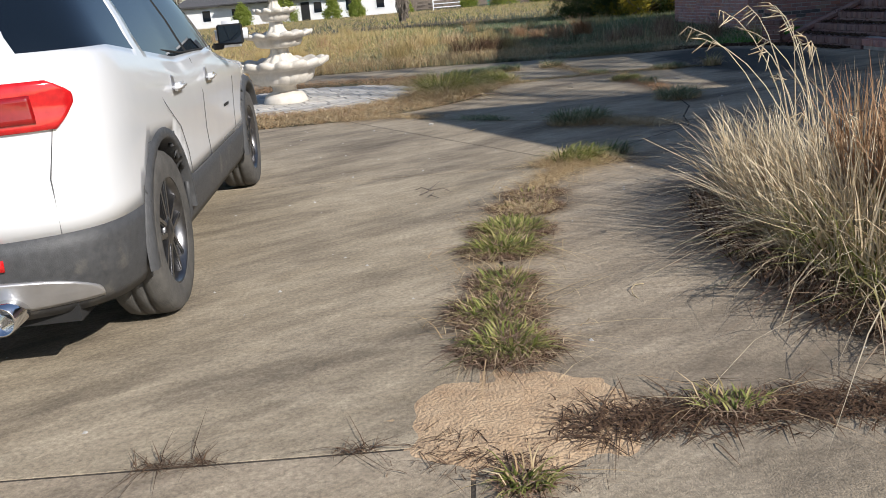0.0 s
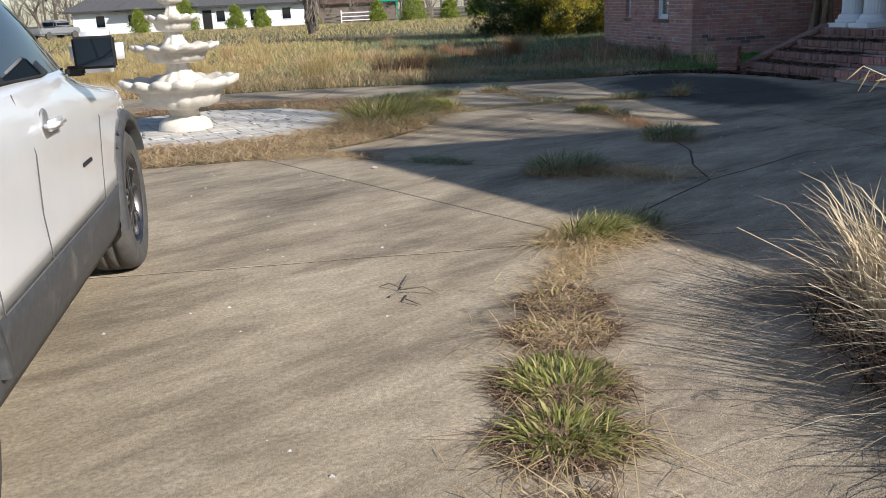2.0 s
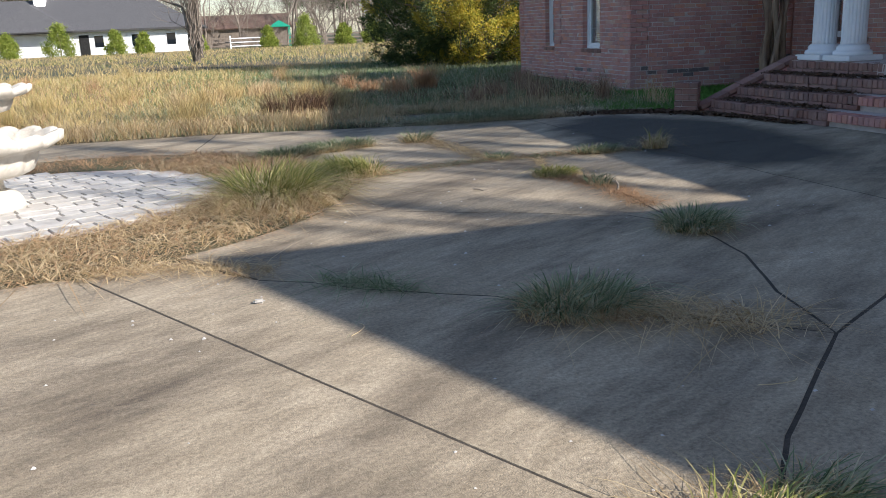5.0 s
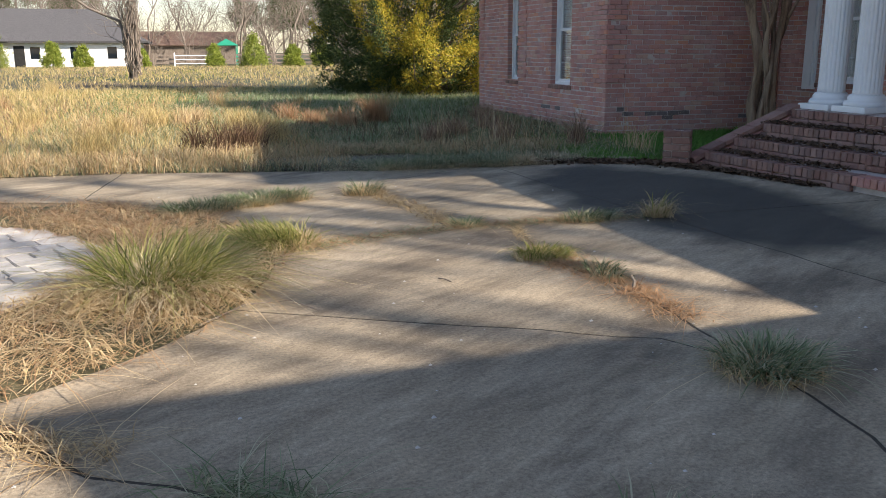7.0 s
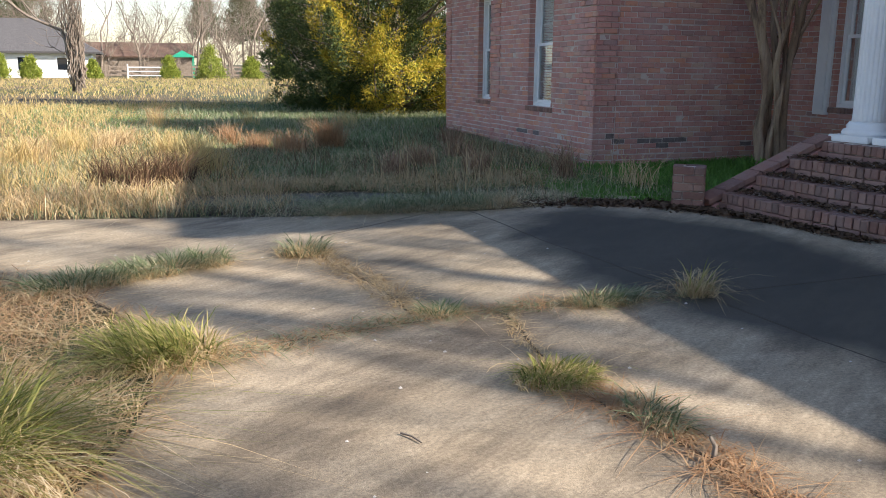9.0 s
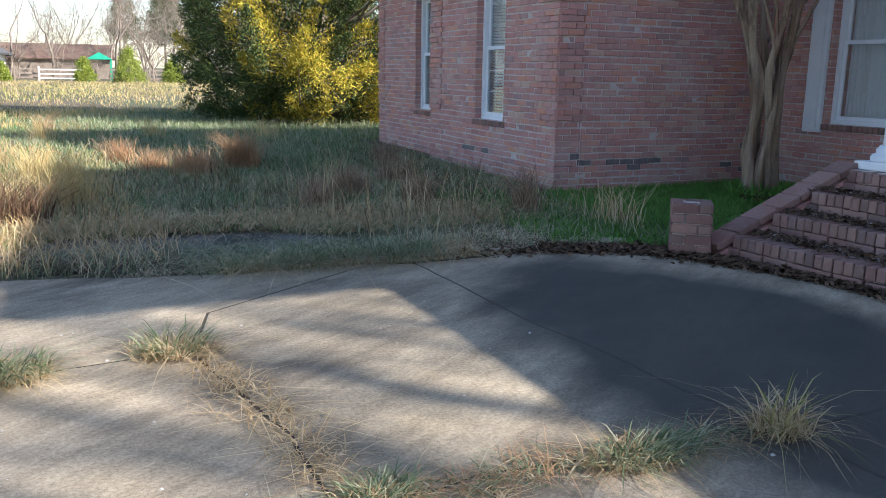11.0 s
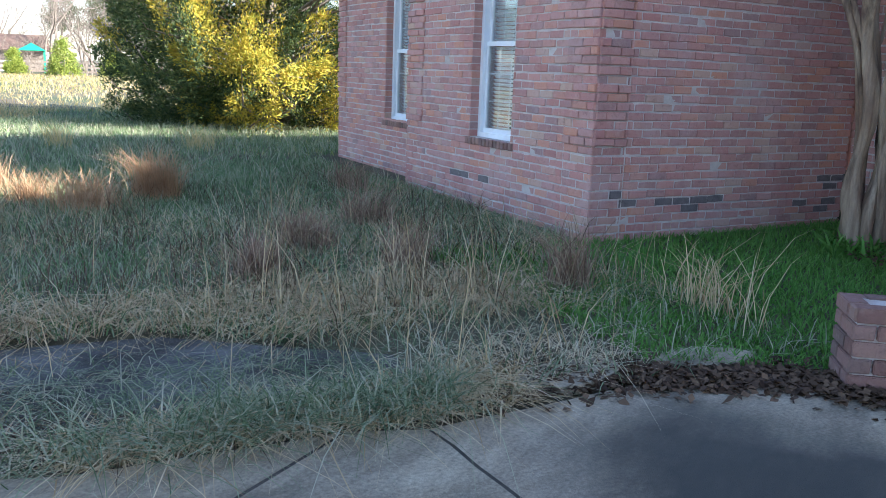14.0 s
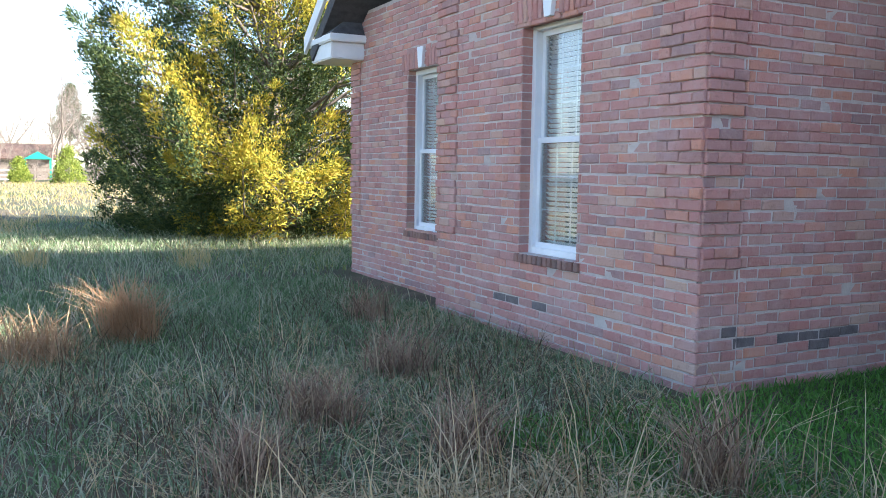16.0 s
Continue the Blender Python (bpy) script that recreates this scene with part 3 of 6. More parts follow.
def window_thing(name, label, origin, n, u0, u1, z0, z1, blind=True, columns=3, rows=3, lintel=True):
    root = tagged(new(name), label, "window", kind="structure")
    root.matrix_world = wall_basis(Vector(origin) - 0.055 * Vector(n), n)
    w, f = u1 - u0, 0.055
    mid = (z0 + z1) / 2
    bm = bmesh.new()
    for a, b, c, d in ((u0, u0 + f, z0, z1), (u1 - f, u1, z0, z1), (u0 + f, u1 - f, z1 - f, z1), (u0 + f, u1 - f, z0, z0 + f)):
        bmesh.ops.create_cube(bm, size=1, matrix=Matrix.Translation(((a + b) / 2, -0.10, (c + d) / 2)) @ Matrix.Diagonal((b - a, 0.10, d - c, 1)))
    bmesh.ops.bevel(bm, geom=bm.edges[:], offset=0.004, segments=1, affect="EDGES")
    part("window_frame", bm, PAINT, root)
    for nm, a, b, dep in (("lower_sash", z0 + f, mid + 0.02, -0.105), ("upper_sash", mid - 0.02, z1 - f, -0.135)):
        bm = bmesh.new()
        g, s0, s1 = 0.045, u0 + f, u1 - f
        for p, q, c, d in ((s0, s0 + g, a, b), (s1 - g, s1, a, b), (s0 + g, s1 - g, b - g, b), (s0 + g, s1 - g, a, a + g)):
            bmesh.ops.create_cube(bm, size=1, matrix=Matrix.Translation(((p + q) / 2, dep, (c + d) / 2)) @ Matrix.Diagonal((q - p, 0.03, d - c, 1)))
        sash = part(nm, bm, PAINT, root)
        bm = bmesh.new()
        for i in range(1, columns):
            x = s0 + g + (s1 - s0 - 2 * g) * i / columns
            bmesh.ops.create_cube(bm, size=1, matrix=Matrix.Translation((x, dep - 0.012, (a + b) / 2)) @ Matrix.Diagonal((0.014, 0.006, b - a - 2 * g, 1)))
        for i in range(1, rows):
            z = a + g + (b - a - 2 * g) * i / rows
            bmesh.ops.create_cube(bm, size=1, matrix=Matrix.Translation(((s0 + s1) / 2, dep - 0.0125, z)) @ Matrix.Diagonal((s1 - s0 - 2 * g, 0.005, 0.014, 1)))
        part("muntin", bm, PAINT, sash)
        pane = part("pane", box_bm(s0 + g - 0.005, dep - 0.004, a + g - 0.005, s1 - g + 0.005, dep + 0.001, b - g + 0.005), PANE, sash)
        pane.visible_shadow = False
    if blind:
        bm = bmesh.new()
        z = z0 + 0.10
        while z < z1 - 0.08:
            bmesh.ops.create_cube(bm, size=1, matrix=Matrix.Translation(((u0 + u1) / 2, -0.20, z)) @ Matrix.Rotation(radians(38), 4, "X") @ Matrix.Diagonal((w - 0.14, 0.045, 0.003, 1)))
            z += 0.042
        part("blind", bm, BLIND, root, "white slatted blind")
    else:
        bm = bmesh.new()
        xs = np.linspace(u0 + 0.06, u1 - 0.06, 60)
        rows_ = [[bm.verts.new((x, -0.22 + 0.018 * math.sin(x * 75), z)) for x in xs] for z in (z0 + 0.05, z1 - 0.05)]
        for i in range(59):
            bm.faces.new((rows_[0][i], rows_[0][i + 1], rows_[1][i + 1], rows_[1][i]))
        part("curtain", bm, BLIND, root, "pale pleated curtain")
    # near-black panel stands in for the shade of the unlit room
    part("room_shade_panel", box_bm(u0 - 0.2, -0.6, z0 - 0.2, u1 + 0.2, -0.59, z1 + 0.2), ROOM_SHADE, root)
    x = u0 - 0.05
    while x < u1 + 0.04:
        ob = child("sill_brick", brick_mesh(0.062, 0.075, BRICK_OLD, 0.17, int(x * 50) % 5), root)
        ob.matrix_basis = Matrix.Translation((x, 0.075, z0 - 0.078))
        x += 0.073
    if lintel:
        mid_u, x = (u0 + u1) / 2, u0 - 0.12
        while x < u1 + 0.10:
            if abs(x + 0.031 - mid_u) > 0.075:
                ob = child("lintel_brick", brick_mesh(0.062, 0.2, BRICK, 0.14, int(x * 50) % 5), root)
                tilt = (x + 0.031 - mid_u) * 14
                ob.matrix_basis = Matrix.Translation((x, 0.066, z1 + 0.005)) @ Matrix.Rotation(radians(tilt), 4, "Y")
            x += 0.073
        bm = bmesh.new()
        k = [(mid_u - 0.045, z1 + 0.002), (mid_u + 0.045, z1 + 0.002), (mid_u + 0.08, z1 + 0.24), (mid_u - 0.08, z1 + 0.24)]
        front = [bm.verts.new((a, 0.095, b)) for a, b in k]
        back = [bm.verts.new((a, -0.05, b)) for a, b in k]
        bm.faces.new(front), bm.faces.new(back[::-1])
        for i in range(4):
            bm.faces.new((front[i], back[i], back[(i + 1) % 4], front[(i + 1) % 4]))
        bmesh.ops.recalc_face_normals(bm, faces=bm.faces[:])
        part("keystone", bm, PAINT, root, "white keystone")
    return root


KX, KY, BASE = 7.05, 19.30, 0.02
band = lambda u, c, rng: c == 4 and 0.25 < u < 2.4 and rng.random() < 0.62
SOUTH_L = 3.35
brick_wall("wall_wing_south", "red brick wing wall in shade with pale mortar", (10.40, KY, BASE), (0, -1, 0), SOUTH_L, 3.2, quoins=[(SOUTH_L - 0.36, SOUTH_L)], near=lambda u, z: u > 1.6 and z < 2.7, dark=lambda u, c, rng: (c == 4 and 1.6 < u < 3.1 and rng.random() < 0.5) or (c in (1, 3, 5) and u > 1.2 and rng.random() < 0.05) or (1 < c < 7 and u < 1.4 - 0.15 * c and rng.random() < 0.45), seed=3)
W2 = (20.64 - KY, 21.48 - KY, 0.77, 2.74)
rake = lambda y0, s: (lambda u: 3.2 + s * max(0, min(u + y0 - 19.0, 26.8 - u - y0)) * 0.74)
brick_wall("wall_wing_west", "red brick gable wall of the wing with brick quoins", (KX, KY, BASE), (-1, 0, 0), 3.76, 4.4, openings=[W2], quoins=[(0, 0.44), (3.32, 3.76)], near=lambda u, z: u < 2.6 and z < 2.6, dark=lambda u, c, rng: c == 4 and u < 2.6 and rng.random() < 0.14, top=rake(KY, 1), seed=4)
W1 = (23.83 - 23.06, 24.65 - 23.06, 0.75, 2.68)
brick_wall("wall_wing_recess", "recessed red brick wall at the end of the wing", (7.45, 23.06, BASE), (-1, 0, 0), 3.44, 3.6, openings=[W1], quoins=[(3.1, 3.44)], near=lambda u, z: u < 1.9 and z < 3.2, top=rake(23.06, 1), seed=5)
brick_wall("wall_wing_return", "short brick return between two wing walls", (7.05, 23.06, BASE), (0, 1, 0), 0.4, 3.6, seed=6)
brick_wall("wall_wing_north", "plain brick back wall of the wing", (7.45, 26.5, BASE), (0, 1, 0), 1.0, 3.1, seed=7)
window_thing("window_1", "white sash window with slatted blind in brick wall", (KX, KY, BASE), (-1, 0, 0), *W2)
window_thing("window_2", "white sash window in the recessed brick wall", (7.45, 23.06, BASE), (-1, 0, 0), *W1)
MAIN_X, MAIN_Y0 = 10.40, 12.0
W3 = (17.30 - MAIN_Y0, 18.34 - MAIN_Y0, 0.85, 2.85)
W4 = (13.6 - MAIN_Y0, 14.7 - MAIN_Y0, 0.95, 2.9)
brick_wall("wall_front", "shaded red brick front wall behind the porch", (MAIN_X, MAIN_Y0, BASE), (-1, 0, 0), KY - MAIN_Y0, 3.7, openings=[W3, W4], near=lambda u, z: u > 5.0, seed=8)
window_thing("window_3", "white sash window with curtain behind the porch", (MAIN_X, MAIN_Y0, BASE), (-1, 0, 0), *W3, blind=False, columns=4, lintel=False)
window_thing("window_4", "white sash window with curtain on the porch", (MAIN_X, MAIN_Y0, BASE), (-1, 0, 0), *W4, blind=False, columns=4, lintel=False)
pil = tagged(new("window_casing"), "wide white painted board beside the window", "trim", kind="structure")
part("board", box_bm(MAIN_X - 0.05, 18.37, 0.76, MAIN_X + 0.004, 18.64, 3.2, 0.006), PAINT, pil)
part("bead", box_bm(MAIN_X - 0.075, 18.42, 0.82, MAIN_X - 0.048, 18.59, 3.15, 0.006), PAINT, pil)


def roof_mesh(pts, faces, thick=0.16):
    bm = bmesh.new()
    vs = [bm.verts.new(p) for p in pts]
    fs = [bm.faces.new([vs[i] for i in f]) for f in faces]
    bmesh.ops.recalc_face_normals(bm, faces=fs)
    bmesh.ops.solidify(bm, geom=bm.faces[:], thickness=thick)
    return bm


def gable_roof(name, label, x0, x1, ya, yb, eave, ridge):
    ob = part(name, roof_mesh([(x0, ya, eave), (x1, ya, eave), (x1, (ya + yb) / 2, ridge), (x0, (ya + yb) / 2, ridge), (x0, yb, eave), (x1, yb, eave)], [(0, 1, 2, 3), (3, 2, 5, 4)]), SHINGLE)
    return tagged(ob, label, "roof", kind="structure")


gable_roof("roof_wing", "grey shingle gable roof of the wing", 6.95, 16, 18.95, 26.85, 3.14, 6.0)
gable_roof("roof_south_wing", "grey shingle gable roof of the south wing", 7.05, 16, -2.0, 6.63, 3.14, 6.75)
bm = box_bm(7.35, -1.7, -0.1, 16, 6.3, 3.1)
tagged(part("wall_south_wing", bm, BRICK_MASS), "brick walls of the south wing", "wall", kind="structure")
bm = bmesh.new()
tri = [bm.verts.new(p) for p in ((7.36, -1.7, 3.0), (7.36, 6.3, 3.0), (7.36, 2.3, 6.55))]
bm.faces.new(tri)
bmesh.ops.solidify(bm, geom=bm.faces[:], thickness=0.2)
tagged(part("gable_south_wing", bm, BRICK_MASS), "brick gable of the south wing", "wall", kind="structure")
# upper storey is never in view; added and sized for its shadow edges
tagged(part("wall_main_upper", box_bm(10.41, 8.5, 3.72, 20, 13.2, 7.75), BRICK_MASS), "unseen upper storey sized to shade the drive and field", "wall", kind="structure")
tagged(part("wall_main_south", box_bm(10.41, 6.3, -0.1, 20, 11.98, 3.70), BRICK_MASS), "brick front wall of the house", "wall", kind="structure")
tagged(part("wall_main_back", box_bm(19.7, 12.0, -0.1, 20, 19.28, 3.70), BRICK_MASS), "back wall of the brick house", "wall", kind="structure")
tagged(part("wall_wing_back", box_bm(15.7, 19.4, -0.1, 16, 26.5, 3.1), BRICK_MASS), "back wall of the wing", "wall", kind="structure")
tagged(part("wall_wing_far", box_bm(8.5, 26.2, -0.1, 16, 26.49, 3.1), BRICK_MASS), "far wall of the wing", "wall", kind="structure")
# side wall and both roofs: unseen too, sized for the shade they cast
tagged(part("wall_main_side", box_bm(10.41, 13.22, 3.72, 20, 19.28, 5.3), BRICK_MASS), "unseen upper wall sized to shade the wing and field", "wall", kind="structure")
tagged(part("roof_main_unseen", roof_mesh([(9.9, 6.75, 7.9), (20.5, 6.75, 7.9), (20.5, 13.5, 7.9), (9.9, 13.5, 7.9), (13.5, 10.1, 9.6), (17, 10.1, 9.6)], [(0, 1, 5, 4), (1, 2, 5), (2, 3, 4, 5), (3, 0, 4)]), SHINGLE), "unseen grey hip roof sized to shade the drive and field", "roof", kind="structure")
tagged(part("roof_side_unseen", roof_mesh([(9.95, 13.5, 5.35), (20.5, 13.5, 5.35), (20.5, 19.35, 5.35), (9.95, 19.35, 5.35), (14, 14.5, 6.6), (17, 14.5, 6.6)], [(0, 1, 5, 4), (1, 2, 5), (2, 3, 4, 5), (3, 0, 4)]), SHINGLE), "unseen grey side roof sized to shade the wing and field", "roof", kind="structure")
tagged(part("ceiling_porch", box_bm(7.8, 5.7, 3.62, 10.39, 16.25, 3.86), PAINT), "white porch roof slab", "ceiling", kind="structure")

# cornice return at the wing's far corner
cornice = tagged(new("cornice_return"), "white boxed cornice return with a shingled cap", "trim", kind="structure")
part("soffit_box", box_bm(6.98, 26.05, 2.98, 7.60, 26.85, 3.20, 0.015), PAINT, cornice)
part("fascia", box_bm(6.94, 25.98, 3.20, 7.62, 26.92, 3.30, 0.015), PAINT, cornice)
bm = bmesh.new()
b4 = [bm.verts.new(p) for p in ((6.96, 26.0, 3.303), (7.44, 26.0, 3.303), (7.44, 26.9, 3.303), (6.96, 26.9, 3.303))]
t2 = [bm.verts.new(p) for p in ((7.44, 26.25, 3.70), (7.44, 26.9, 3.70))]
for f in ((b4[0], b4[1], t2[0]), (b4[0], t2[0], t2[1], b4[3]), (b4[1], b4[2], t2[1], t2[0]), (b4[2], b4[3], t2[1]), (b4[3], b4[2], b4[1], b4[0])):
    bm.faces.new(f)
part("cap", bm, SHINGLE, cornice)
bm = bmesh.new()
rk = [(6.90, 26.95, 3.12), (6.90, 22.9, 6.09), (6.90, 22.9, 6.32), (6.90, 26.95, 3.35)]
fa, ba = [bm.verts.new(p) for p in rk], [bm.verts.new((p[0] + 0.045, p[1], p[2])) for p in rk]
bm.faces.new(fa), bm.faces.new(ba[::-1])
for i in range(4):
    bm.faces.new((fa[i], ba[i], ba[(i + 1) % 4], fa[(i + 1) % 4]))
bmesh.ops.recalc_face_normals(bm, faces=bm.faces[:])
part("rake_board", bm, PAINT, cornice)

# porch, steps
PORCH_Z, STEP_H = 0.66, 0.165
porch = tagged(new("porch"), "raised porch with worn brick edge", "porch", kind="structure")
part("porch_mass", box_bm(7.86, 6.4, -0.1, 10.39, 15.92, PORCH_Z - 0.004), MORTAR, porch)
STEP_LINE = [(6.56, 15.74), (6.58, 14.86), (6.69, 13.80), (6.76, 12.5), (6.80, 9.0)]
steps = tagged(new("brick_steps"), "worn red brick porch steps with leaves", "steps", kind="structure")
for k in range(4):
    line = [(min(x + 0.41 * k, 7.86) if k else x, y) for x, y in STEP_LINE]
    z = STEP_H * (k + 1) - 0.004
    bm = bmesh.new()
    lo, hi = [], []
    ring = [(x + 0.05, y) for x, y in line] + [(8.2, 9.0), (8.2, 15.74)]
    lo = [bm.verts.new((x, y, -0.1)) for x, y in ring]
    hi = [bm.verts.new((x, y, z - 0.006)) for x, y in ring]
    bm.faces.new(hi), bm.faces.new(lo[::-1])
    for i in range(len(ring)):
        bm.faces.new((lo[i], lo[(i + 1) % len(ring)], hi[(i + 1) % len(ring)], hi[i]))
    bmesh.ops.recalc_face_normals(bm, faces=bm.faces[:])
    part("step_core", bm, MORTAR, steps)
    rest, rest_f = [], []
    for (x0, y0), (x1, y1) in zip(line, line[1:]):
        d = Vector((x1 - x0, y1 - y0, 0))
        n_b = max(1, round(d.length / 0.082))
        m0 = Matrix((-d.normalized(), d.normalized().cross(Vector((0, 0, 1))), Vector((0, 0, 1)))).transposed().to_4x4()
        for i in range(n_b):
            p = Vector((x0, y0, 0)) + d * ((i + 1) / n_b)
            out = random.uniform(-0.006, 0.008)
            me = brick_mesh(0.071, 0.10, BRICK_OLD, 0.21)
            mm = Matrix.Translation((p.x, p.y, z - 0.10 + random.uniform(-0.004, 0.004))) @ m0 @ Matrix.Translation((0, out, 0))
            if p.y > 13.4:
                child("step_brick", me, steps).matrix_basis = mm
                if i % 3 == 0:
                    child("riser_brick", brick_mesh(0.235, 0.062, BRICK_OLD, 0.1), steps).matrix_basis = Matrix.Translation((0, 0, -0.066 - out * 0)) @ mm
            else:
                o = len(rest)
                rest += [mm @ v.co for v in me.vertices]
                rest_f += [tuple(q + o for q in f.vertices) for f in me.polygons]
    tagged(child("step_brick_row", mesh_from("step_brick_row", rest, rest_f, BRICK_MASS), steps), "rest of the brick step edge", kind="stuff")

# sloping cheek with brick coping, and the low pier
cheek = tagged(new("step_cheek"), "sloping brick cheek wall beside the steps", "wall", kind="structure")
bm = bmesh.new()
sec = [(6.48, -0.1), (7.95, -0.1), (7.95, 0.62), (6.48, 0.02)]
fa, ba = [bm.verts.new((x, 15.77, z)) for x, z in sec], [bm.verts.new((x, 16.0, z)) for x, z in sec]
bm.faces.new(fa), bm.faces.new(ba[::-1])
for i in range(4):
    bm.faces.new((fa[i], ba[i], ba[(i + 1) % 4], fa[(i + 1) % 4]))
bmesh.ops.recalc_face_normals(bm, faces=bm.faces[:])
part("cheek_core", bm, BRICK_MASS, cheek)
slope = math.atan2(0.60, 1.47)
coping = bpy.data.meshes.new("coping_brick")
bm = box_bm(0.004, -0.115, 0, 0.236, 0.115, 0.058, 0.006)
bm.to_mesh(coping)
bm.free()
coping.materials.append(BRICK_OLD)
for i in range(7):
    ob = child("coping_brick", coping, cheek)
    ob.matrix_basis = Matrix.Translation((6.44, 15.885, 0.03)) @ Matrix.Rotation(-slope, 4, "Y") @ Matrix.Translation((i * 0.24, random.uniform(-0.006, 0.006), 0))
pier = tagged(new("brick_pier"), "low weathered brick pier beside the steps", "pier")
pier.matrix_world = Matrix.Translation((6.32, 15.98, 0)) @ Matrix.Rotation(radians(-38), 4, "Z")
part("pier_core", box_bm(-0.145, -0.145, -0.05, 0.145, 0.145, 0.41), MORTAR, pier)
pier_brick = bpy.data.meshes.new("pier_brick")
bm = box_bm(0, -0.05, 0, 0.20, 0.05, 0.074, 0.006)
bm.to_mesh(pier_brick)
bm.free()
pier_brick.materials.append(BRICK_OLD)
for c in range(5):
    for k in range(4):
        ob = child("brick", pier_brick, pier)
        turn = Matrix.Rotation(k * math.pi / 2, 4, "Z")
        ob.matrix_basis = turn @ Matrix.Translation((-0.155 + (0.105 if c % 2 else 0), -0.115 + random.uniform(-0.006, 0.004), c * 0.085 + 0.004))
        ob = child("half_brick", brick_mesh(0.095, 0.074, BRICK_OLD, 0.09), pier)
        ob.matrix_basis = turn @ Matrix.Translation((-0.155 if c % 2 else 0.055, -0.163, c * 0.085 + 0.004)) @ Matrix.Rotation(math.pi, 4, "Z") @ Matrix.Translation((-0.095, 0, 0))


def column(x, y):
    root = tagged(new("porch_column"), "white fluted porch column on a square plinth", "column", group="porch columns")
    root.location = (x, y, PORCH_Z)
    part("plinth", box_bm(-0.27, -0.27, 0, 0.27, 0.27, 0.07, 0.008), PAINT, root)
    part("base_moulding", lathe_bm([(0.25, 0.07), (0.255, 0.10), (0.24, 0.13), (0.21, 0.14), (0.215, 0.17), (0.20, 0.19), (0.185, 0.21)], 48), PAINT, root, smooth=True)
    part("shaft", lathe_bm([(0.168, 0.20), (0.162, 0.26), (0.162, 1.2), (0.155, 2.85)], 120, lambda k, a: (1 - (0.085 if k else 0) * max(0, math.sin(a * 20)) ** 0.7, 0)), PAINT, root, smooth=True)
    part("capital", box_bm(-0.22, -0.22, 2.82, 0.22, 0.22, 2.938, 0.02), PAINT, root)
    return root


column(8.22, 15.55)
column(8.24, 14.98)

# ---- fountain on its paved ring ----
FX, FY = -2.17, 12.42
paving = tagged(new("paver_circle"), "round pad of pale stone pavers under the fountain", "paving", kind="structure")
bed = lathe_bm([(PAVER_R, -0.04), (PAVER_R, 0.012)], 64)
bmesh.ops.translate(bed, verts=bed.verts[:], vec=(RING.x, RING.y, 0))
part("paver_bed", bed, MORTAR, paving, "sandy bed between the pavers")
paver_sizes = {}
for s in (0.30, 0.22, 0.16):
    me = bpy.data.meshes.new("paver")
    bm = box_bm(0.005, 0.005, 0, s - 0.005, 0.195, 0.05, 0.006)
    bm.to_mesh(me)
    bm.free()
    me.materials.append(PAVER)
    paver_sizes[s] = me
row_rng = random.Random(9)
turn45 = Matrix.Translation((RING.x, RING.y, 0)) @ Matrix.Rotation(radians(24), 4, "Z")
for j in range(-9, 9):
    x = -1.9 - row_rng.uniform(0, 0.2)
    while x < 1.9:
        s = row_rng.choice((0.30, 0.22, 0.16))
        if (x + s / 2) ** 2 + (j * 0.2 + 0.1) ** 2 < (PAVER_R - 0.08) ** 2:
            ob = child("paver", paver_sizes[s], paving)
            ob.matrix_basis = turn45 @ Matrix.Translation((x, j * 0.2, row_rng.uniform(-0.026, -0.018)))
        x += s

fountain = tagged(new("fountain"), "white cast stone fountain with four scalloped tiers", "fountain")
fountain.location = (FX, FY, 0.03)


def scallop(n, depth, lift, rim):
    def f(k, a):
        s = abs(math.sin(a * n / 2))
        return (1 + depth * (s - 0.5) * (1 if k in rim else 0.5), lift * (s - 0.5) if k in rim else 0)
    return f


def fountain_bowl(name, r, z0, z1, stem, n):
    h = z1 - z0
    prof = [(stem, z0), (r * 0.50, z0 + 0.01), (r * 0.63, z0 + h * 0.13), (r * 0.69, z0 + h * 0.36), (r * 0.72, z0 + h * 0.58), (r * 0.88, z0 + h * 0.66), (r, z0 + h * 0.78), (r * 1.01, z1 - 0.01), (r * 0.96, z1), (r * 0.88, z1 - 0.02), (r * 0.80, z0 + h * 0.72), (r * 0.5, z0 + h * 0.62), (0.02, z0 + h * 0.60)]
    return part(name, lathe_bm(prof, 144, scallop(n, 0.10, 0.035, (6, 7, 8, 9))), PLASTER, fountain, smooth=True)


def fountain_stem(name, prof, n=60, lobes=0):
    return part(name, lathe_bm(prof, n, (lambda k, a: (1 + 0.07 * math.cos(a * lobes), 0)) if lobes else None), PLASTER, fountain, smooth=True)


fountain_stem("base", [(0.31, -0.03), (0.315, 0.02), (0.30, 0.07), (0.285, 0.10), (0.25, 0.13), (0.19, 0.15), (0.17, 0.17)], 72)
fountain_stem("pedestal", [(0.175, 0.15), (0.17, 0.22), (0.20, 0.25), (0.23, 0.275), (0.24, 0.29)], 72)
fountain_bowl("large_bowl", 0.65, 0.255, 0.60, 0.22, 16)
fountain_stem("leaf_collar", [(0.30, 0.40), (0.31, 0.50), (0.24, 0.60), (0.16, 0.66), (0.13, 0.70), (0.12, 0.76), (0.15, 0.80)], 80, 10)
fountain_bowl("middle_bowl", 0.475, 0.77, 0.985, 0.15, 14)
fountain_stem("leaf_collar", [(0.16, 0.88), (0.15, 0.98), (0.10, 1.05), (0.085, 1.12), (0.11, 1.17)], 60, 8)
fountain_bowl("small_bowl", 0.29, 1.13, 1.31, 0.11, 12)
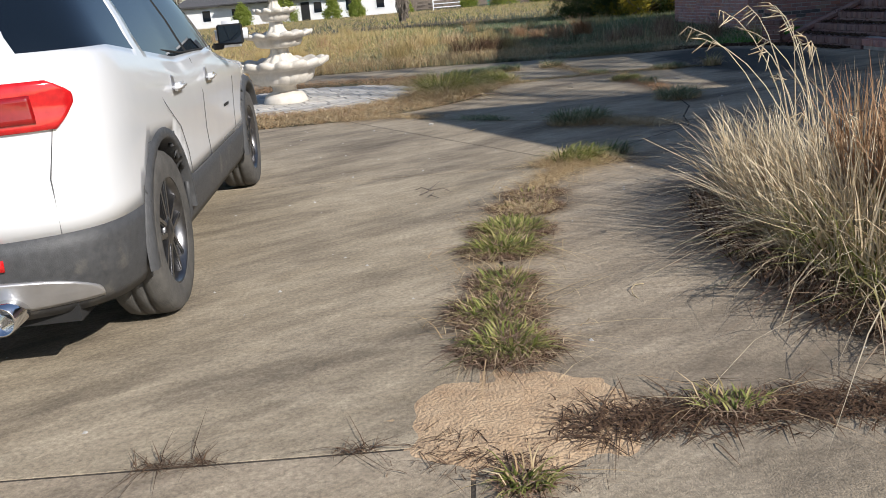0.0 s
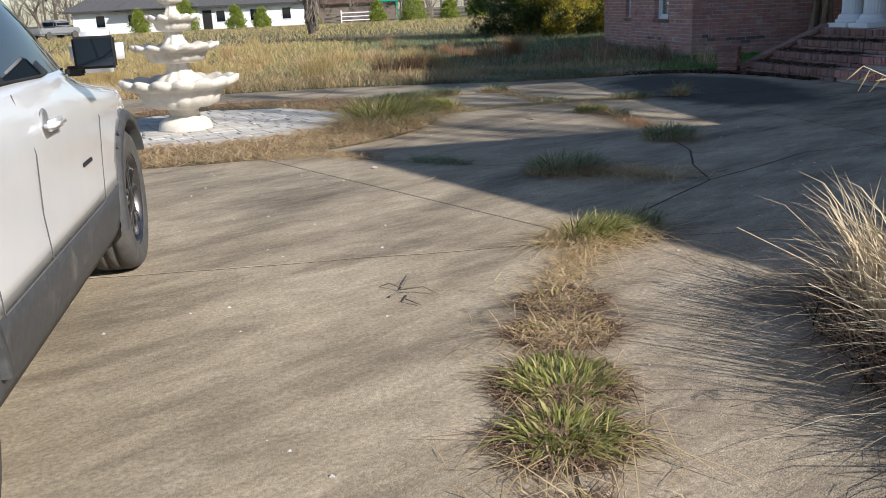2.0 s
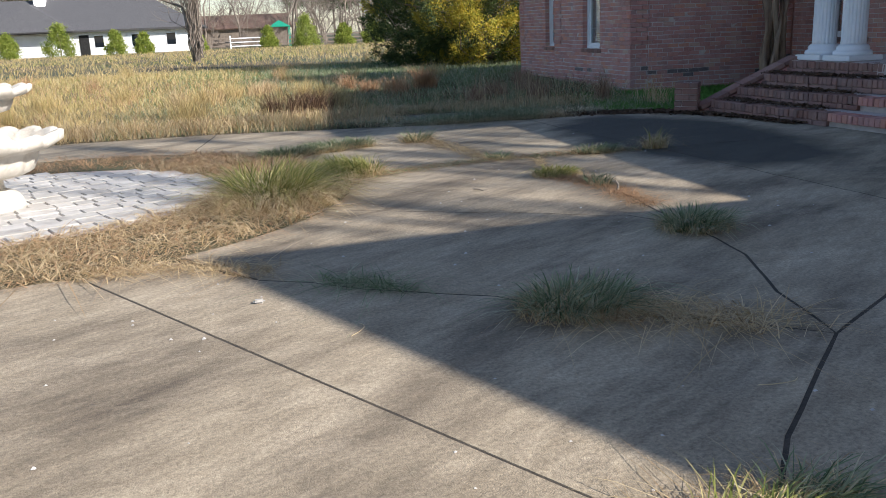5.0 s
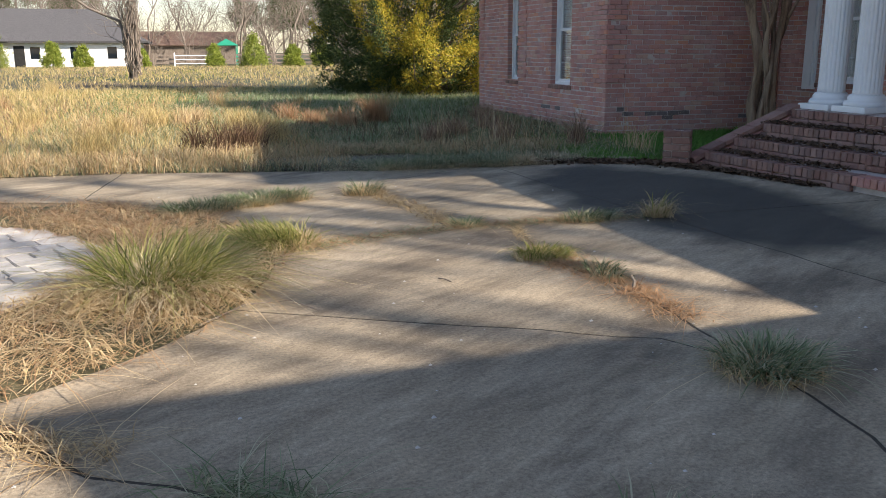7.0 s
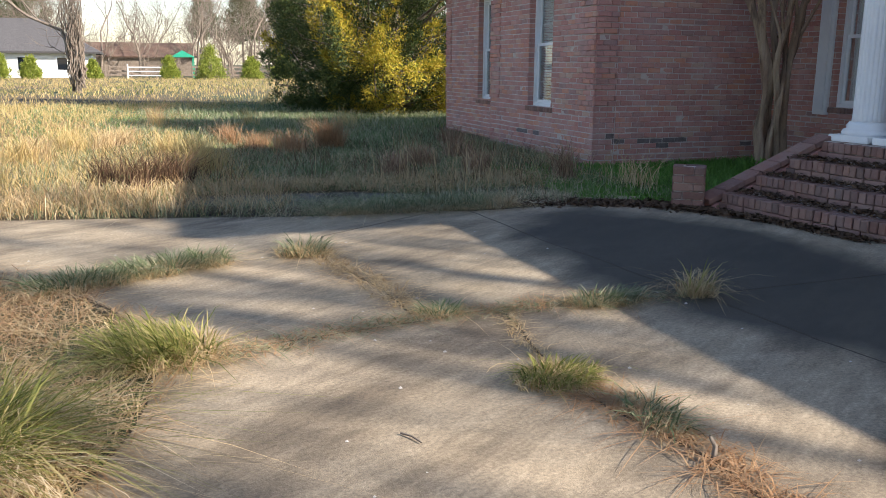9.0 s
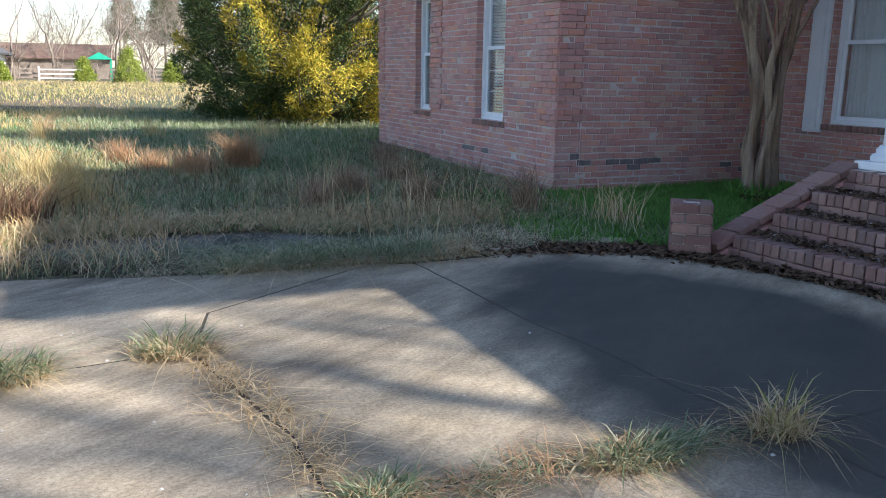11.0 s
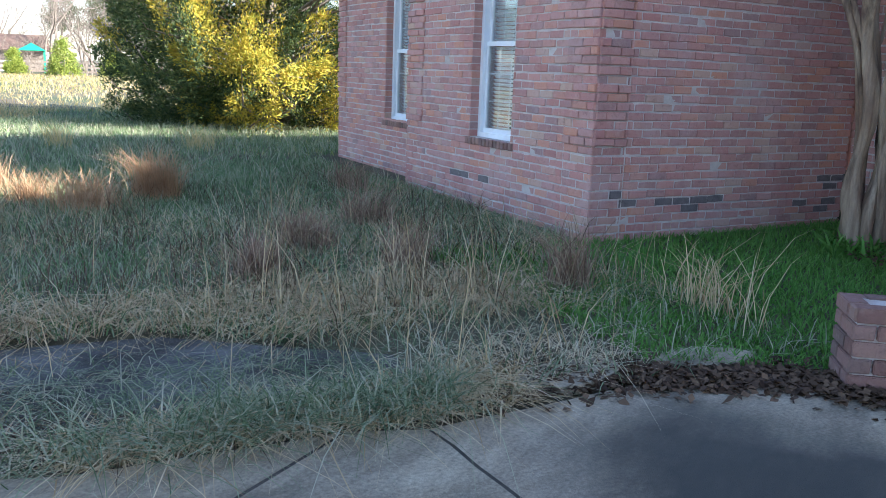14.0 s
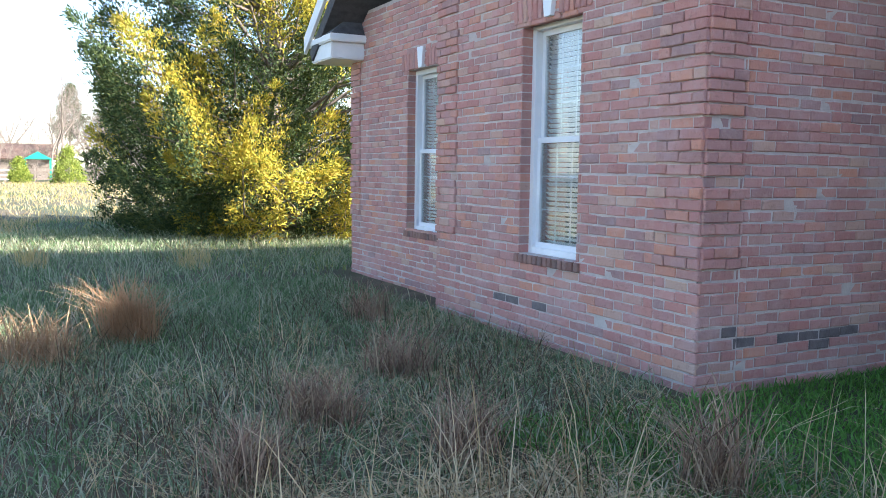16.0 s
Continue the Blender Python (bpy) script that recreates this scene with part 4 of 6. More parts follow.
fountain_stem("leaf_collar", [(0.10, 1.24), (0.095, 1.32), (0.06, 1.38), (0.06, 1.43), (0.08, 1.46)], 48, 8)
fountain_bowl("top_bowl", 0.205, 1.44, 1.58, 0.075, 10)
fountain_stem("finial", [(0.07, 1.52), (0.05, 1.60), (0.08, 1.66), (0.085, 1.72), (0.05, 1.79), (0.02, 1.86), (0.005, 1.90)], 36)

# ---- white parked car ----
CAR_PAINT = material("white_car_paint", (0.66, 0.675, 0.69), (0.70, 0.715, 0.73), 0.25, 3, 3, 0, coat=0.8)
CLADDING = material("dark_grey_cladding", (0.045, 0.047, 0.05), (0.075, 0.077, 0.08), 0.55, 30, 5, 0.15, 200, blotch=(0.16, 0.15, 0.13), blotch_scale=6, blotch_at=(0.58, 0.8))
TYRE = material("dusty_tyre_rubber", (0.055, 0.053, 0.05), (0.11, 0.105, 0.095), 0.85, 12, 6, 0.3, 120)
RIM = material("dark_alloy_rim", (0.10, 0.10, 0.105), (0.20, 0.20, 0.205), 0.28, 10, 4, 0, metal=0.9)
SILVER = material("silver_bumper_trim", (0.45, 0.45, 0.46), (0.55, 0.55, 0.56), 0.35, 8, 4, 0.05, 60, metal=0.7)
CHROME = material("chrome", (0.75, 0.75, 0.76), (0.8, 0.8, 0.8), 0.1, 5, 2, 0, metal=1.0)
CAR_GLASS = glass("tinted_car_glass", (0.006, 0.010, 0.016), 0.02)
RED_LENS = material("red_tail_lens", (0.42, 0.006, 0.008), (0.60, 0.015, 0.015), 0.12, 30, 4, 0, coat=1.0)
RED_DEEP = material("deep_red_lens", (0.22, 0.003, 0.004), (0.30, 0.006, 0.006), 0.15, 30, 4, 0, coat=1.0)
SEAM_GREY = material("grey_panel_gap", (0.10, 0.10, 0.10), (0.14, 0.14, 0.14), 0.9, 5, 2, 0)
SEAM_DARK = material("black_gap", (0.01, 0.01, 0.01), (0.02, 0.02, 0.02), 0.9, 5, 2, 0)

car = tagged(new("parked_car"), "white sport utility car with dark grey lower cladding", "car")
fwd = Vector((-0.21, 2.85, 0)).normalized()
car_left = Vector((0, 0, 1)).cross(fwd)
car_m = Matrix((fwd, car_left, Vector((0, 0, 1)))).transposed().to_4x4()
car_m.translation = (-1.235, 3.77, 0.0)
car.matrix_world = car_m
WB, HALF, AXLE_Z = 2.857, 0.96, 0.375


def lerp_table(table, z):
    return float(np.interp(z, [p[0] for p in table], [p[1] for p in table]))


CAR_REAR = [(0.30, -0.84), (0.45, -0.93), (0.70, -0.94), (1.0, -0.90), (1.2, -0.84), (1.6, -0.52), (1.70, -0.30), (1.74, 0.0)]
CAR_FRONT = [(0.30, 3.70), (0.6, 3.86), (0.85, 3.82), (0.95, 3.65), (1.03, 2.95), (1.08, 2.75), (1.3, 2.42), (1.55, 1.95), (1.68, 1.6), (1.74, 1.1)]
CAR_SIDE = [(0.28, 0.05), (0.36, 0.008), (0.55, 0.0), (0.75, 0.0), (0.92, -0.012), (1.0, 0.0), (1.07, 0.03), (1.15, 0.055), (1.35, 0.125), (1.58, 0.23), (1.66, 0.32), (1.71, 0.52), (1.735, 0.75)]
LEVELS = [0.28, 0.33, 0.40, 0.47, 0.54, 0.60, 0.66, 0.72, 0.78, 0.84, 0.90, 0.95, 1.0, 1.04, 1.08, 1.12, 1.2, 1.3, 1.4, 1.5, 1.58, 1.62, 1.66, 1.69, 1.715, 1.735]
NS = 96


def car_point(z, s):
    """A point of the right half of the body at height z; s from 0 at the tail to 1 at the nose."""
    r, f, side = lerp_table(CAR_REAR, z), lerp_table(CAR_FRONT, z), lerp_table(CAR_SIDE, z)
    mid, half = (r + f) / 2, (f - r) / 2
    a = (s - 0.5) * 2
    e = (18.0 - 8 * max(0, min(1, (z - 1.1) / 0.5))) if a < 0 else (6.0 if z < 1.0 else 4.5)
    t = a
    c = max(0.0, 1 - abs(t) ** e)
    v = HALF - (HALF - side) * c ** (1 / 2.6)
    u = mid + half * t
    lift = 0.13 * max(0, min(1, (0.7 - u) / 1.1)) * max(0, 1 - abs(z - 1.06) / 0.42)
    return u, v, z + lift


SS = [0.5 - 0.5 * math.cos(math.pi * i / NS) for i in range(NS + 1)]


def near_wheel(u, z, r):
    return any((u - c) ** 2 + (z - AXLE_Z) ** 2 < r * r for c in (0, WB))


def car_class(s, u, v, z, z_level):
    if 1.10 < z_level < 1.60:
        ur, vr, _ = car_point(1.2, s)
        if vr > 0.30:
            return "hatch_window" if ur < 0.5 else "windscreen"
        if -0.76 < ur < -0.02:
            return "quarter_window"
        if 0.10 < ur < 1.0:
            return "rear_door_window"
        if 1.05 < ur < 2.25:
            return "front_door_window"
        return "pillar" if 1.0 <= ur <= 1.05 else "body"
    if z_level < (0.60 if u < -0.3 else 0.53) or (near_wheel(u, z, 0.455) and v < 0.3):
        return "cladding"
    return "body"


groups = {}
for k in range(len(LEVELS) - 1):
    for i in range(len(SS) - 1):
        quad = [car_point(LEVELS[k], SS[i]), car_point(LEVELS[k], SS[i + 1]), car_point(LEVELS[k + 1], SS[i + 1]), car_point(LEVELS[k + 1], SS[i])]
        u, v, z = (sum(q[a] for q in quad) / 4 for a in range(3))
        if v < 0.3 and near_wheel(u, z, 0.425):
            continue
        groups.setdefault(car_class((SS[i] + SS[i + 1]) / 2, u, v, z, (LEVELS[k] + LEVELS[k + 1]) / 2), []).append(quad)
ROOF_Z = LEVELS[-1]
roof = [[(car_point(ROOF_Z, SS[i])), car_point(ROOF_Z, SS[i + 1]), (car_point(ROOF_Z, SS[i + 1])[0], HALF, ROOF_Z + 0.01), (car_point(ROOF_Z, SS[i])[0], HALF, ROOF_Z + 0.01)] for i in range(len(SS) - 1)]
groups["body"] += roof
CAR_MATS = {"body": CAR_PAINT, "cladding": CLADDING, "pillar": SEAM_DARK}
for nm, quads in groups.items():
    both = nm in ("body", "cladding", "hatch_window", "windscreen")
    for sides in (((False, True),) if both else ((False,), (True,))):
        bm = bmesh.new()
        for q in quads:
            for mirror in sides:
                vs = [bm.verts.new((a, 2 * HALF - b if mirror else b, c)) for a, b, c in q]
                bm.faces.new(vs if not mirror else vs[::-1])
        bmesh.ops.remove_doubles(bm, verts=bm.verts[:], dist=0.0008)
        if both and nm in CAR_MATS:
            bmesh.ops.solidify(bm, geom=bm.faces[:], thickness=0.02)
        part(nm, bm, CAR_MATS.get(nm, CAR_GLASS), car, smooth=True)


def side_v(u, z):
    """The body's right side at u, z."""
    best = min(range(len(SS)), key=lambda i: abs(car_point(z, SS[i])[0] - u))
    return car_point(z, SS[best])[1]


def side_strip(name, pts, width, mat, out=0.004):
    """A thin strip along (u, z) points on the right side."""
    v, q = tube_np([(u, side_v(u, z) - out + width * 0.3, z) for u, z in pts], [width / 2] * len(pts), 6)
    return child(name, mesh_np(name, v, [q], mat), car)


side_strip("door_seam", [(0.10, 1.10), (0.08, 1.0), (0.16, 0.92), (0.40, 0.80), (0.50, 0.66), (0.52, 0.54)], 0.004, SEAM_GREY)
side_strip("door_seam", [(1.06, 1.09), (1.05, 0.9), (1.05, 0.7), (1.08, 0.54)], 0.004, SEAM_GREY)
side_strip("door_seam", [(2.10, 1.06), (2.13, 0.9), (2.10, 0.7), (2.05, 0.54)], 0.004, SEAM_GREY)
side_strip("door_seam", [(0.52, 0.535), (1.2, 0.535), (2.05, 0.535)], 0.005, SEAM_GREY)
side_strip("window_moulding", [(2.05, 1.115), (1.5, 1.12), (0.9, 1.13), (0.3, 1.18), (0.0, 1.24)], 0.012, SEAM_DARK)
side_strip("hatch_seam", [(-0.80, 1.24), (-0.80, 1.0), (-0.83, 0.8), (-0.83, 0.6)], 0.005, SEAM_GREY)
for u, z in ((0.42, 0.99), (1.28, 0.97)):
    bm = box_bm(-0.10, -0.022, -0.018, 0.10, 0.012, 0.018, 0.012)
    bmesh.ops.translate(bm, verts=bm.verts[:], vec=(u, side_v(u, z) - 0.022, z))
    handle = part("door_handle", bm, CAR_PAINT, car, "white door handle", smooth=True)
    bm = lathe_bm([(0.045, 0), (0.04, 0.006), (0.0, 0.012)], 20)
    bmesh.ops.transform(bm, matrix=Matrix.Translation((u - 0.02, side_v(u, z) + 0.004, z + 0.012)) @ Matrix.Rotation(radians(90), 4, "X"), verts=bm.verts[:])
    part("handle_cup", bm, SILVER, handle)
bm = box_bm(1.72, side_v(1.8, 0.8) - 0.005, 0.742, 1.88, side_v(1.8, 0.8) + 0.004, 0.758, 0.002)
part("door_badge", bm, SEAM_DARK, car, "small dark badge on the front door")
# wing mirrors
for vy, sgn in ((0.0, -1), (2 * HALF, 1)):
    bm = box_bm(1.86, -0.105, 1.10, 2.00, 0.105, 1.265, 0.05)
    bmesh.ops.translate(bm, verts=bm.verts[:], vec=(0, vy + sgn * 0.085, 0))
    mir = part("wing_mirror", bm, CAR_PAINT, car, "white wing mirror", smooth=True)
    bm = box_bm(1.852, -0.082, 1.118, 1.872, 0.082, 1.247, 0.008)
    bmesh.ops.translate(bm, verts=bm.verts[:], vec=(0, vy + sgn * 0.085, 0))
    part("mirror_housing", bm, SEAM_DARK, mir)
    bm = box_bm(1.846, -0.072, 1.128, 1.853, 0.072, 1.238, 0.003)
    bmesh.ops.translate(bm, verts=bm.verts[:], vec=(0, vy + sgn * 0.085, 0))
    part("mirror_glass", bm, CAR_GLASS, mir)
    part("mirror_arm", box_bm(1.90, min(vy, vy + sgn * 0.06) - 0.005 + (0.04 if sgn < 0 else -0.04), 1.09, 1.97, max(vy, vy + sgn * 0.06) + (0.05 if sgn < 0 else -0.04), 1.13, 0.01), SEAM_DARK, mir)
# wheel arch flares
for c in (0.0, WB):
    for mirror in (False, True):
        bm = bmesh.new()
        rows = []
        for i in range(25):
            a = radians((2 if c == 0 else 30) + (184 if c == 0 else 158) * i / 24)
            ring = []
            for r, o in ((0.420, 0.10), (0.420, -0.010), (0.43, -0.018), (0.466, -0.012), (0.480, 0.014)):
                y = o if not mirror else 2 * HALF - o
                ring.append(bm.verts.new((c + r * math.cos(a), y, AXLE_Z + r * math.sin(a))))
            rows.append(ring)
        for p, q in zip(rows, rows[1:]):
            for j in range(4):
                bm.faces.new((p[j], q[j], q[j + 1], p[j + 1]))
        bmesh.ops.recalc_face_normals(bm, faces=bm.faces[:])
        part("wheel_arch", bm, CLADDING, car, smooth=True)
part("wheel_well", box_bm(-0.45, 0.20, 0.3, 0.45, 1.72, 0.84), SEAM_DARK, car)
part("wheel_well", box_bm(WB - 0.45, 0.20, 0.3, WB + 0.45, 1.72, 0.84), SEAM_DARK, car)
part("underbody", box_bm(-0.75, 0.22, 0.24, 3.6, 1.70, 0.34), SEAM_DARK, car)


def wheel(u, v, flip):
    m = Matrix.Translation((u, v, AXLE_Z)) @ Matrix.Rotation(radians(90 if not flip else -90), 4, "X")
    tyre_bm = lathe_bm([(0.245, 0.115), (0.30, 0.122), (0.345, 0.118), (0.366, 0.098), (0.374, 0.06), (0.3745, 0.035), (0.366, 0.032), (0.366, 0.024), (0.375, 0.021), (0.375, -0.021), (0.366, -0.024), (0.366, -0.032), (0.3745, -0.035), (0.374, -0.06), (0.366, -0.098), (0.345, -0.118), (0.245, -0.115), (0.235, 0), (0.245, 0.115)], 72, None, False)
    bmesh.ops.transform(tyre_bm, matrix=m, verts=tyre_bm.verts[:])
    wheel_part = part("wheel", tyre_bm, TYRE, car, "dusty black tyre", smooth=True)
    barrel = lathe_bm([(0.25, 0.112), (0.235, 0.108), (0.228, 0.05), (0.225, -0.05), (0.20, -0.06), (0.02, -0.06)], 64, None, False)
    bmesh.ops.transform(barrel, matrix=m, verts=barrel.verts[:])
    part("rim", barrel, RIM, wheel_part, smooth=True)
    spokes = bmesh.new()
    for i in range(5):
        for d in (-9, 9):
            b = box_bm(0.05, -0.015, 0.055, 0.236, 0.015, 0.095, 0.006)
            a = Matrix.Rotation(radians(72 * i + 90), 4, "Z") @ Matrix.Translation((0, 0.014 * (1 if d > 0 else -1), 0)) @ Matrix.Rotation(radians(d), 4, "Z")
            bmesh.ops.transform(b, matrix=m @ a, verts=b.verts[:])
            tmp = bpy.data.meshes.new("tmp")
            b.to_mesh(tmp)
            b.free()
            spokes.from_mesh(tmp)
            bpy.data.meshes.remove(tmp)
    part("spokes", spokes, RIM, wheel_part, "dark alloy twin spokes")
    cap = lathe_bm([(0.072, 0.05), (0.07, 0.09), (0.05, 0.098), (0.035, 0.102), (0.0, 0.104)], 24)
    bmesh.ops.transform(cap, matrix=m, verts=cap.verts[:])
    part("hub_cap", cap, RIM, wheel_part, smooth=True)


for u in (0.0, WB):
    wheel(u, 0.125, False)
    wheel(u, 2 * HALF - 0.125, True)


def car_patch(name, us_z, mat, out, label=""):
    """A raised patch on each rear corner of the body: rows of (z, [s values])."""
    for mirror in (False, True):
        bm = bmesh.new()
        rows = []
        for z, ss in us_z:
            ring = []
            for s in ss:
                u, v, zz = car_point(z, s)
                n = Vector((u - 1.2, (v - HALF) * 3.0, 0)).normalized()
                p = Vector((u, v, zz)) + n * out
                ring.append(bm.verts.new((p.x, 2 * HALF - p.y if mirror else p.y, p.z)))
            rows.append(ring)
        for p, q in zip(rows, rows[1:]):
            for j in range(len(p) - 1):
                bm.faces.new((p[j], p[j + 1], q[j + 1], q[j]) if not mirror else (p[j], q[j], q[j + 1], p[j + 1]))
        bmesh.ops.remove_doubles(bm, verts=bm.verts[:], dist=0.0005)
        bmesh.ops.solidify(bm, geom=bm.faces[:], thickness=0.02)
        part(name, bm, mat, car, label, smooth=True)


lamp_s = list(np.linspace(0.0, 0.006, 10)) + list(np.linspace(0.008, 0.036, 14))
car_patch("tail_light", [(z, [s * (1 - 0.28 * max(0, z - 0.985) / 0.035 - 0.30 * max(0, 0.96 - z) / 0.07) for s in lamp_s]) for z in np.linspace(0.892, 1.02, 11)], RED_LENS, 0.016, "glossy red tail light")
car_patch("tail_light_core", [(z, [s for s in np.linspace(0.001, 0.019, 14)]) for z in np.linspace(0.912, 0.985, 6)], RED_DEEP, 0.022)
car_patch("bumper_trim", [(z, [q * max(0.12, 1 - ((z - 0.32) / 0.13) ** 2 * 0.8) for q in np.linspace(0.0, 0.034, 18)]) for z in np.linspace(0.32, 0.45, 10)], SILVER, 0.012, "silver lower bumper trim")
car_patch("bumper_reflector", [(z, list(np.linspace(0.0032, 0.008, 6))) for z in (0.50, 0.54)], RED_LENS, 0.014)
for y in (0.42, 2 * HALF - 0.42):
    pipe = lathe_bm([(0.05, 0), (0.055, 0.01), (0.055, 0.22), (0.048, 0.22), (0.045, 0.02)], 28)
    bmesh.ops.transform(pipe, matrix=Matrix.Translation((-0.74, y, 0.335)) @ Matrix.Rotation(radians(-90), 4, "Y"), verts=pipe.verts[:])
    part("exhaust_tip", pipe, CHROME, car, "chrome exhaust tip", smooth=True)

# ---- weeds and grass on the drive ----
rng = np.random.default_rng(4)


def disc(n, x, y, rx, ry=None, turn=0.0, z=0.0, power=0.6):
    a, r = rng.uniform(0, 2 * np.pi, n), rng.uniform(0, 1, n) ** power
    px, py = r * np.cos(a) * rx, r * np.sin(a) * (ry or rx)
    c, s = math.cos(turn), math.sin(turn)
    return np.stack([x + px * c - py * s, y + px * s + py * c, np.full(n, z)], 1)


def tuft(name, label, x, y, r, h, n, dead=0.5, ry=None, turn=0.0, group="weeds on the driveway", width=0.007, live=GREEN, spread=0.9, dry=None):
    """A weed clump: green blades over a mat of dead ones."""
    root = tagged(new(name), label, "grass tuft", group=group)
    root.location = (x, y, 0)
    n_live = int(n * (1 - dead))
    if n_live:
        b = disc(n_live, 0, 0, r * 0.75, (ry or r) * 0.75, turn)
        v, f = blades(rng, b, h * rng.uniform(0.45, 1.25, n_live), width * rng.uniform(0.8, 1.5, n_live), 0.9, 0.10, away=rng.normal(0, 0.3 * r, 2))
        child("green_grass", mesh_np("green_grass", v, f, live), root)
    m = n - n_live
    if m:
        b = disc(m, 0, 0, r, ry, turn)
        v, f = blades(rng, b, h * rng.uniform(0.4, 1.1, m), width * rng.uniform(0.4, 0.9, m), spread * 1.15, 0.32)
        child("dead_grass", mesh_np("dead_grass", v, f, dry or STRAW), root)
    k = max(10, n // 34)
    b = disc(k, 0, 0, r * 0.9, (ry or r) * 0.9, turn)
    v, f = blades(rng, b, rng.uniform(0.08, 0.18, k), 0.005, 1.7, 0.42, away=(0, 0))
    child("stray_straw", mesh_np("stray_straw", v, f, STRAW), root)
    return root


def straw_mat(name, label, pts, h=0.10, width=0.006, mat=None, group="dead grass mats", lean=2.0):
    v, f = blades(rng, pts, h * rng.uniform(0.6, 1.6, len(pts)), width, lean, 0.45)
    return tagged(new(name, mesh_np(name, v, f, mat or STRAW)), label, "dead grass", group=group, kind="stuff")


G1, G2 = "green and straw weed tuft in a driveway joint", "flattened weed tuft growing from cracked concrete"
for x, y, r, h, n, dead, ry in ((0.20, 2.98, 0.17, 0.14, 620, 0.62, 0.17), (0.17, 3.35, 0.17, 0.13, 560, 0.72, 0.17), (0.24, 3.70, 0.14, 0.12, 420, 0.66, 0.18), (0.29, 4.24, 0.19, 0.15, 680, 0.55, 0.17), (0.37, 4.62, 0.21, 0.14, 680, 0.58, 0.20), (0.50, 5.10, 0.20, 0.10, 520, 0.94, 0.17), (0.60, 5.45, 0.17, 0.08, 380, 0.97, 0.14), (0.85, 2.38, 0.14, 0.10, 220, 0.7, 0.08), (0.16, 2.03, 0.09, 0.10, 160, 0.6, 0.07)):
    tuft("weed_tuft", G1, x, y, r, h * 0.62, int(n * 2.4), min(0.97, dead + 0.10), ry, dry=DEAD_RED if y < 4.9 else None, width=0.008)
    if y > 2.8:
        # dark stems: dead growth, and the tuft's base shade put into colour
        straw_mat("weed_skirt", "reddish brown dead stems and painted base shade under the weed tuft", disc(900, x, y, r * 1.2, ry * 1.2), 0.04, 0.005, LEAF_LITTER)
        straw_mat("weed_skirt", "curled tan and red dead blades round the weed tuft", disc(700, x, y, r * 1.25, ry * 1.2), 0.05, 0.005, DEAD_RED, lean=1.4)
tuft("weed_tuft", "bright green tuft with brown dead skirt", 1.03, 6.44, 0.19, 0.17, 1100, 0.55, 0.15)
tuft("weed_tuft", "low dark weed behind the green tuft", 1.32, 6.60, 0.20, 0.16, 500, 0.6, 0.12, live=OLIVE)
tuft("weed_tuft", "shaded wide weed clump in a concrete crack", 1.40, 8.38, 0.32, 0.19, 1800, 0.5, 0.24, live=OLIVE)
tuft("weed_tuft", "shaded weed clump with pale dead blades", 2.74, 9.62, 0.26, 0.18, 1300, 0.45, 0.24, live=OLIVE)
tuft("grass_clump", "tall sunlit green and tan grass clump beside the pavers", 0.16, 11.72, 0.38, 0.42, 3600, 0.55, 0.32, width=0.007, dry=PALE_STRAW)
tuft("grass_clump", "bushy green grass clump beside the pavers", 0.93, 12.75, 0.34, 0.24, 2200, 0.45, 0.26)
tuft("weed_tuft", "olive weed tuft in the sunlit slab joint", 2.66, 11.88, 0.24, 0.11, 1100, 0.5, 0.20, live=GREEN)
tuft("weed_tuft", G2, 2.84, 11.35, 0.12, 0.12, 400, 0.6, 0.24, live=OLIVE)
tuft("weed_tuft", G2, 3.55, 12.95, 0.30, 0.13, 900, 0.5, 0.12, live=OLIVE)
tuft("weed_tuft", "pale wispy dead weed in a shaded crack", 4.20, 12.92, 0.14, 0.28, 300, 0.9, 0.10)
tuft("weed_tuft", G2, 2.05, 14.86, 0.22, 0.20, 600, 0.75, 0.14, live=OLIVE)
tuft("weed_tuft", G2, 2.50, 13.05, 0.16, 0.10, 450, 0.6, 0.10, live=OLIVE)
for i in range(7):
    t = i / 6
    tuft("weed_tuft", "dark green weed row along the far joint", 0.32 + 1.0 * t, 14.30 + 0.5 * t + 0.05 * math.sin(i * 3), 0.19, 0.16, 700, 0.55, 0.17, live=OLIVE)


def along(points, n, spread, z=0.0):
    P_ = np.array(points, float)
    seg = np.linalg.norm(np.diff(P_, axis=0), axis=1)
    cum = np.concatenate([[0], np.cumsum(seg)])
    d = rng.uniform(0, cum[-1], n)
    out = np.stack([np.interp(d, cum, P_[:, 0]), np.interp(d, cum, P_[:, 1]), np.full(n, z)], 1)
    out[:, :2] += rng.normal(0, spread, (n, 2))
    return out


straw_mat("joint_straw", "thin dry straw along the driveway joint", along([(0.2, 2.9), (0.30, 4.30), (0.56, 5.50), KNOT], 700, 0.13), 0.08, 0.004)
straw_mat("joint_straw", "brown dead stems along the cross joint", along([(0.35, 2.32), (0.7, 2.36), (1.5, 2.30)], 1900, 0.06), 0.04, 0.006, LEAF_LITTER)
straw_mat("joint_straw", "brown dead stems along the cross joint", along([(-0.1, 2.30), (0.25, 2.05)], 260, 0.06), 0.03, 0.004, LEAF_LITTER)
for x in (-0.33, -0.82, -0.95):
    straw_mat("joint_weed", "small brown dead weed in the joint", disc(70, x, 2.29, 0.07, 0.03), 0.04, 0.003, LEAF_LITTER)
straw_mat("joint_straw", "dry reddish straw along a sunlit joint", along([(2.70, 11.75), (2.84, 11.1), (2.80, 10.4)], 1000, 0.06), 0.07, mat=RUST)
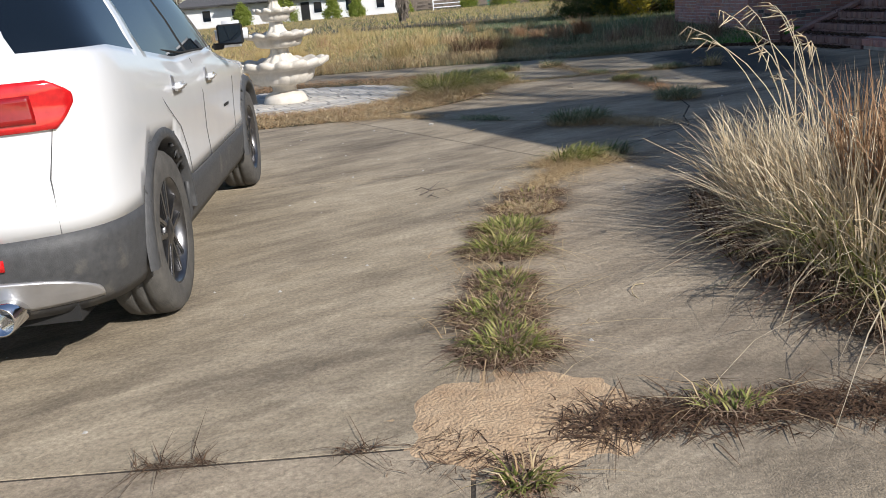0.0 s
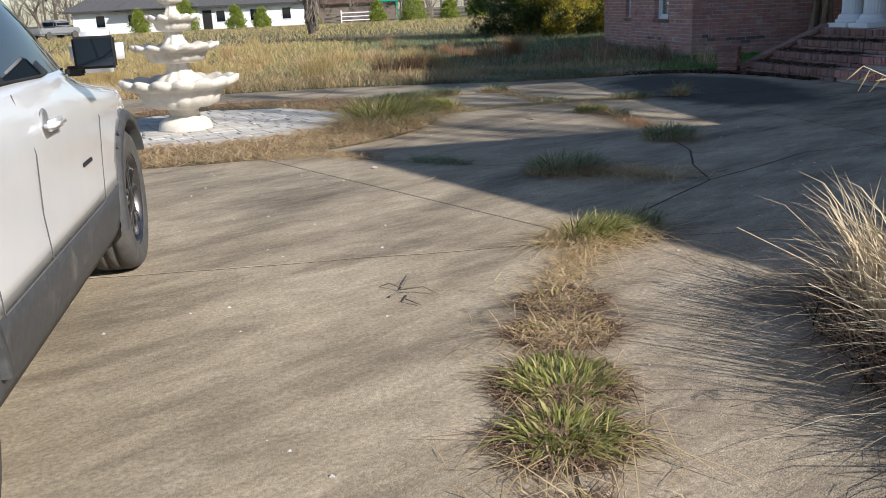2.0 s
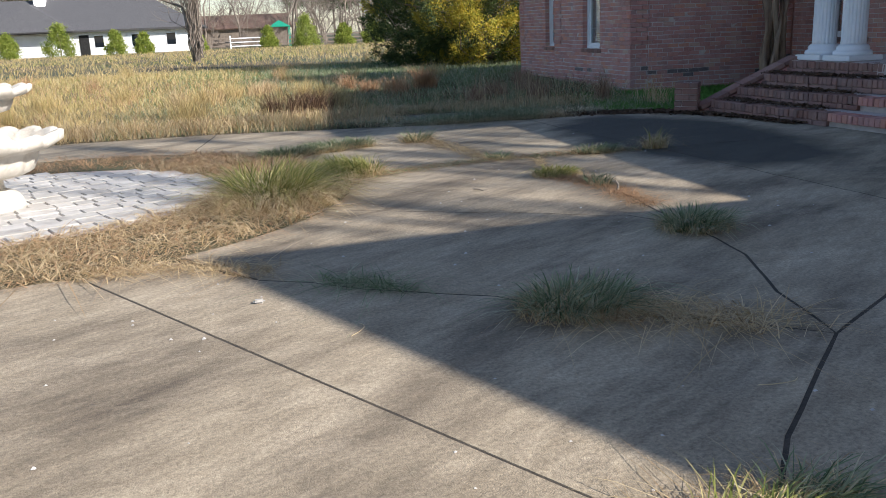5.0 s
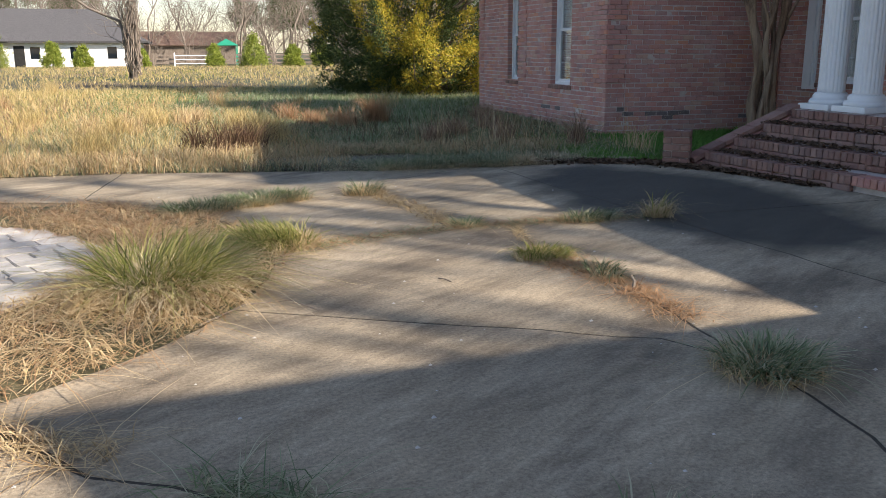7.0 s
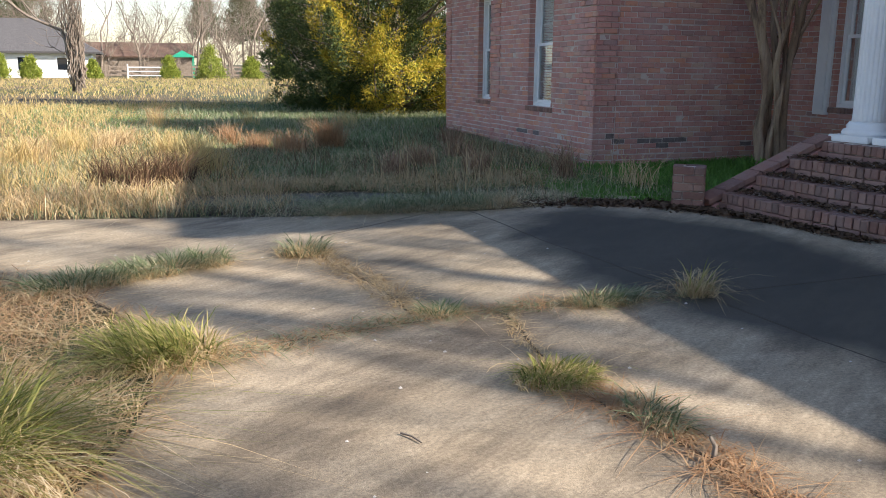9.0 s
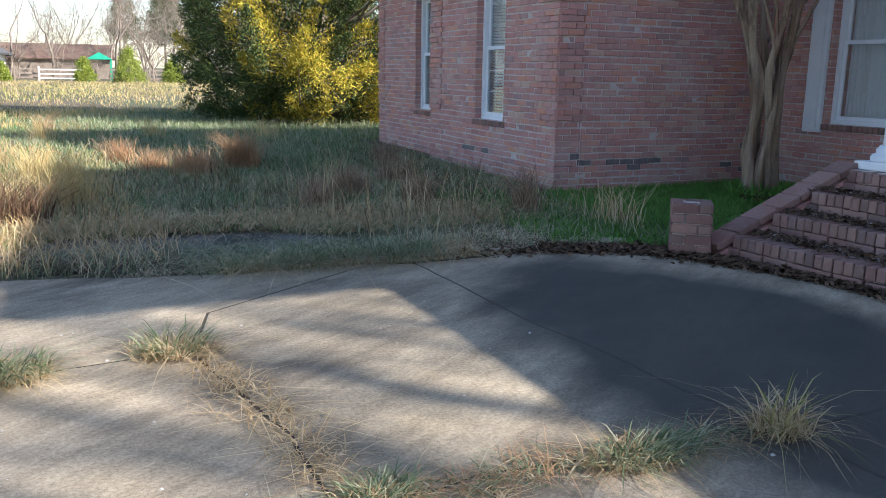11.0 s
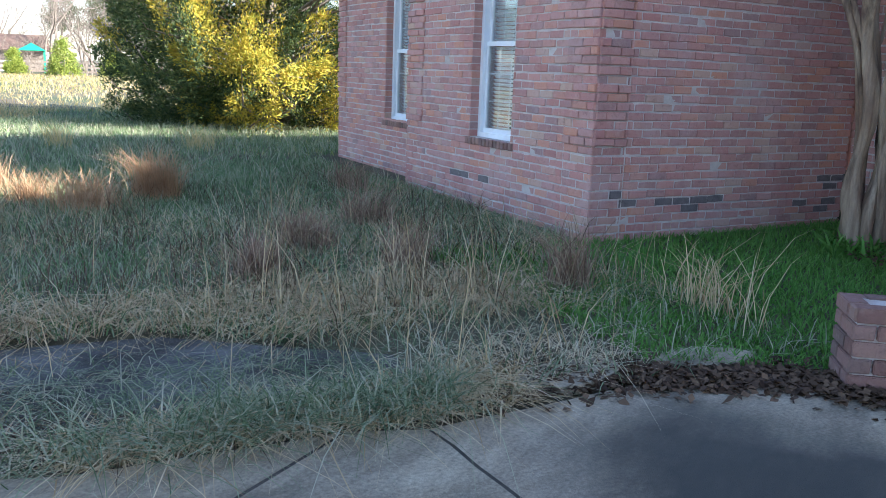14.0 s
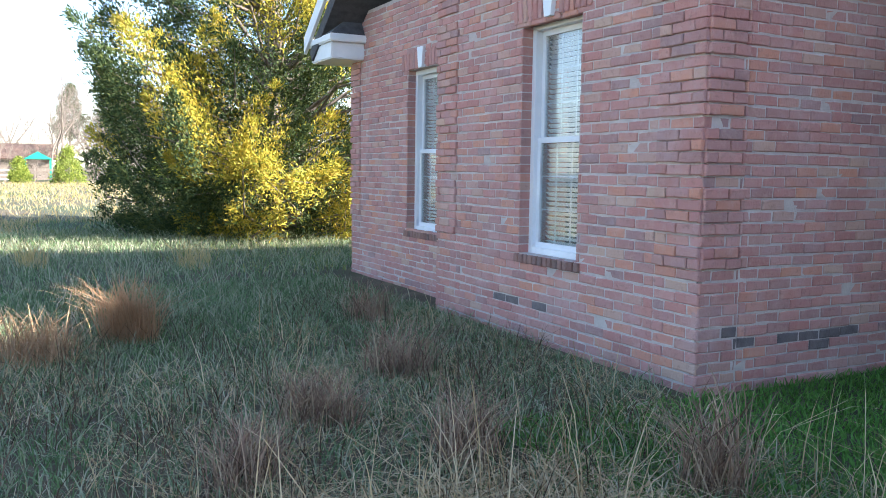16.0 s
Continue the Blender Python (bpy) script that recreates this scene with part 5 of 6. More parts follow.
straw_mat("joint_straw", "thin straw along the slab joint", along([(0.95, 12.62), (1.9, 12.92), (2.6, 13.03), (3.6, 13.0), (4.1, 12.95)], 1000, 0.06), 0.06, mat=OLIVE)
straw_mat("joint_straw", "brown dead stems along the slab joint", along([(0.95, 12.62), (1.9, 12.92), (2.6, 13.03), (3.6, 13.0), (4.1, 12.95)], 1100, 0.06), 0.06, 0.005, RUST)
straw_mat("joint_straw", "thin straw along the slab joint", along([(2.14, 14.88), (2.35, 13.7), (2.4, 13.1)], 800, 0.07), 0.07)
straw_mat("joint_straw", "thin straw along the slab joint", along([(2.9, 13.05), (2.75, 12.4), (2.68, 11.9)], 420, 0.03), 0.04)
straw_mat("joint_straw", "dry straw filling the joint below the green tuft", along([(0.62, 5.65), (0.82, 6.0), (1.0, 6.32)], 800, 0.05), 0.06)
straw_mat("joint_straw", "dry straw round the green tuft", disc(900, 1.05, 6.40, 0.36, 0.20), 0.10)
straw_mat("crack_straw", "flattened pale straw in shade along the crack", along([(1.45, 8.35), (1.9, 8.05), (2.15, 7.9)], 700, 0.10), 0.12, mat=STRAW)
straw_mat("crack_straw", "flattened pale straw in shade along the crack", along([(0.3, 9.3), (0.7, 9.0)], 300, 0.06), 0.10, mat=OLIVE)
a = rng.uniform(radians(-190), radians(60), 9000)
r = rng.uniform(PAVER_R - 0.05, RING_R + 0.02, 9000)
straw_mat("ring_straw", "flattened tan straw round the paver pad", np.stack([RING.x + r * np.cos(a), RING.y + r * np.sin(a), np.zeros(9000)], 1), 0.13, 0.007)
straw_mat("ring_straw", "brown dead stems behind the paver pad", np.stack([RING.x + 2.2 * np.cos(np.linspace(0.3, 3.4, 2500)) + rng.normal(0, 0.3, 2500), RING.y + 2.2 * np.sin(np.linspace(0.3, 3.4, 2500)) + rng.normal(0, 0.3, 2500), np.zeros(2500)], 1), 0.16, 0.006, RUST)
ang, rad = rng.uniform(radians(-190), radians(60), 4500), rng.uniform(PAVER_R, RING_R + 0.08, 4500)
straw_mat("ring_straw", "reddish brown dead stems round the paver pad", np.stack([RING.x + rad * np.cos(ang), RING.y + rad * np.sin(ang), np.zeros(4500)], 1), 0.12, 0.005, RUST)
straw_mat("ring_straw", "flattened straw at the pad edge", along([(-1.1, 9.93), (-0.5, 9.95), (0.0, 9.6)], 700, 0.07), 0.10, 0.005)
straw_mat("clump_skirt", "tan dead skirt round the tall grass clump", disc(1500, 0.16, 11.66, 0.50, 0.40), 0.26, 0.006, STRAW, lean=1.1)
straw_mat("strip_straw", "grey straw over the old concrete strip", along([(1.3, 17.4), (2.8, 17.2), (4.2, 17.0)], 2400, 0.28), 0.10, 0.005, OLIVE)
straw_mat("strip_straw", "brown dead stems over the old concrete strip", along([(1.3, 17.2), (2.6, 16.85), (3.4, 16.7)], 1400, 0.12), 0.08, 0.005, LEAF_LITTER)
# sand washed out of the joints
bm = bmesh.new()
bmesh.ops.create_grid(bm, x_segments=40, y_segments=40, size=0.5)
for v in bm.verts:
    d = (v.co.x / 0.47) ** 2 + (v.co.y / 0.40) ** 2
    v.co.z = 0.014 * max(0, 1 - d) + (0.006 * noise.noise((v.co.x * 9, v.co.y * 9, 2)) if d < 1 else 0) - 0.009 - 0.02 * max(0, min(1, d - 0.9))
bmesh.ops.translate(bm, verts=bm.verts[:], vec=(0.20, 2.42, 0.0048))
tagged(part("sand_patch", bm, SAND, smooth=True), "orange sand washed over the concrete joint", "sand", kind="stuff")


def twig(points, r, label, mat=None):
    v, q = tube_np(points, [r * (1 - 0.6 * i / len(points)) for i in range(len(points))], 6)
    return v, q


def twig_thing(name, label, branches, r=0.006):
    vs, qs, o = [], [], 0
    for b in branches:
        v, q = twig(b, r, "")
        vs.append(v), qs.append(q + o)
        o += len(v)
    return tagged(new(name, mesh_np(name, np.concatenate(vs), [np.concatenate(qs)], BARK)), label, "twig")


twig_thing("fallen_twig", "small forked dead twig lying on concrete", [[(-0.16, 5.70, 0.01), (-0.09, 5.78, 0.02), (-0.07, 5.88, 0.02), (-0.02, 6.0, 0.03)], [(-0.09, 5.78, 0.02), (-0.15, 5.84, 0.03), (-0.2, 5.86, 0.01)], [(-0.07, 5.72, 0.01), (-0.09, 5.62, 0.02), (-0.03, 5.56, 0.01)], [(-0.1, 5.76, 0.02), (0.0, 5.72, 0.04), (0.06, 5.70, 0.01)]], 0.004)
twig_thing("stick", "short dark twig lying on sunlit concrete", [[(1.80, 11.55, 0.008), (1.83, 11.50, 0.012), (1.85, 11.44, 0.008)]], 0.005)
twig_thing("stick", "dark broken stub in the weedy joint", [[(2.83, 10.96, 0.0), (2.84, 10.97, 0.05), (2.82, 10.98, 0.09)]], 0.012)
twig_thing("pale_stem", "long pale dry stem lying on the driveway", [[(0.35, 11.0, 0.02), (0.6, 11.2, 0.05), (0.85, 11.28, 0.03), (0.98, 11.1, 0.01)]], 0.005)
stone = part("pebble", box_bm(-0.03, -0.018, 0, 0.03, 0.018, 0.022, 0.01), PAVER)
stone.location = (-0.07, 9.07, 0.0)
tagged(stone, "small pale pebble on the concrete", "pebble")

# ---- tall dry grass clump beside the drive ----
big = tagged(new("tall_grass_clump"), "tall straw-coloured bunch grass with rust seed heads", "grass clump")
def bunch(name, n, x, y, rx, ry, low, high, width, lean, droop, mat, away=None, turn=0.0):
    b = disc(n, x, y, rx, ry, turn)
    v, f = blades(rng, b, rng.uniform(low, high, n), width * rng.uniform(0.7, 1.4, n), lean, droop, away=away)
    child(name, mesh_np(name, v, f, mat), big)


bunch("dry_grass", 1700, 1.90, 4.00, 0.36, 1.20, 0.38, 0.76, 0.0075, 0.50, 0.10, PALE_STRAW, (2.02, 3.9))
bunch("fallen_grass", 900, 1.84, 3.90, 0.28, 1.25, 0.28, 0.55, 0.0065, 0.90, 0.30, PALE_STRAW, (2.0, 3.9))
bunch("green_grass", 480, 1.88, 3.30, 0.32, 0.7, 0.25, 0.50, 0.009, 0.7, 0.12, GREEN, (1.95, 3.5))
bunch("rust_grass", 900, 2.24, 3.65, 0.30, 0.85, 0.55, 1.0, 0.009, 0.20, 0.03, RUST)
bunch("arching_grass", 40, 1.95, 3.95, 0.25, 1.0, 0.75, 1.15, 0.006, 0.26, 0.12, PALE_STRAW, (2.2, 3.9))
bunch("dead_skirt", 2000, 1.78, 3.90, 0.38, 1.40, 0.12, 0.34, 0.006, 1.1, 0.30, DEAD_RED, (1.98, 3.9))
# near-black litter also paints the shade at the clump's foot
bunch("litter_and_foot_shade", 3200, 1.74, 3.80, 0.42, 1.45, 0.06, 0.18, 0.007, 1.2, 0.30, LEAF_LITTER)
# nodding seed heads on the tallest stems
head_rng = np.random.default_rng(31)
for k in range(16):
    a = head_rng.uniform(math.pi * 0.75, math.pi * 1.35) if k < 11 else head_rng.uniform(0, 6.28)
    x0, y0 = 1.85 + head_rng.normal(0, 0.14), 3.9 + head_rng.normal(0, 0.5)
    reach, tall = head_rng.uniform(0.25, 0.6), head_rng.uniform(0.75, 1.25)
    pts = [(x0 + math.cos(a) * reach * t ** 1.6, y0 + math.sin(a) * reach * t ** 1.6, tall * (1.25 * t - 0.32 * t ** 3.2)) for t in np.linspace(0, 1, 9)]
    tubes = [tube_np(pts, np.linspace(0.0035, 0.0018, 9), 5)]
    tip = np.array(pts[-1])
    for q in range(5):
        o = np.array([math.cos(a), math.sin(a), -0.5]) * 0.04 + head_rng.normal(0, 0.022, 3)
        st = np.array(pts[-2]) * q / 5 + tip * (1 - q / 5)
        tubes.append(tube_np([st, st + o * 0.6, st + o * 1.3], [0.002, 0.0035, 0.001], 4))
    vs_, qs_, o_ = [], [], 0
    for v, q in tubes:
        vs_.append(v), qs_.append(q + o_)
        o_ += len(v)
    child("seed_stem", mesh_np("seed_stem", np.concatenate(vs_), [np.concatenate(qs_)], PALE_STRAW), big)

# ---- field ----
def field(name, label, n, xr, yr, h, width, mat, lean=0.5, droop=0.05, keep=None, patch=0.0, ps=0.25, z=0.03):
    x, y = rng.uniform(*xr, n), rng.uniform(*yr, n)
    ok = np.ones(n, bool)
    for i in range(n):
        if (keep and not keep(x[i], y[i])) or (patch and noise.noise((x[i] * ps, y[i] * ps, len(name))) < patch - 0.5):
            ok[i] = False
    b = np.stack([x[ok], y[ok], np.array([ground_z(p, q) for p, q in zip(x[ok], y[ok])]) - 0.01], 1)
    m = len(b)
    v, f = blades(rng, b, h * rng.uniform(0.4, 1.3, m), width, lean, droop)
    return tagged(new(name, mesh_np(name, v, f, mat)), label, "grass", kind="stuff")


def house_clear(x, y):
    return not ((x > 6.95 and 19.2 < y < 26.6) or (x > 7.35 and y > 23 and y < 26.6) or (x > 10.3 and y < 19.4) or (x > 6.4 and y < 15.95))


def meadow(x, y):
    return house_clear(x, y) and not paved(x, y) and y > 16.45 + 0.2 * noise.noise((x * 3, y * 3, 1)) and not (6.6 < x and y < 19.35 and y > 15.9)


field("field_grass", "shaded olive and straw field grass", 24000, (-2, 7.3), (16.4, 24), 0.17, 0.008, OLIVE, 0.7, 0.1, meadow)
field("field_grass", "bent pale dead grass in the near field", 11000, (0.5, 7.2), (17.4, 23), 0.20, 0.006, STRAW, 1.5, 0.28, meadow, 0.42, 0.8)
field("field_grass", "brown dead weed stems in the near field", 5000, (0.5, 6.9), (17.6, 24), 0.34, 0.005, LEAF_LITTER, 0.6, 0.08, meadow, 0.5, 1.1)
field("field_grass", "short green grass under the dead field grass", 40000, (0.5, 8.0), (17.6, 26), 0.10, 0.009, FIELD_GREEN, 0.6, 0.05, meadow)
field("field_grass", "tan dry field grass", 20000, (-9, 2.2), (17.3, 24), 0.22, 0.008, TAN, 0.6, 0.1, meadow)
field("field_grass", "rust brown dead weeds in the sunlit field", 7000, (-10, 2.5), (17.3, 32), 0.32, 0.007, RUST, 0.6, 0.10, meadow, 0.5, 0.7)
field("field_grass", "bent reddish dead stalks in the sunlit field", 6000, (-10, 3), (17.3, 30), 0.26, 0.007, DEAD_RED, 0.9, 0.15, meadow, 0.45, 0.9)
tan_side = lambda x, y: meadow(x, y) and x < 0.8 + 4 * noise.noise((x * 0.3, y * 0.3, 2)) + max(0, y - 33) * 0.9
field("field_grass", "tan dry field grass", 30000, (-16, 9), (24, 40), 0.24, 0.014, TAN, 0.6, 0.08, tan_side)
field("field_grass", "soft green winter grass behind the wing", 26000, (-2, 10), (22, 40), 0.15, 0.013, FIELD_GREEN, 0.7, 0.10, meadow)
field("field_grass", "low green growth in the field", 16000, (-14, 12), (22, 40), 0.14, 0.016, GREEN, 0.6, 0.08, meadow, 0.42, 0.15)
field("field_grass", "olive grass in the shaded field", 14000, (1, 9), (23, 36), 0.22, 0.012, OLIVE, 0.6, 0.08, meadow)
field("far_field_grass", "distant tan field grass", 34000, (-40, 26), (38, 100), 0.26, 0.022, TAN, 0.6, 0.08)
field("far_field_grass", "distant green field grass", 9000, (-40, 26), (36, 90), 0.20, 0.05, GREEN, 0.6, 0.08, None, 0.45, 0.08)
field("drive_edge_grass", "flattened pale grass along the drive edge", 3600, (2.6, 4.6), (16.42, 16.85), 0.16, 0.007, STRAW, 1.7, 0.35)
field("drive_edge_grass", "long pale and olive grass fallen over the drive edge", 1300, (2.4, 4.3), (16.42, 16.95), 0.30, 0.007, OLIVE, 1.2, 0.30)
field("drive_edge_grass", "long pale straw fallen flat over the drive edge", 1500, (2.0, 5.4), (16.62, 17.2), 0.17, 0.006, PALE_STRAW, 1.7, 0.40)
field("drive_edge_grass", "flattened pale grass along the drive edge", 4200, (1.2, 5.6), (17.6, 18.6), 0.28, 0.007, STRAW, 1.6, 0.35)
field("drive_edge_grass", "green and pale grass spilling over the drive edge", 1500, (3.0, 4.2), (16.4, 16.9), 0.24, 0.007, OLIVE, 1.0, 0.25)
field("drive_edge_grass", "tan tufted grass along the far drive edge", 9000, (-9, 2.4), (16.9, 18.2), 0.30, 0.008, STRAW, 0.7, 0.12, lambda x, y: y > 17.15 - 0.14 * max(0, x))
field("front_lawn", "lush short green lawn beside the brick steps", 30000, (5.4, 10.35), (16.1, 19.28), 0.085, 0.010, LAWN, 0.6, 0.05, lambda x, y: y > 16.15 + max(0, 6.3 - x) * 0.5 and (y > 16.1))
field("verge_stalks", "tall pale dead stalks at the lawn edge", 420, (3.6, 6.6), (16.7, 18.6), 0.68, 0.006, STRAW, 0.45, 0.10, lambda x, y: noise.noise((x * 1.3, y * 1.3, 9)) > 0.05)
field("verge_stalks", "tall pale dead stalks in the shaded field", 380, (1, 6.8), (17.5, 23), 0.5, 0.006, STRAW, 0.4, 0.06, lambda x, y: noise.noise((x * 1.1, y * 1.1, 4)) > 0.1)


def sedge(x, y, h, r, n, mat, label):
    n = int(n * 1.5)
    b = disc(n, 0, 0, r * 1.25, r * rng.uniform(0.7, 1.1), rng.uniform(0, 3), 0.0, 0.75)
    v, f = blades(rng, b, h * (0.3 + 0.95 * rng.uniform(0, 1, n) ** 1.1), rng.uniform(0.004, 0.009, n), 0.42, 0.14)
    # the upper part nods over to all sides and breaks up the outline
    sway = np.repeat(rng.normal(0, 0.30, (n, 2)) + rng.normal(0, 0.22, 2), 7, axis=0) * np.maximum(0, v[:, 2:3] / h - 0.30) ** 1.3 * h
    v[:, :2] += sway
    v[:, 2] = np.maximum(0, v[:, 2] - 0.4 * np.abs(sway).sum(1))
    root = tagged(new("broomsedge_clump", mesh_np("broomsedge_clump", v, f, mat)), label, "grass clump", group="broomsedge clumps in the field")
    root.rotation_euler = (0, 0, rng.uniform(0, 6))
    root.location = (x, y, 0.03)
    return root


for x, y, h, r, n in ((3.95, 22.6, 0.85, 0.20, 420), (3.2, 22.1, 0.5, 0.30, 420), (2.75, 22.6, 0.45, 0.22, 300), (2.4, 23.4, 0.6, 0.16, 220)):
    sedge(x, y, h, r, n, RUST, "rust-coloured broomsedge clump catching the sun")
# clumps in shade: their darker blade colour carries part of that shade
for x, y, h, r, n in ((4.6, 19.7, 0.5, 0.22, 260), (5.1, 18.9, 0.52, 0.20, 240), (5.5, 20.6, 0.6, 0.2, 200), (4.0, 19.0, 0.45, 0.22, 240), (6.1, 22.6, 0.6, 0.2, 200), (5.9, 18.0, 0.7, 0.14, 160), (6.5, 17.3, 0.55, 0.26, 60)):
    sedge(x, y, h, r, n, STRAW if x > 6.4 else DEAD_RED, "dull brown dead weed clump in shade")
for x, y, h, r, n in ((0.9, 18.55, 0.62, 0.22, 260), (1.25, 18.75, 0.7, 0.2, 240), (0.55, 18.9, 0.55, 0.22, 220)):
    sedge(x, y, h, r, n, LEAF_LITTER, "dark brown dead weed clump at the drive edge")
for i in range(26):
    x, y = rng.uniform(-9, 2.0), rng.uniform(18, 24)
    sedge(x, y, 0.6, 0.25, 220, TAN if i % 3 else STRAW, "tall tan bunch grass in the sunlit field")
for i in range(14):
    sedge(rng.uniform(-14, 8), rng.uniform(26, 44), 0.7, 0.22, 90, RUST if i % 2 else TAN, "rust seed heads standing in the far field")

# leaf litter and broken concrete by the steps
def litter(name, label, pts, size=0.05):
    n = len(pts)
    a = rng.uniform(0, 2 * np.pi, n)
    d = np.stack([np.cos(a), np.sin(a), rng.normal(0, 0.35, n)], 1) * size * rng.uniform(0.6, 1.3, (n, 1)) / 2
    s = np.stack([-np.sin(a), np.cos(a), rng.normal(0, 0.35, n)], 1) * size * 0.28
    c = pts.copy()
    c[:, 2] += rng.uniform(0.004, 0.03, n)
    v = np.stack([c - d, c - s + [0, 0, 0.004], c + d, c + s + [0, 0, 0.004]], 1).reshape(-1, 3)
    k = np.arange(n)[:, None] * 4
    return tagged(new(name, mesh_np(name, v, [k + [[0, 1, 2, 3]]], LEAF_LITTER)), label, "leaf litter", kind="stuff")


litter("leaf_litter", "brown fallen leaves along the lawn edge", along([(4.3, 16.75), (5.2, 16.5), (6.0, 16.15), (6.25, 15.65)], 3200, 0.11), 0.06)
litter("leaf_litter", "brown fallen leaves at the foot of the steps", along([(6.2, 15.70), (6.50, 14.95), (6.66, 13.9)], 2200, 0.07), 0.055)
for k in range(3):
    litter("leaf_litter", "brown leaves gathered on a brick step", along([(x + 0.37 * k + 0.24, y) for x, y in STEP_LINE[:3]], 700, 0.07, STEP_H * (k + 1)), 0.055)
litter("leaf_litter", "brown leaves under the old myrtle", disc(500, 9.3, 17.6, 0.7, 0.6, 0, 0.07), 0.05)
for x, y, rx, ry, t in ((4.9, 16.62, 0.34, 0.16, 8), (5.75, 16.55, 0.30, 0.14, -10)):
    bm = bmesh.new()
    ring = [(rx * (1 + 0.2 * noise.noise((math.cos(a) * 2 + x, math.sin(a) * 2 + y, 0))) * math.cos(a), ry * math.sin(a)) for a in np.linspace(0, 2 * math.pi, 18, endpoint=False)]
    lo, hi = [bm.verts.new((p, q, -0.06)) for p, q in ring], [bm.verts.new((p * 0.98, q * 0.98, 0.0)) for p, q in ring]
    bm.faces.new(hi)
    for i in range(18):
        bm.faces.new((lo[i], lo[(i + 1) % 18], hi[(i + 1) % 18], hi[i]))
    ob = part("concrete_fragment", bm, CONCRETE)
    ob.matrix_world = Matrix.Translation((x, y, 0.03)) @ Matrix.Rotation(radians(t), 4, "Z")
    tagged(ob, "broken grey concrete piece half under dead grass", "concrete", group="broken concrete at the drive edge")

# ---- trees ----
def limb(rng_, p, d, length, r, depth, out, bend=0.25, fork=3, spread=0.6, up=0.15, sides=5, shrink=0.7, thin=0.62):
    """A branch and its forks, as tubes appended to out. Returns nothing; tips go to out['tips']."""
    pts, dirs = [np.array(p)], np.array(d, float)
    n = 5
    for i in range(n):
        dirs = dirs + rng_.normal(0, bend, 3) * 0.4 + np.array([0, 0, up * 0.3])
        dirs /= np.linalg.norm(dirs)
        pts.append(pts[-1] + dirs * length / n)
    end = r * thin
    out["tubes"].append(tube_np(pts, np.linspace(r, end, n + 1), sides))
    if depth == 0:
        out["tips"].append((pts[-1], dirs))
        return
    for k in range(fork):
        q = pts[-1] if k == 0 else pts[rng_.integers(2, n + 1)]
        nd = dirs + rng_.normal(0, spread, 3)
        nd /= np.linalg.norm(nd)
        limb(rng_, q, nd, length * shrink * rng_.uniform(0.8, 1.15), end if k == 0 else end * 0.75, depth - 1, out, bend, fork, spread, up, max(3, sides - 1), shrink, thin)


def tubes_mesh(name, tubes, mat, smooth=True):
    vs, qs, o = [], [], 0
    for v, q in tubes:
        vs.append(v), qs.append(q + o)
        o += len(v)
    me = mesh_np(name, np.concatenate(vs), [np.concatenate(qs)], mat)
    if smooth:
        me.shade_smooth()
    return me


def bare_tree(name, label, x, y, h, seed, depth=5, fork=3, r=None, group="", mat=None):
    g = np.random.default_rng(seed)
    out = {"tubes": [], "tips": []}
    limb(g, (0, 0, -0.2), (0, 0, 1), h * 0.30, r or h * 0.014, depth, out, 0.30, fork, 0.62, 0.22, 7, 0.76, 0.62)
    root = tagged(new(name), label, "tree", group=group)
    root.location = (x, y, 0)
    k = max(1, len(out["tubes"]) // 60)
    child("trunk", tubes_mesh("trunk", out["tubes"][:1], mat or BARK), root)
    child("crown", tubes_mesh("crown", out["tubes"][1:], mat or BARK), root)
    return root


def spray(g, centre, size, n, length, width, mat_name):
    """Leaf blades all round a centre, pointing out and up."""
    c = np.array(centre) + g.normal(0, 1, (n, 3)) * np.array(size) * 0.5
    d = (c - centre) / (np.linalg.norm(c - centre, axis=1)[:, None] + 1e-6) + g.normal(0, 0.45, (n, 3)) + [0, 0, 0.25]
    d /= np.linalg.norm(d, axis=1)[:, None]
    s = np.cross(d, g.normal(0, 1, (n, 3)))
    s /= np.linalg.norm(s, axis=1)[:, None] + 1e-6
    L_ = length * g.uniform(0.6, 1.3, (n, 1))
    v = np.stack([c, c + d * L_ * 0.5 - s * width / 2, c + d * L_, c + d * L_ * 0.5 + s * width / 2], 1)
    return v.reshape(-1, 3)


def quads_mesh(name, vs, mat):
    v = np.concatenate(vs)
    return mesh_np(name, v, [np.arange(len(v)).reshape(-1, 4)], mat)


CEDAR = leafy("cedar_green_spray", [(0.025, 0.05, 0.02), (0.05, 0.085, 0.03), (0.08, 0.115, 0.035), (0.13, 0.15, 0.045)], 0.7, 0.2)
CEDAR_SUNLIT = leafy("cedar_sunlit_spray", [(0.20, 0.22, 0.03), (0.38, 0.35, 0.04), (0.50, 0.40, 0.05), (0.34, 0.24, 0.045)], 0.7, 0.3)
SHRUB = leafy("bright_shrub_leaf", [(0.12, 0.18, 0.03), (0.24, 0.30, 0.05), (0.36, 0.38, 0.08)], 0.6, 0.3)
PINE = leafy("pine_needles", [(0.03, 0.055, 0.02), (0.06, 0.09, 0.03), (0.10, 0.12, 0.045)], 0.7, 0.2)


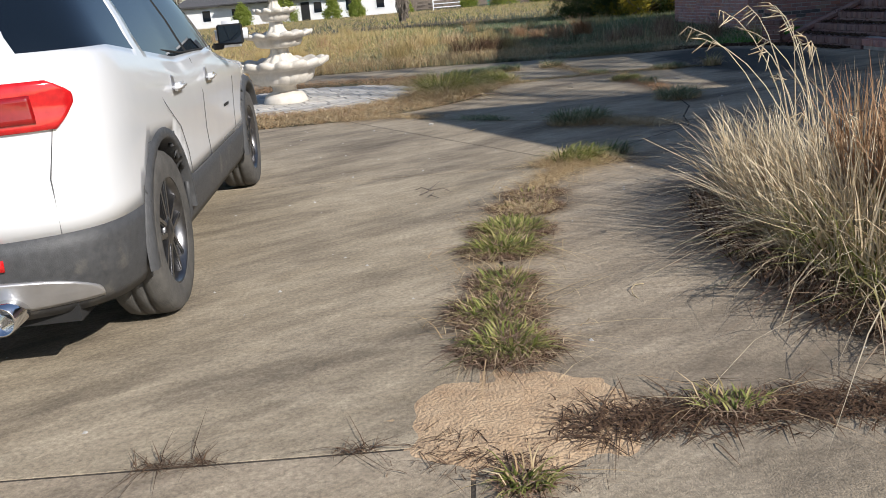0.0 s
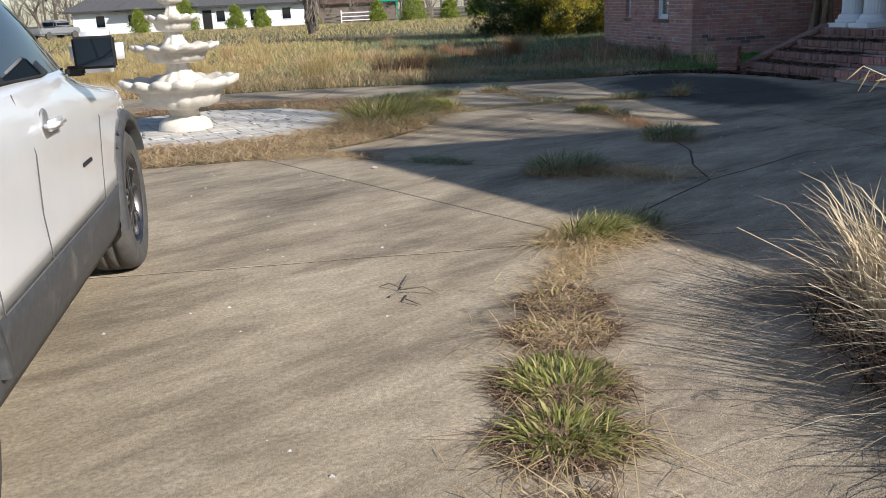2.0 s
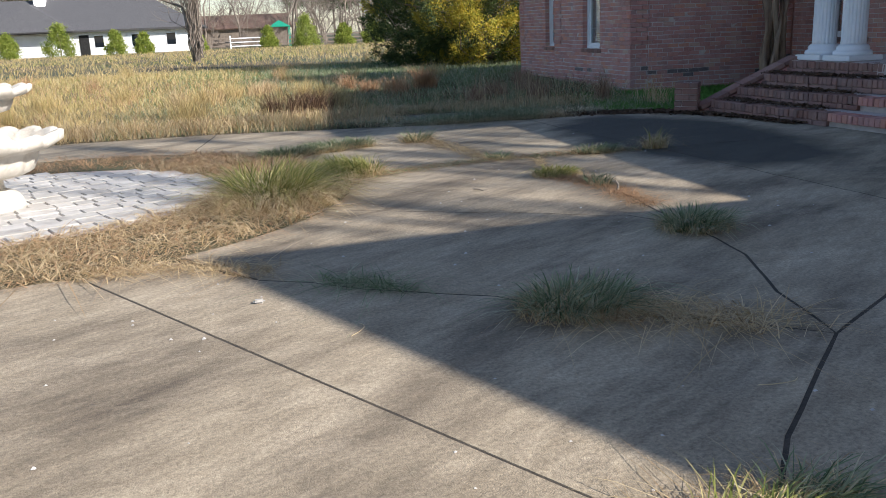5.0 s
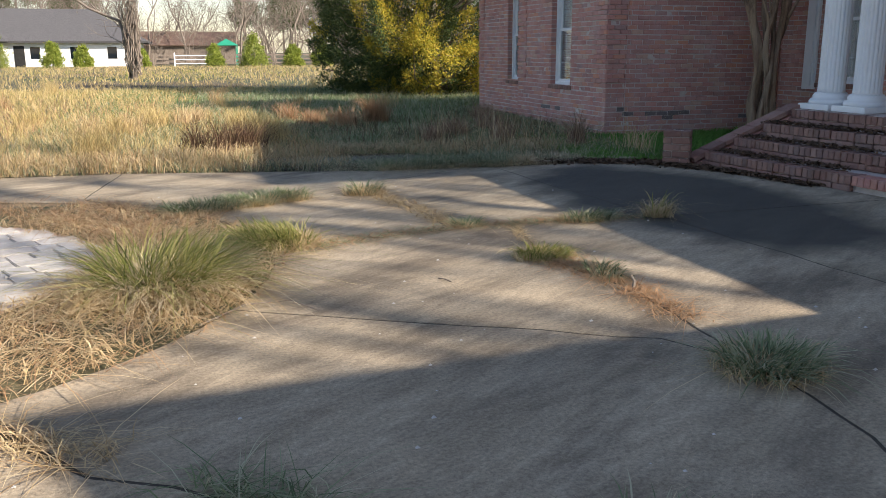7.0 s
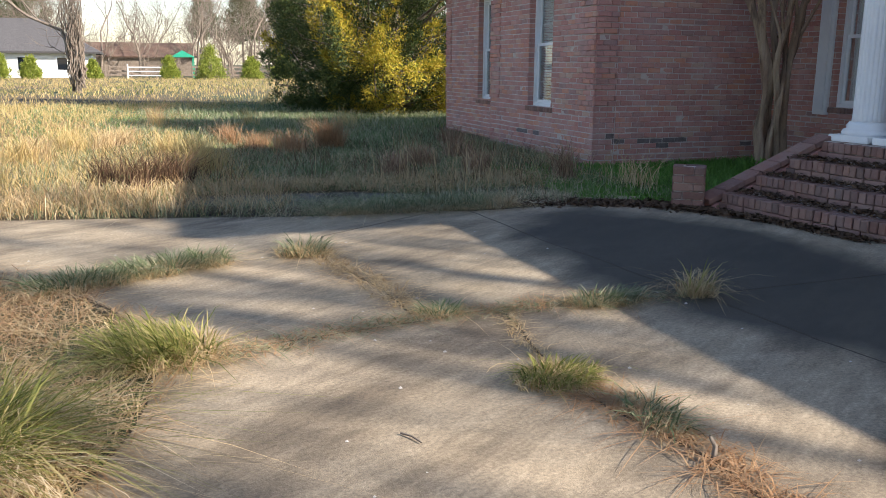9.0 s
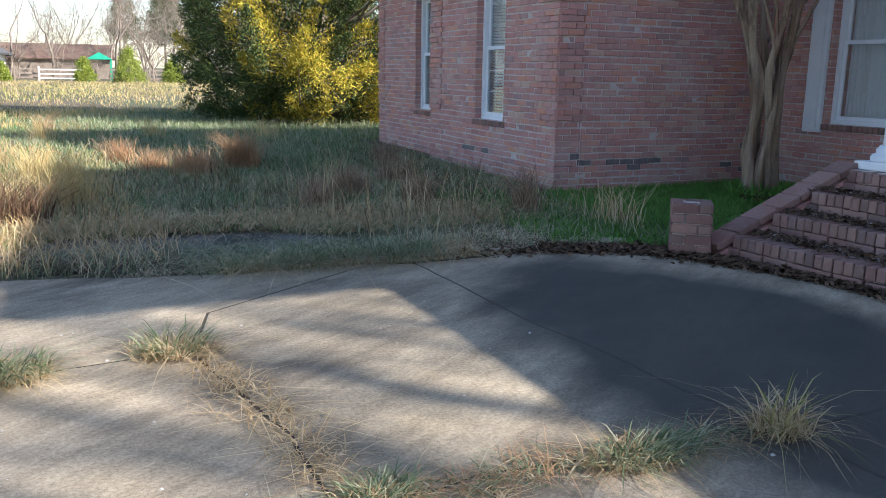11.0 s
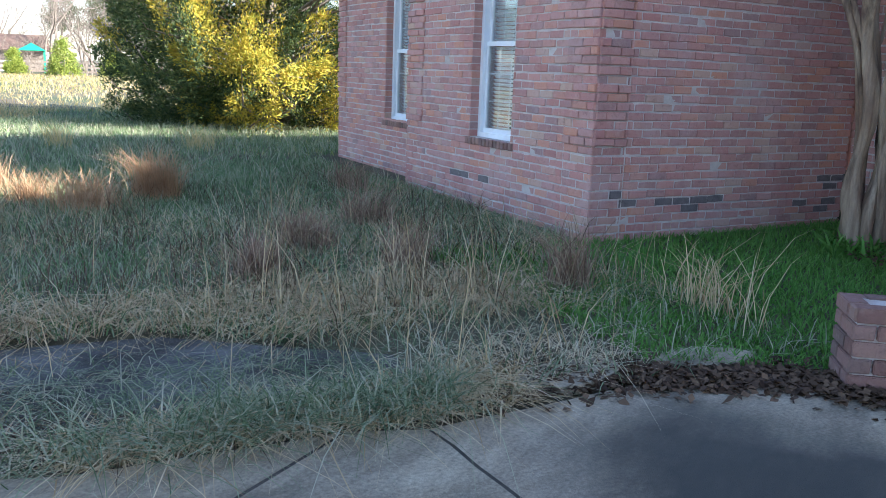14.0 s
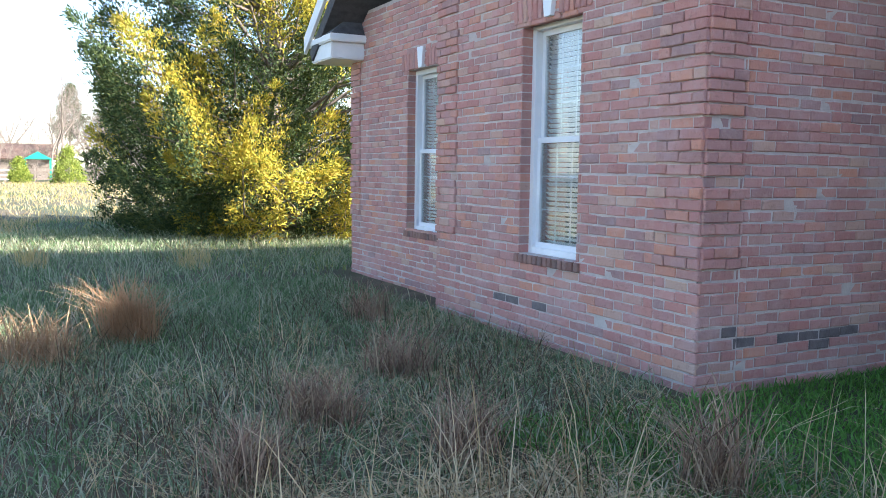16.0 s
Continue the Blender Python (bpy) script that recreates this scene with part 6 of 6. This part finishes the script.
def evergreen(name, label, x, y, h, r, seed, mats, clumps, leaf=(0.16, 0.05), per=90, base=0.15, trunk_r=0.22, top=0.85, group="", sun_side=None):
    g = np.random.default_rng(seed)
    root = tagged(new(name), label, "tree", group=group)
    root.location = (x, y, 0)
    child("trunk", tubes_mesh("trunk", [tube_np([(0, 0, -0.2), (0.03 * r, 0, h * 0.4), (0, 0.02 * r, h * 0.95)], [trunk_r, trunk_r * 0.7, 0.03], 8)], BARK), root)
    tubes, sets = [], {k: [] for k in range(len(mats))}
    for i in range(clumps):
        t = g.uniform(0, 1) ** 1.15
        z = h * (base + (1 - base) * t)
        a = g.uniform(0, 2 * np.pi)
        env = r * (1 - t ** 1.6 * top) * (0.82 + 0.25 * math.sin(a * 3 + seed) * math.cos(t * 9 + a))
        if t < 0.12:
            env *= 0.9 + t
        rr = env * g.uniform(0.45, 1.05) ** 0.5
        c = np.array([rr * math.cos(a), rr * math.sin(a), z])
        if i % 6 == 0:
            tubes.append(tube_np([(0, 0, max(0.1, z - 0.35 * rr)), tuple(c * [0.5, 0.5, 1] - [0, 0, 0.1 * rr]), tuple(c)], [trunk_r * 0.13, trunk_r * 0.08, 0.008], 4))
        k = 0
        if len(mats) > 1 and rr > env * 0.72:
            sunny = (math.cos(a) * sun_side[0] + math.sin(a) * sun_side[1]) if sun_side else 0
            k = int(g.random() < 0.30 + 0.40 * sunny)
        s = (0.18 if r < 3.5 else 0.15) * r * g.uniform(0.6, 1.3)
        sets[k].append(spray(g, c, (s, s, s * 1.2), per, leaf[0], leaf[1], ""))
    if tubes:
        child("limb_structure", tubes_mesh("limbs", tubes, BARK), root)
    for k, vs in sets.items():
        if vs:
            child("crown" if k == 0 else "sunlit_foliage", quads_mesh("crown", vs, mats[k]), root)
    return root


def cedar(name, label, x, y, h, seed):
    """A broad cedar: rising boughs that end in tapering plumes. Sunlight is put into the leaf colour: golden tips
    mostly on the sun side, dark green within.
    """
    g_ = np.random.default_rng(seed)
    root = tagged(new(name), label, "tree")
    root.location = (x, y, 0)
    child("trunk", tubes_mesh("trunk", [tube_np([(0, 0, -0.2), (0.1, 0, h * 0.4), (0, 0.08, h * 0.95)], [0.30, 0.2, 0.03], 9)], BARK), root)
    boughs, sets = [], {0: [], 1: []}
    for i in range(620):
        z = h * (0.03 + 0.95 * g_.uniform(0, 1) ** 1.25)
        reach = float(np.interp(z, [0.2, 1.2, 2.6, 4.2, 6.0, 8.0, h], [3.1, 4.0, 4.4, 4.6, 3.6, 2.2, 0.3]))
        a = g_.uniform(0, 2 * math.pi)
        reach *= 0.90 + 0.14 * math.sin(a * 4 + z * 1.7) + g_.normal(0, 0.05)
        inner = g_.random() < 0.34
        rr = reach * (g_.uniform(0.35, 0.75) if inner else g_.uniform(0.82, 1.0))
        tip = np.array([rr * math.cos(a), rr * math.sin(a), z])
        d = np.array([math.cos(a) * 0.75, math.sin(a) * 0.75, 0.75 if z > 1.5 else 0.25]) + g_.normal(0, 0.22, 3)
        d /= np.linalg.norm(d)
        length = g_.uniform(0.8, 1.7) * (0.75 if z > 7 else 1.0)
        start = tip - d * length
        if i % 2 == 0:
            boughs.append(tube_np([(0, 0, max(0.15, z - 0.6 * rr)), tuple(start * [0.55, 0.55, 1] + [0, 0, -0.25]), tuple(start), tuple(tip)], [0.05, 0.035, 0.02, 0.005], 4))
        n = int(680 * length / 1.2)
        t = g_.uniform(0, 1, n) ** 0.8
        wide = 0.34 * (1 - t) ** 0.6 * (0.35 + 0.65 * np.minimum(1, t * 4)) + 0.03
        off = g_.normal(0, 0.5, (n, 3)) * wide[:, None]
        # smaller side fingers keep the plume from being an even cone
        finger = g_.integers(0, 7, n)
        fdir = g_.normal(0, 1, (7, 3)) * 0.26
        c = start + d * (t * length)[:, None] + off * 0.62 + fdir[finger] * (wide / 0.34)[:, None]
        ld = d * 0.9 + off * 2.0 + g_.normal(0, 0.5, (n, 3)) + [0, 0, -0.15]
        ld /= np.linalg.norm(ld, axis=1)[:, None]
        sd = np.cross(ld, g_.normal(0, 1, (n, 3)))
        sd /= np.linalg.norm(sd, axis=1)[:, None] + 1e-6
        L_ = 0.095 * g_.uniform(0.6, 1.4, (n, 1))
        w_ = 0.015
        quad = np.stack([c, c + ld * L_ * 0.5 - sd * w_, c + ld * L_, c + ld * L_ * 0.5 + sd * w_], 1)
        # sunlight as colour: outer tips turn golden, more often towards the sun
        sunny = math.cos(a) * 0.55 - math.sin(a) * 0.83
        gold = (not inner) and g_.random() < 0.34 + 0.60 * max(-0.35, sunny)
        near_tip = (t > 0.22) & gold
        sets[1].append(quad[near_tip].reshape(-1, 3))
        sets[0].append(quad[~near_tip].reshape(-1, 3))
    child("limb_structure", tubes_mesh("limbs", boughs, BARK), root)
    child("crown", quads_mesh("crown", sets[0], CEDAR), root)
    child("sunlit_foliage", quads_mesh("sunlit_foliage", sets[1], CEDAR_SUNLIT), root)
    return root


cedar("cedar_tree", "large dense cedar with plumes coloured golden on the sun side", 8.4, 33.9, 11.0, 21)

# crape myrtle by the house
g = np.random.default_rng(12)
myrtle = tagged(new("crape_myrtle"), "old bare crape myrtle with smooth twisted stems", "tree")
myrtle.location = (9.27, 18.22, 0.03)
def sinew(pts, radii, n, k):
    """A fluted, twisting stem."""
    v, q = tube_np(pts, radii, n)
    c = np.repeat(np.array(pts), n, axis=0)
    a_ = np.tile(np.linspace(0, 2 * np.pi, n, endpoint=False), len(pts))
    row = np.repeat(np.arange(len(pts)), n)
    return c + (v - c) * (1 + 0.20 * np.cos(3 * a_ + 0.35 * row + k) + 0.10 * np.cos(5 * a_ - 0.5 * row + 2 * k) + 0.06 * np.sin(row * 1.1 + k))[:, None], q


for k, (a, lean_, r0) in enumerate(((0.1, 0.20, 0.10), (1.2, 0.10, 0.075), (2.3, 0.22, 0.085), (3.3, 0.17, 0.10), (4.3, 0.20, 0.07), (5.3, 0.12, 0.085), (4.8, 0.05, 0.06))):
    pts, radii = [], []
    p = np.array([0.17 * math.cos(a), 0.14 * math.sin(a), -0.1])
    for i in range(27):
        pts.append(p.copy())
        t = i / 26
        radii.append(r0 * (0.62 + 0.55 * max(0, 0.25 - t) + 0.10 * math.sin(i * 0.9 + k)) * (1.12 - 0.45 * t))
        sway = 0.020 * math.sin(i * 0.62 + k * 2)
        grow = lean_ * max(-0.06, t - 0.28) * 0.5
        p = p + np.array([math.cos(a) * grow + sway * math.sin(a), math.sin(a) * grow - sway * math.cos(a), 0.12])
    out = {"tubes": [sinew(pts, radii, 18, k)], "tips": []}
    for q in range(3):
        d = np.array([math.cos(a + q - 1), math.sin(a + q - 1), 1.4])
        limb(g, pts[15 + q * 4], d / np.linalg.norm(d), 0.8, radii[18] * 0.6, 3, out, 0.3, 2, 0.45, 0.3, 6, 0.75, 0.7)
    child("stem", tubes_mesh("stem", out["tubes"], MYRTLE), myrtle)
b = disc(500, 9.27, 18.1, 0.45, 0.4)
v, f = blades(rng, b, rng.uniform(0.12, 0.3, 500), 0.03, 0.6, 0.1)
tagged(new("myrtle_undergrowth", mesh_np("myrtle_undergrowth", v, f, LAWN)), "leafy green weeds round the myrtle stems", "weeds", kind="stuff")

# bare trees beyond the house that shade the drive
def slim_tree(x, y, h, seed):
    g_ = np.random.default_rng(seed)
    zs = np.linspace(-0.2, h, 16)
    lean_ = g_.normal(0, 0.02, 2)
    pts = [(lean_[0] * z + 0.12 * math.sin(z * 0.5 + seed), lean_[1] * z + 0.12 * math.cos(z * 0.4 + seed), z) for z in zs]
    root = tagged(new("bare_tree"), "tall slim leafless tree behind the house", "tree", group="bare trees behind the house")
    root.location = (x, y, 0)
    child("trunk", tubes_mesh("trunk", [tube_np(pts, np.linspace(0.13, 0.035, 16), 8)], BARK), root)
    out = {"tubes": [], "tips": []}
    for k in range(9):
        i = g_.integers(8, 16)
        a = g_.uniform(0, 6.28)
        limb(g_, pts[i], np.array([math.cos(a) * 0.45, math.sin(a) * 0.45, 0.9]), g_.uniform(1.0, 2.2), 0.04, 2, out, 0.25, 2, 0.35, 0.3, 5, 0.75, 0.7)
    child("crown", tubes_mesh("crown", out["tubes"], BARK), root)


for i, across in enumerate(np.linspace(8.5, 13.3, 13) + 0.12 * np.sin(np.arange(13) * 2.4)):
    back = 15 + (i * 7 % 5) * 1.4
    slim_tree(across * 0.72 + back * 0.69, across * 0.69 - back * 0.72, 17.0 + (i * 5 % 4) * 1.2, 40 + i)

# ---- far side of the field ----
HOUSE_WHITE = material("far_white_wall", (0.70, 0.70, 0.69), (0.80, 0.80, 0.79), 0.8, 1, 5, 0.1, 8)
far_house = tagged(new("white_house"), "long white single-storey house with grey hip roof", "house")
far_house.location = (-16.2, 104, 0)
part("wall", box_bm(-13, 0, -0.1, 13.5, 9, 2.7), HOUSE_WHITE, far_house)
part("roof", roof_mesh([(-13.8, -0.8, 2.6), (14.3, -0.8, 2.6), (14.3, 9.8, 2.6), (-13.8, 9.8, 2.6), (-8, 4.5, 6.0), (8.5, 4.5, 6.0)], [(0, 1, 5, 4), (1, 2, 5), (2, 3, 4, 5), (3, 0, 4)], 0.2), SHINGLE, far_house)
part("front_gable", roof_mesh([(-8, -1.6, 2.6), (1, -1.6, 2.6), (-3.5, 1.5, 5.4), (-3.5, 4, 5.6), (-8, 2, 3.4), (1, 2, 3.4)], [(0, 1, 2), (0, 2, 3, 4), (1, 5, 3, 2)], 0.15), SHINGLE, far_house)
part("chimney", box_bm(-3.4, 3.4, 4.5, -2.2, 4.6, 7.4, 0.05), HOUSE_WHITE, far_house)
for x in (-10, -6.5, -0.6, 3.2, 7.0, 10.6):
    wdw = part("window", box_bm(x - 0.55, -0.06, 0.7, x + 0.55, 0.02, 2.1), PAINT, far_house)
    part("pane", box_bm(x - 0.46, -0.075, 0.8, x + 0.46, -0.062, 2.0), CAR_GLASS, wdw)
part("door", box_bm(1.2, -0.05, 0, 2.2, 0.02, 2.1), SEAM_DARK, far_house)

BASE_SHRUBS = ((-15.8, 97, 3.0), (-10.6, 97, 2.2), (-7.9, 97, 1.9), (-2.6, 99, 1.6), (4.4, 96, 2.0), (8.3, 96, 2.9), (12.2, 96, 2.0), (15.4, 97, 2.2), (-20.5, 97, 2.2))
for i, (x, y, h) in enumerate(BASE_SHRUBS):
    evergreen("shrub", "bright green rounded shrub by the far fence", x, y, h, h * 0.55, 60 + i, [SHRUB], 90, (0.22, 0.07), 60, 0.06, 0.06, 0.82, "shrubs along the far fence")
for i in range(16):
    x = -1.5 + i * 2.4
    fence_p = tagged(new("fence_panel"), "weathered grey three-rail paddock fence", "fence", group="far paddock fence")
    fence_p.location = (x, 100, 0)
    part("post", box_bm(-0.08, -0.08, -0.2, 0.08, 0.08, 1.35), BARK, fence_p)
    for z in (0.35, 0.75, 1.15):
        part("rail", box_bm(0.08, -0.03, z - 0.07, 2.32, 0.03, z + 0.07), BARK, fence_p)
gate = tagged(new("white_gate"), "white metal gate in the far fence", "gate")
gate.location = (0.6, 99.5, 0)
for z in (0.3, 0.7, 1.1):
    part("bar", box_bm(0, -0.03, z - 0.05, 3.6, 0.03, z + 0.05), PAINT, gate)
part("upright", box_bm(3.55, -0.05, 0, 3.68, 0.05, 1.7), PAINT, gate)
part("upright", box_bm(-0.08, -0.05, 0, 0.05, 0.05, 1.4), PAINT, gate)
barn = tagged(new("brown_barn"), "low brown barn behind the paddock", "barn")
barn.location = (0, 118, 0)
part("wall", box_bm(-9, 0, -0.1, 8, 7, 2.4), BARK, barn)
part("roof", roof_mesh([(-9.5, -0.5, 2.3), (8.5, -0.5, 2.3), (8.5, 3.5, 4.0), (-9.5, 3.5, 4.0), (-9.5, 7.5, 2.3), (8.5, 7.5, 2.3)], [(0, 1, 2, 3), (3, 2, 5, 4)], 0.15), material("rust_brown_roof", (0.10, 0.06, 0.045), (0.18, 0.12, 0.09), 0.8, 2, 5, 0.2, 10), barn)
GREEN_METAL = material("green_paint", (0.01, 0.20, 0.12), (0.02, 0.27, 0.17), 0.5, 3, 4, 0)
shed = tagged(new("green_canopy"), "small green canopy beyond the paddock fence", "canopy")
shed.location = (6.2, 106, 0)
part("canopy", roof_mesh([(-1.2, -1, 2.2), (1.2, -1, 2.2), (0, 0, 2.9), (1.2, 1, 2.2), (-1.2, 1, 2.2)], [(0, 1, 2), (1, 3, 2), (3, 4, 2), (4, 0, 2)], 0.06), GREEN_METAL, shed)
for p, q in ((-1.1, -0.9), (1.1, -0.9), (1.1, 0.9), (-1.1, 0.9)):
    part("post", box_bm(p - 0.05, q - 0.05, -0.1, p + 0.05, q + 0.05, 2.2), GREEN_METAL, shed)


def far_car(name, label, x, y, turn, mat, pickup):
    root = tagged(new(name), label, "car", group="vehicles parked far off")
    root.matrix_world = Matrix.Translation((x, y, 0)) @ Matrix.Rotation(radians(turn), 4, "Z")
    part("body", box_bm(-2.5, -0.95, 0.4, 2.5, 0.95, 1.05, 0.15), mat, root, smooth=False)
    part("cabin", box_bm(-0.6 if pickup else -2.2, -0.85, 1.0, 1.3, 0.85, 1.75, 0.18), mat, root)
    part("window", box_bm(-0.5 if pickup else -2.1, -0.87, 1.15, 1.2, 0.87, 1.6, 0.1), CAR_GLASS, root)
    part("rear_window", box_bm(-0.63 if pickup else -2.23, -0.7, 1.15, 0, 0.7, 1.6, 0.05), CAR_GLASS, root)
    for u in (-1.6, 1.6):
        for v_ in (-0.9, 0.9):
            bm = lathe_bm([(0.36, -0.12), (0.37, 0), (0.36, 0.12)], 20)
            bmesh.ops.transform(bm, matrix=Matrix.Translation((u, v_, 0.36)) @ Matrix.Rotation(radians(90), 4, "X"), verts=bm.verts[:])
            part("wheel", bm, TYRE, root)
    return root


far_car("pickup_truck", "silver grey pickup truck parked far off", -26.5, 88, 62, SILVER, True)
far_car("dark_car", "dark car parked at the far field edge", -32.5, 86, 40, CLADDING, False)

bare_tree("vine_covered_tree", "slim bare tree wrapped in dead vines", -1.55, 54, 11, 77, 4, 3, 0.13)
g = np.random.default_rng(5)
tubes = []
for i in range(110):
    a, z = g.uniform(0, 6.28), g.uniform(0, 1.5)
    p = np.array([0.22 * math.cos(a), 0.22 * math.sin(a), z])
    pts = [p + np.array([g.normal(0, 0.12), g.normal(0, 0.12), t]) + np.array([math.cos(a), math.sin(a), 0]) * 0.16 * t * g.uniform(-0.3, 0.6) for t in np.linspace(0, g.uniform(1.5, 5.0), 6)]
    tubes.append(tube_np(pts, np.linspace(0.03, 0.012, 6), 3))
vine = tagged(new("vine_stems", tubes_mesh("vine_stems", tubes, BARK)), "mass of dead vine stems round the slim tree", "vines", kind="stuff")
vine.location = (-1.55, 54, 0)

# treeline: a few built trees, copied
g = np.random.default_rng(8)
GREY_BARK = material("pale_winter_bark", (0.15, 0.12, 0.095), (0.26, 0.22, 0.18), 0.9, 3, 5, 0)
kinds = [bare_tree("bare_tree", "leafless winter tree in the far treeline", -30 + 22 * i, 126, 11 + 2 * i, 90 + i, 6, 3, 0.15, "far treeline", GREY_BARK) for i in range(4)]
pines = [evergreen("pine_tree", "dark green pine in the far treeline", -40 - 15 * i, 140, 14 + 1.2 * i, 3.6, 190 + i, [PINE], 120, (0.36, 0.09), 130, 0.42, 0.22, 0.88, "far treeline") for i in range(3)]
for i in range(140):
    ob = kinds[i % 4]
    copy_thing(ob, Matrix.Translation((-75 + 1.07 * i + g.uniform(-2, 2), g.uniform(112, 150), 0)) @ Matrix.Rotation(g.uniform(0, 6.28), 4, "Z"))
for i in range(30):
    x = -88 + 4.0 * i if i < 20 else 12 + 3.6 * (i - 20)
    copy_thing(pines[i % 3], Matrix.Translation((x + g.uniform(-1.5, 1.5), g.uniform(136, 165), 0)) @ Matrix.Rotation(g.uniform(0, 6.28), 4, "Z") @ Matrix.Scale(g.uniform(0.85, 1.25) if i < 20 else g.uniform(0.75, 0.95), 4))
brush = [bare_tree("brush_thicket", "tangled leafless brush at the field edge", -20 + 9 * i, 112, 5.5, 290 + i, 4, 4, 0.07, "far thickets", GREY_BARK) for i in range(2)]
for i in range(90):
    copy_thing(brush[i % 2], Matrix.Translation((-60 + 1.15 * i + g.uniform(-1, 1), g.uniform(108, 125), 0)) @ Matrix.Rotation(g.uniform(0, 6.28), 4, "Z") @ Matrix.Scale(g.uniform(0.8, 1.5), 4))

# small bits on the concrete
bits = []
for k in range(260):
    x, y = rng.uniform(-2.2, 4.2), rng.uniform(2.5, 15.5)
    if paved(x, y):
        s = rng.uniform(0.004, 0.011)
        bits.append(np.array([(x - s, y - s * 0.7, 0.001), (x + s, y - s * 0.5, 0.001), (x + s * 0.7, y + s, 0.001), (x - s * 0.8, y + s * 0.8, 0.001), (x, y, s * 1.1)]))
v = np.concatenate(bits)
k = np.arange(len(bits))[:, None] * 5
tagged(new("gravel_specks", mesh_np("gravel_specks", v, [np.concatenate([k + [[0, 1, 4]], k + [[1, 2, 4]], k + [[2, 3, 4]], k + [[3, 0, 4]]])], PAVER)), "tiny pale gravel specks scattered on the driveway", "gravel", kind="stuff")
for k in range(9):
    a0 = rng.uniform(0, 6.28)
    x, y = rng.uniform(-0.3, 3.2), rng.uniform(3.2, 12.5)
    pts = [(x + 0.05 * i * math.cos(a0 + 0.25 * i), y + 0.05 * i * math.sin(a0 + 0.25 * i), 0.004 + 0.01 * math.sin(i)) for i in range(5)]
    v, q = tube_np(pts, [0.002] * 5, 4)
    tagged(new("dry_stem", mesh_np("dry_stem", v, [q], STRAW)), "thin dry grass stem lying on concrete", "dry stem", group="dry stems on the driveway")
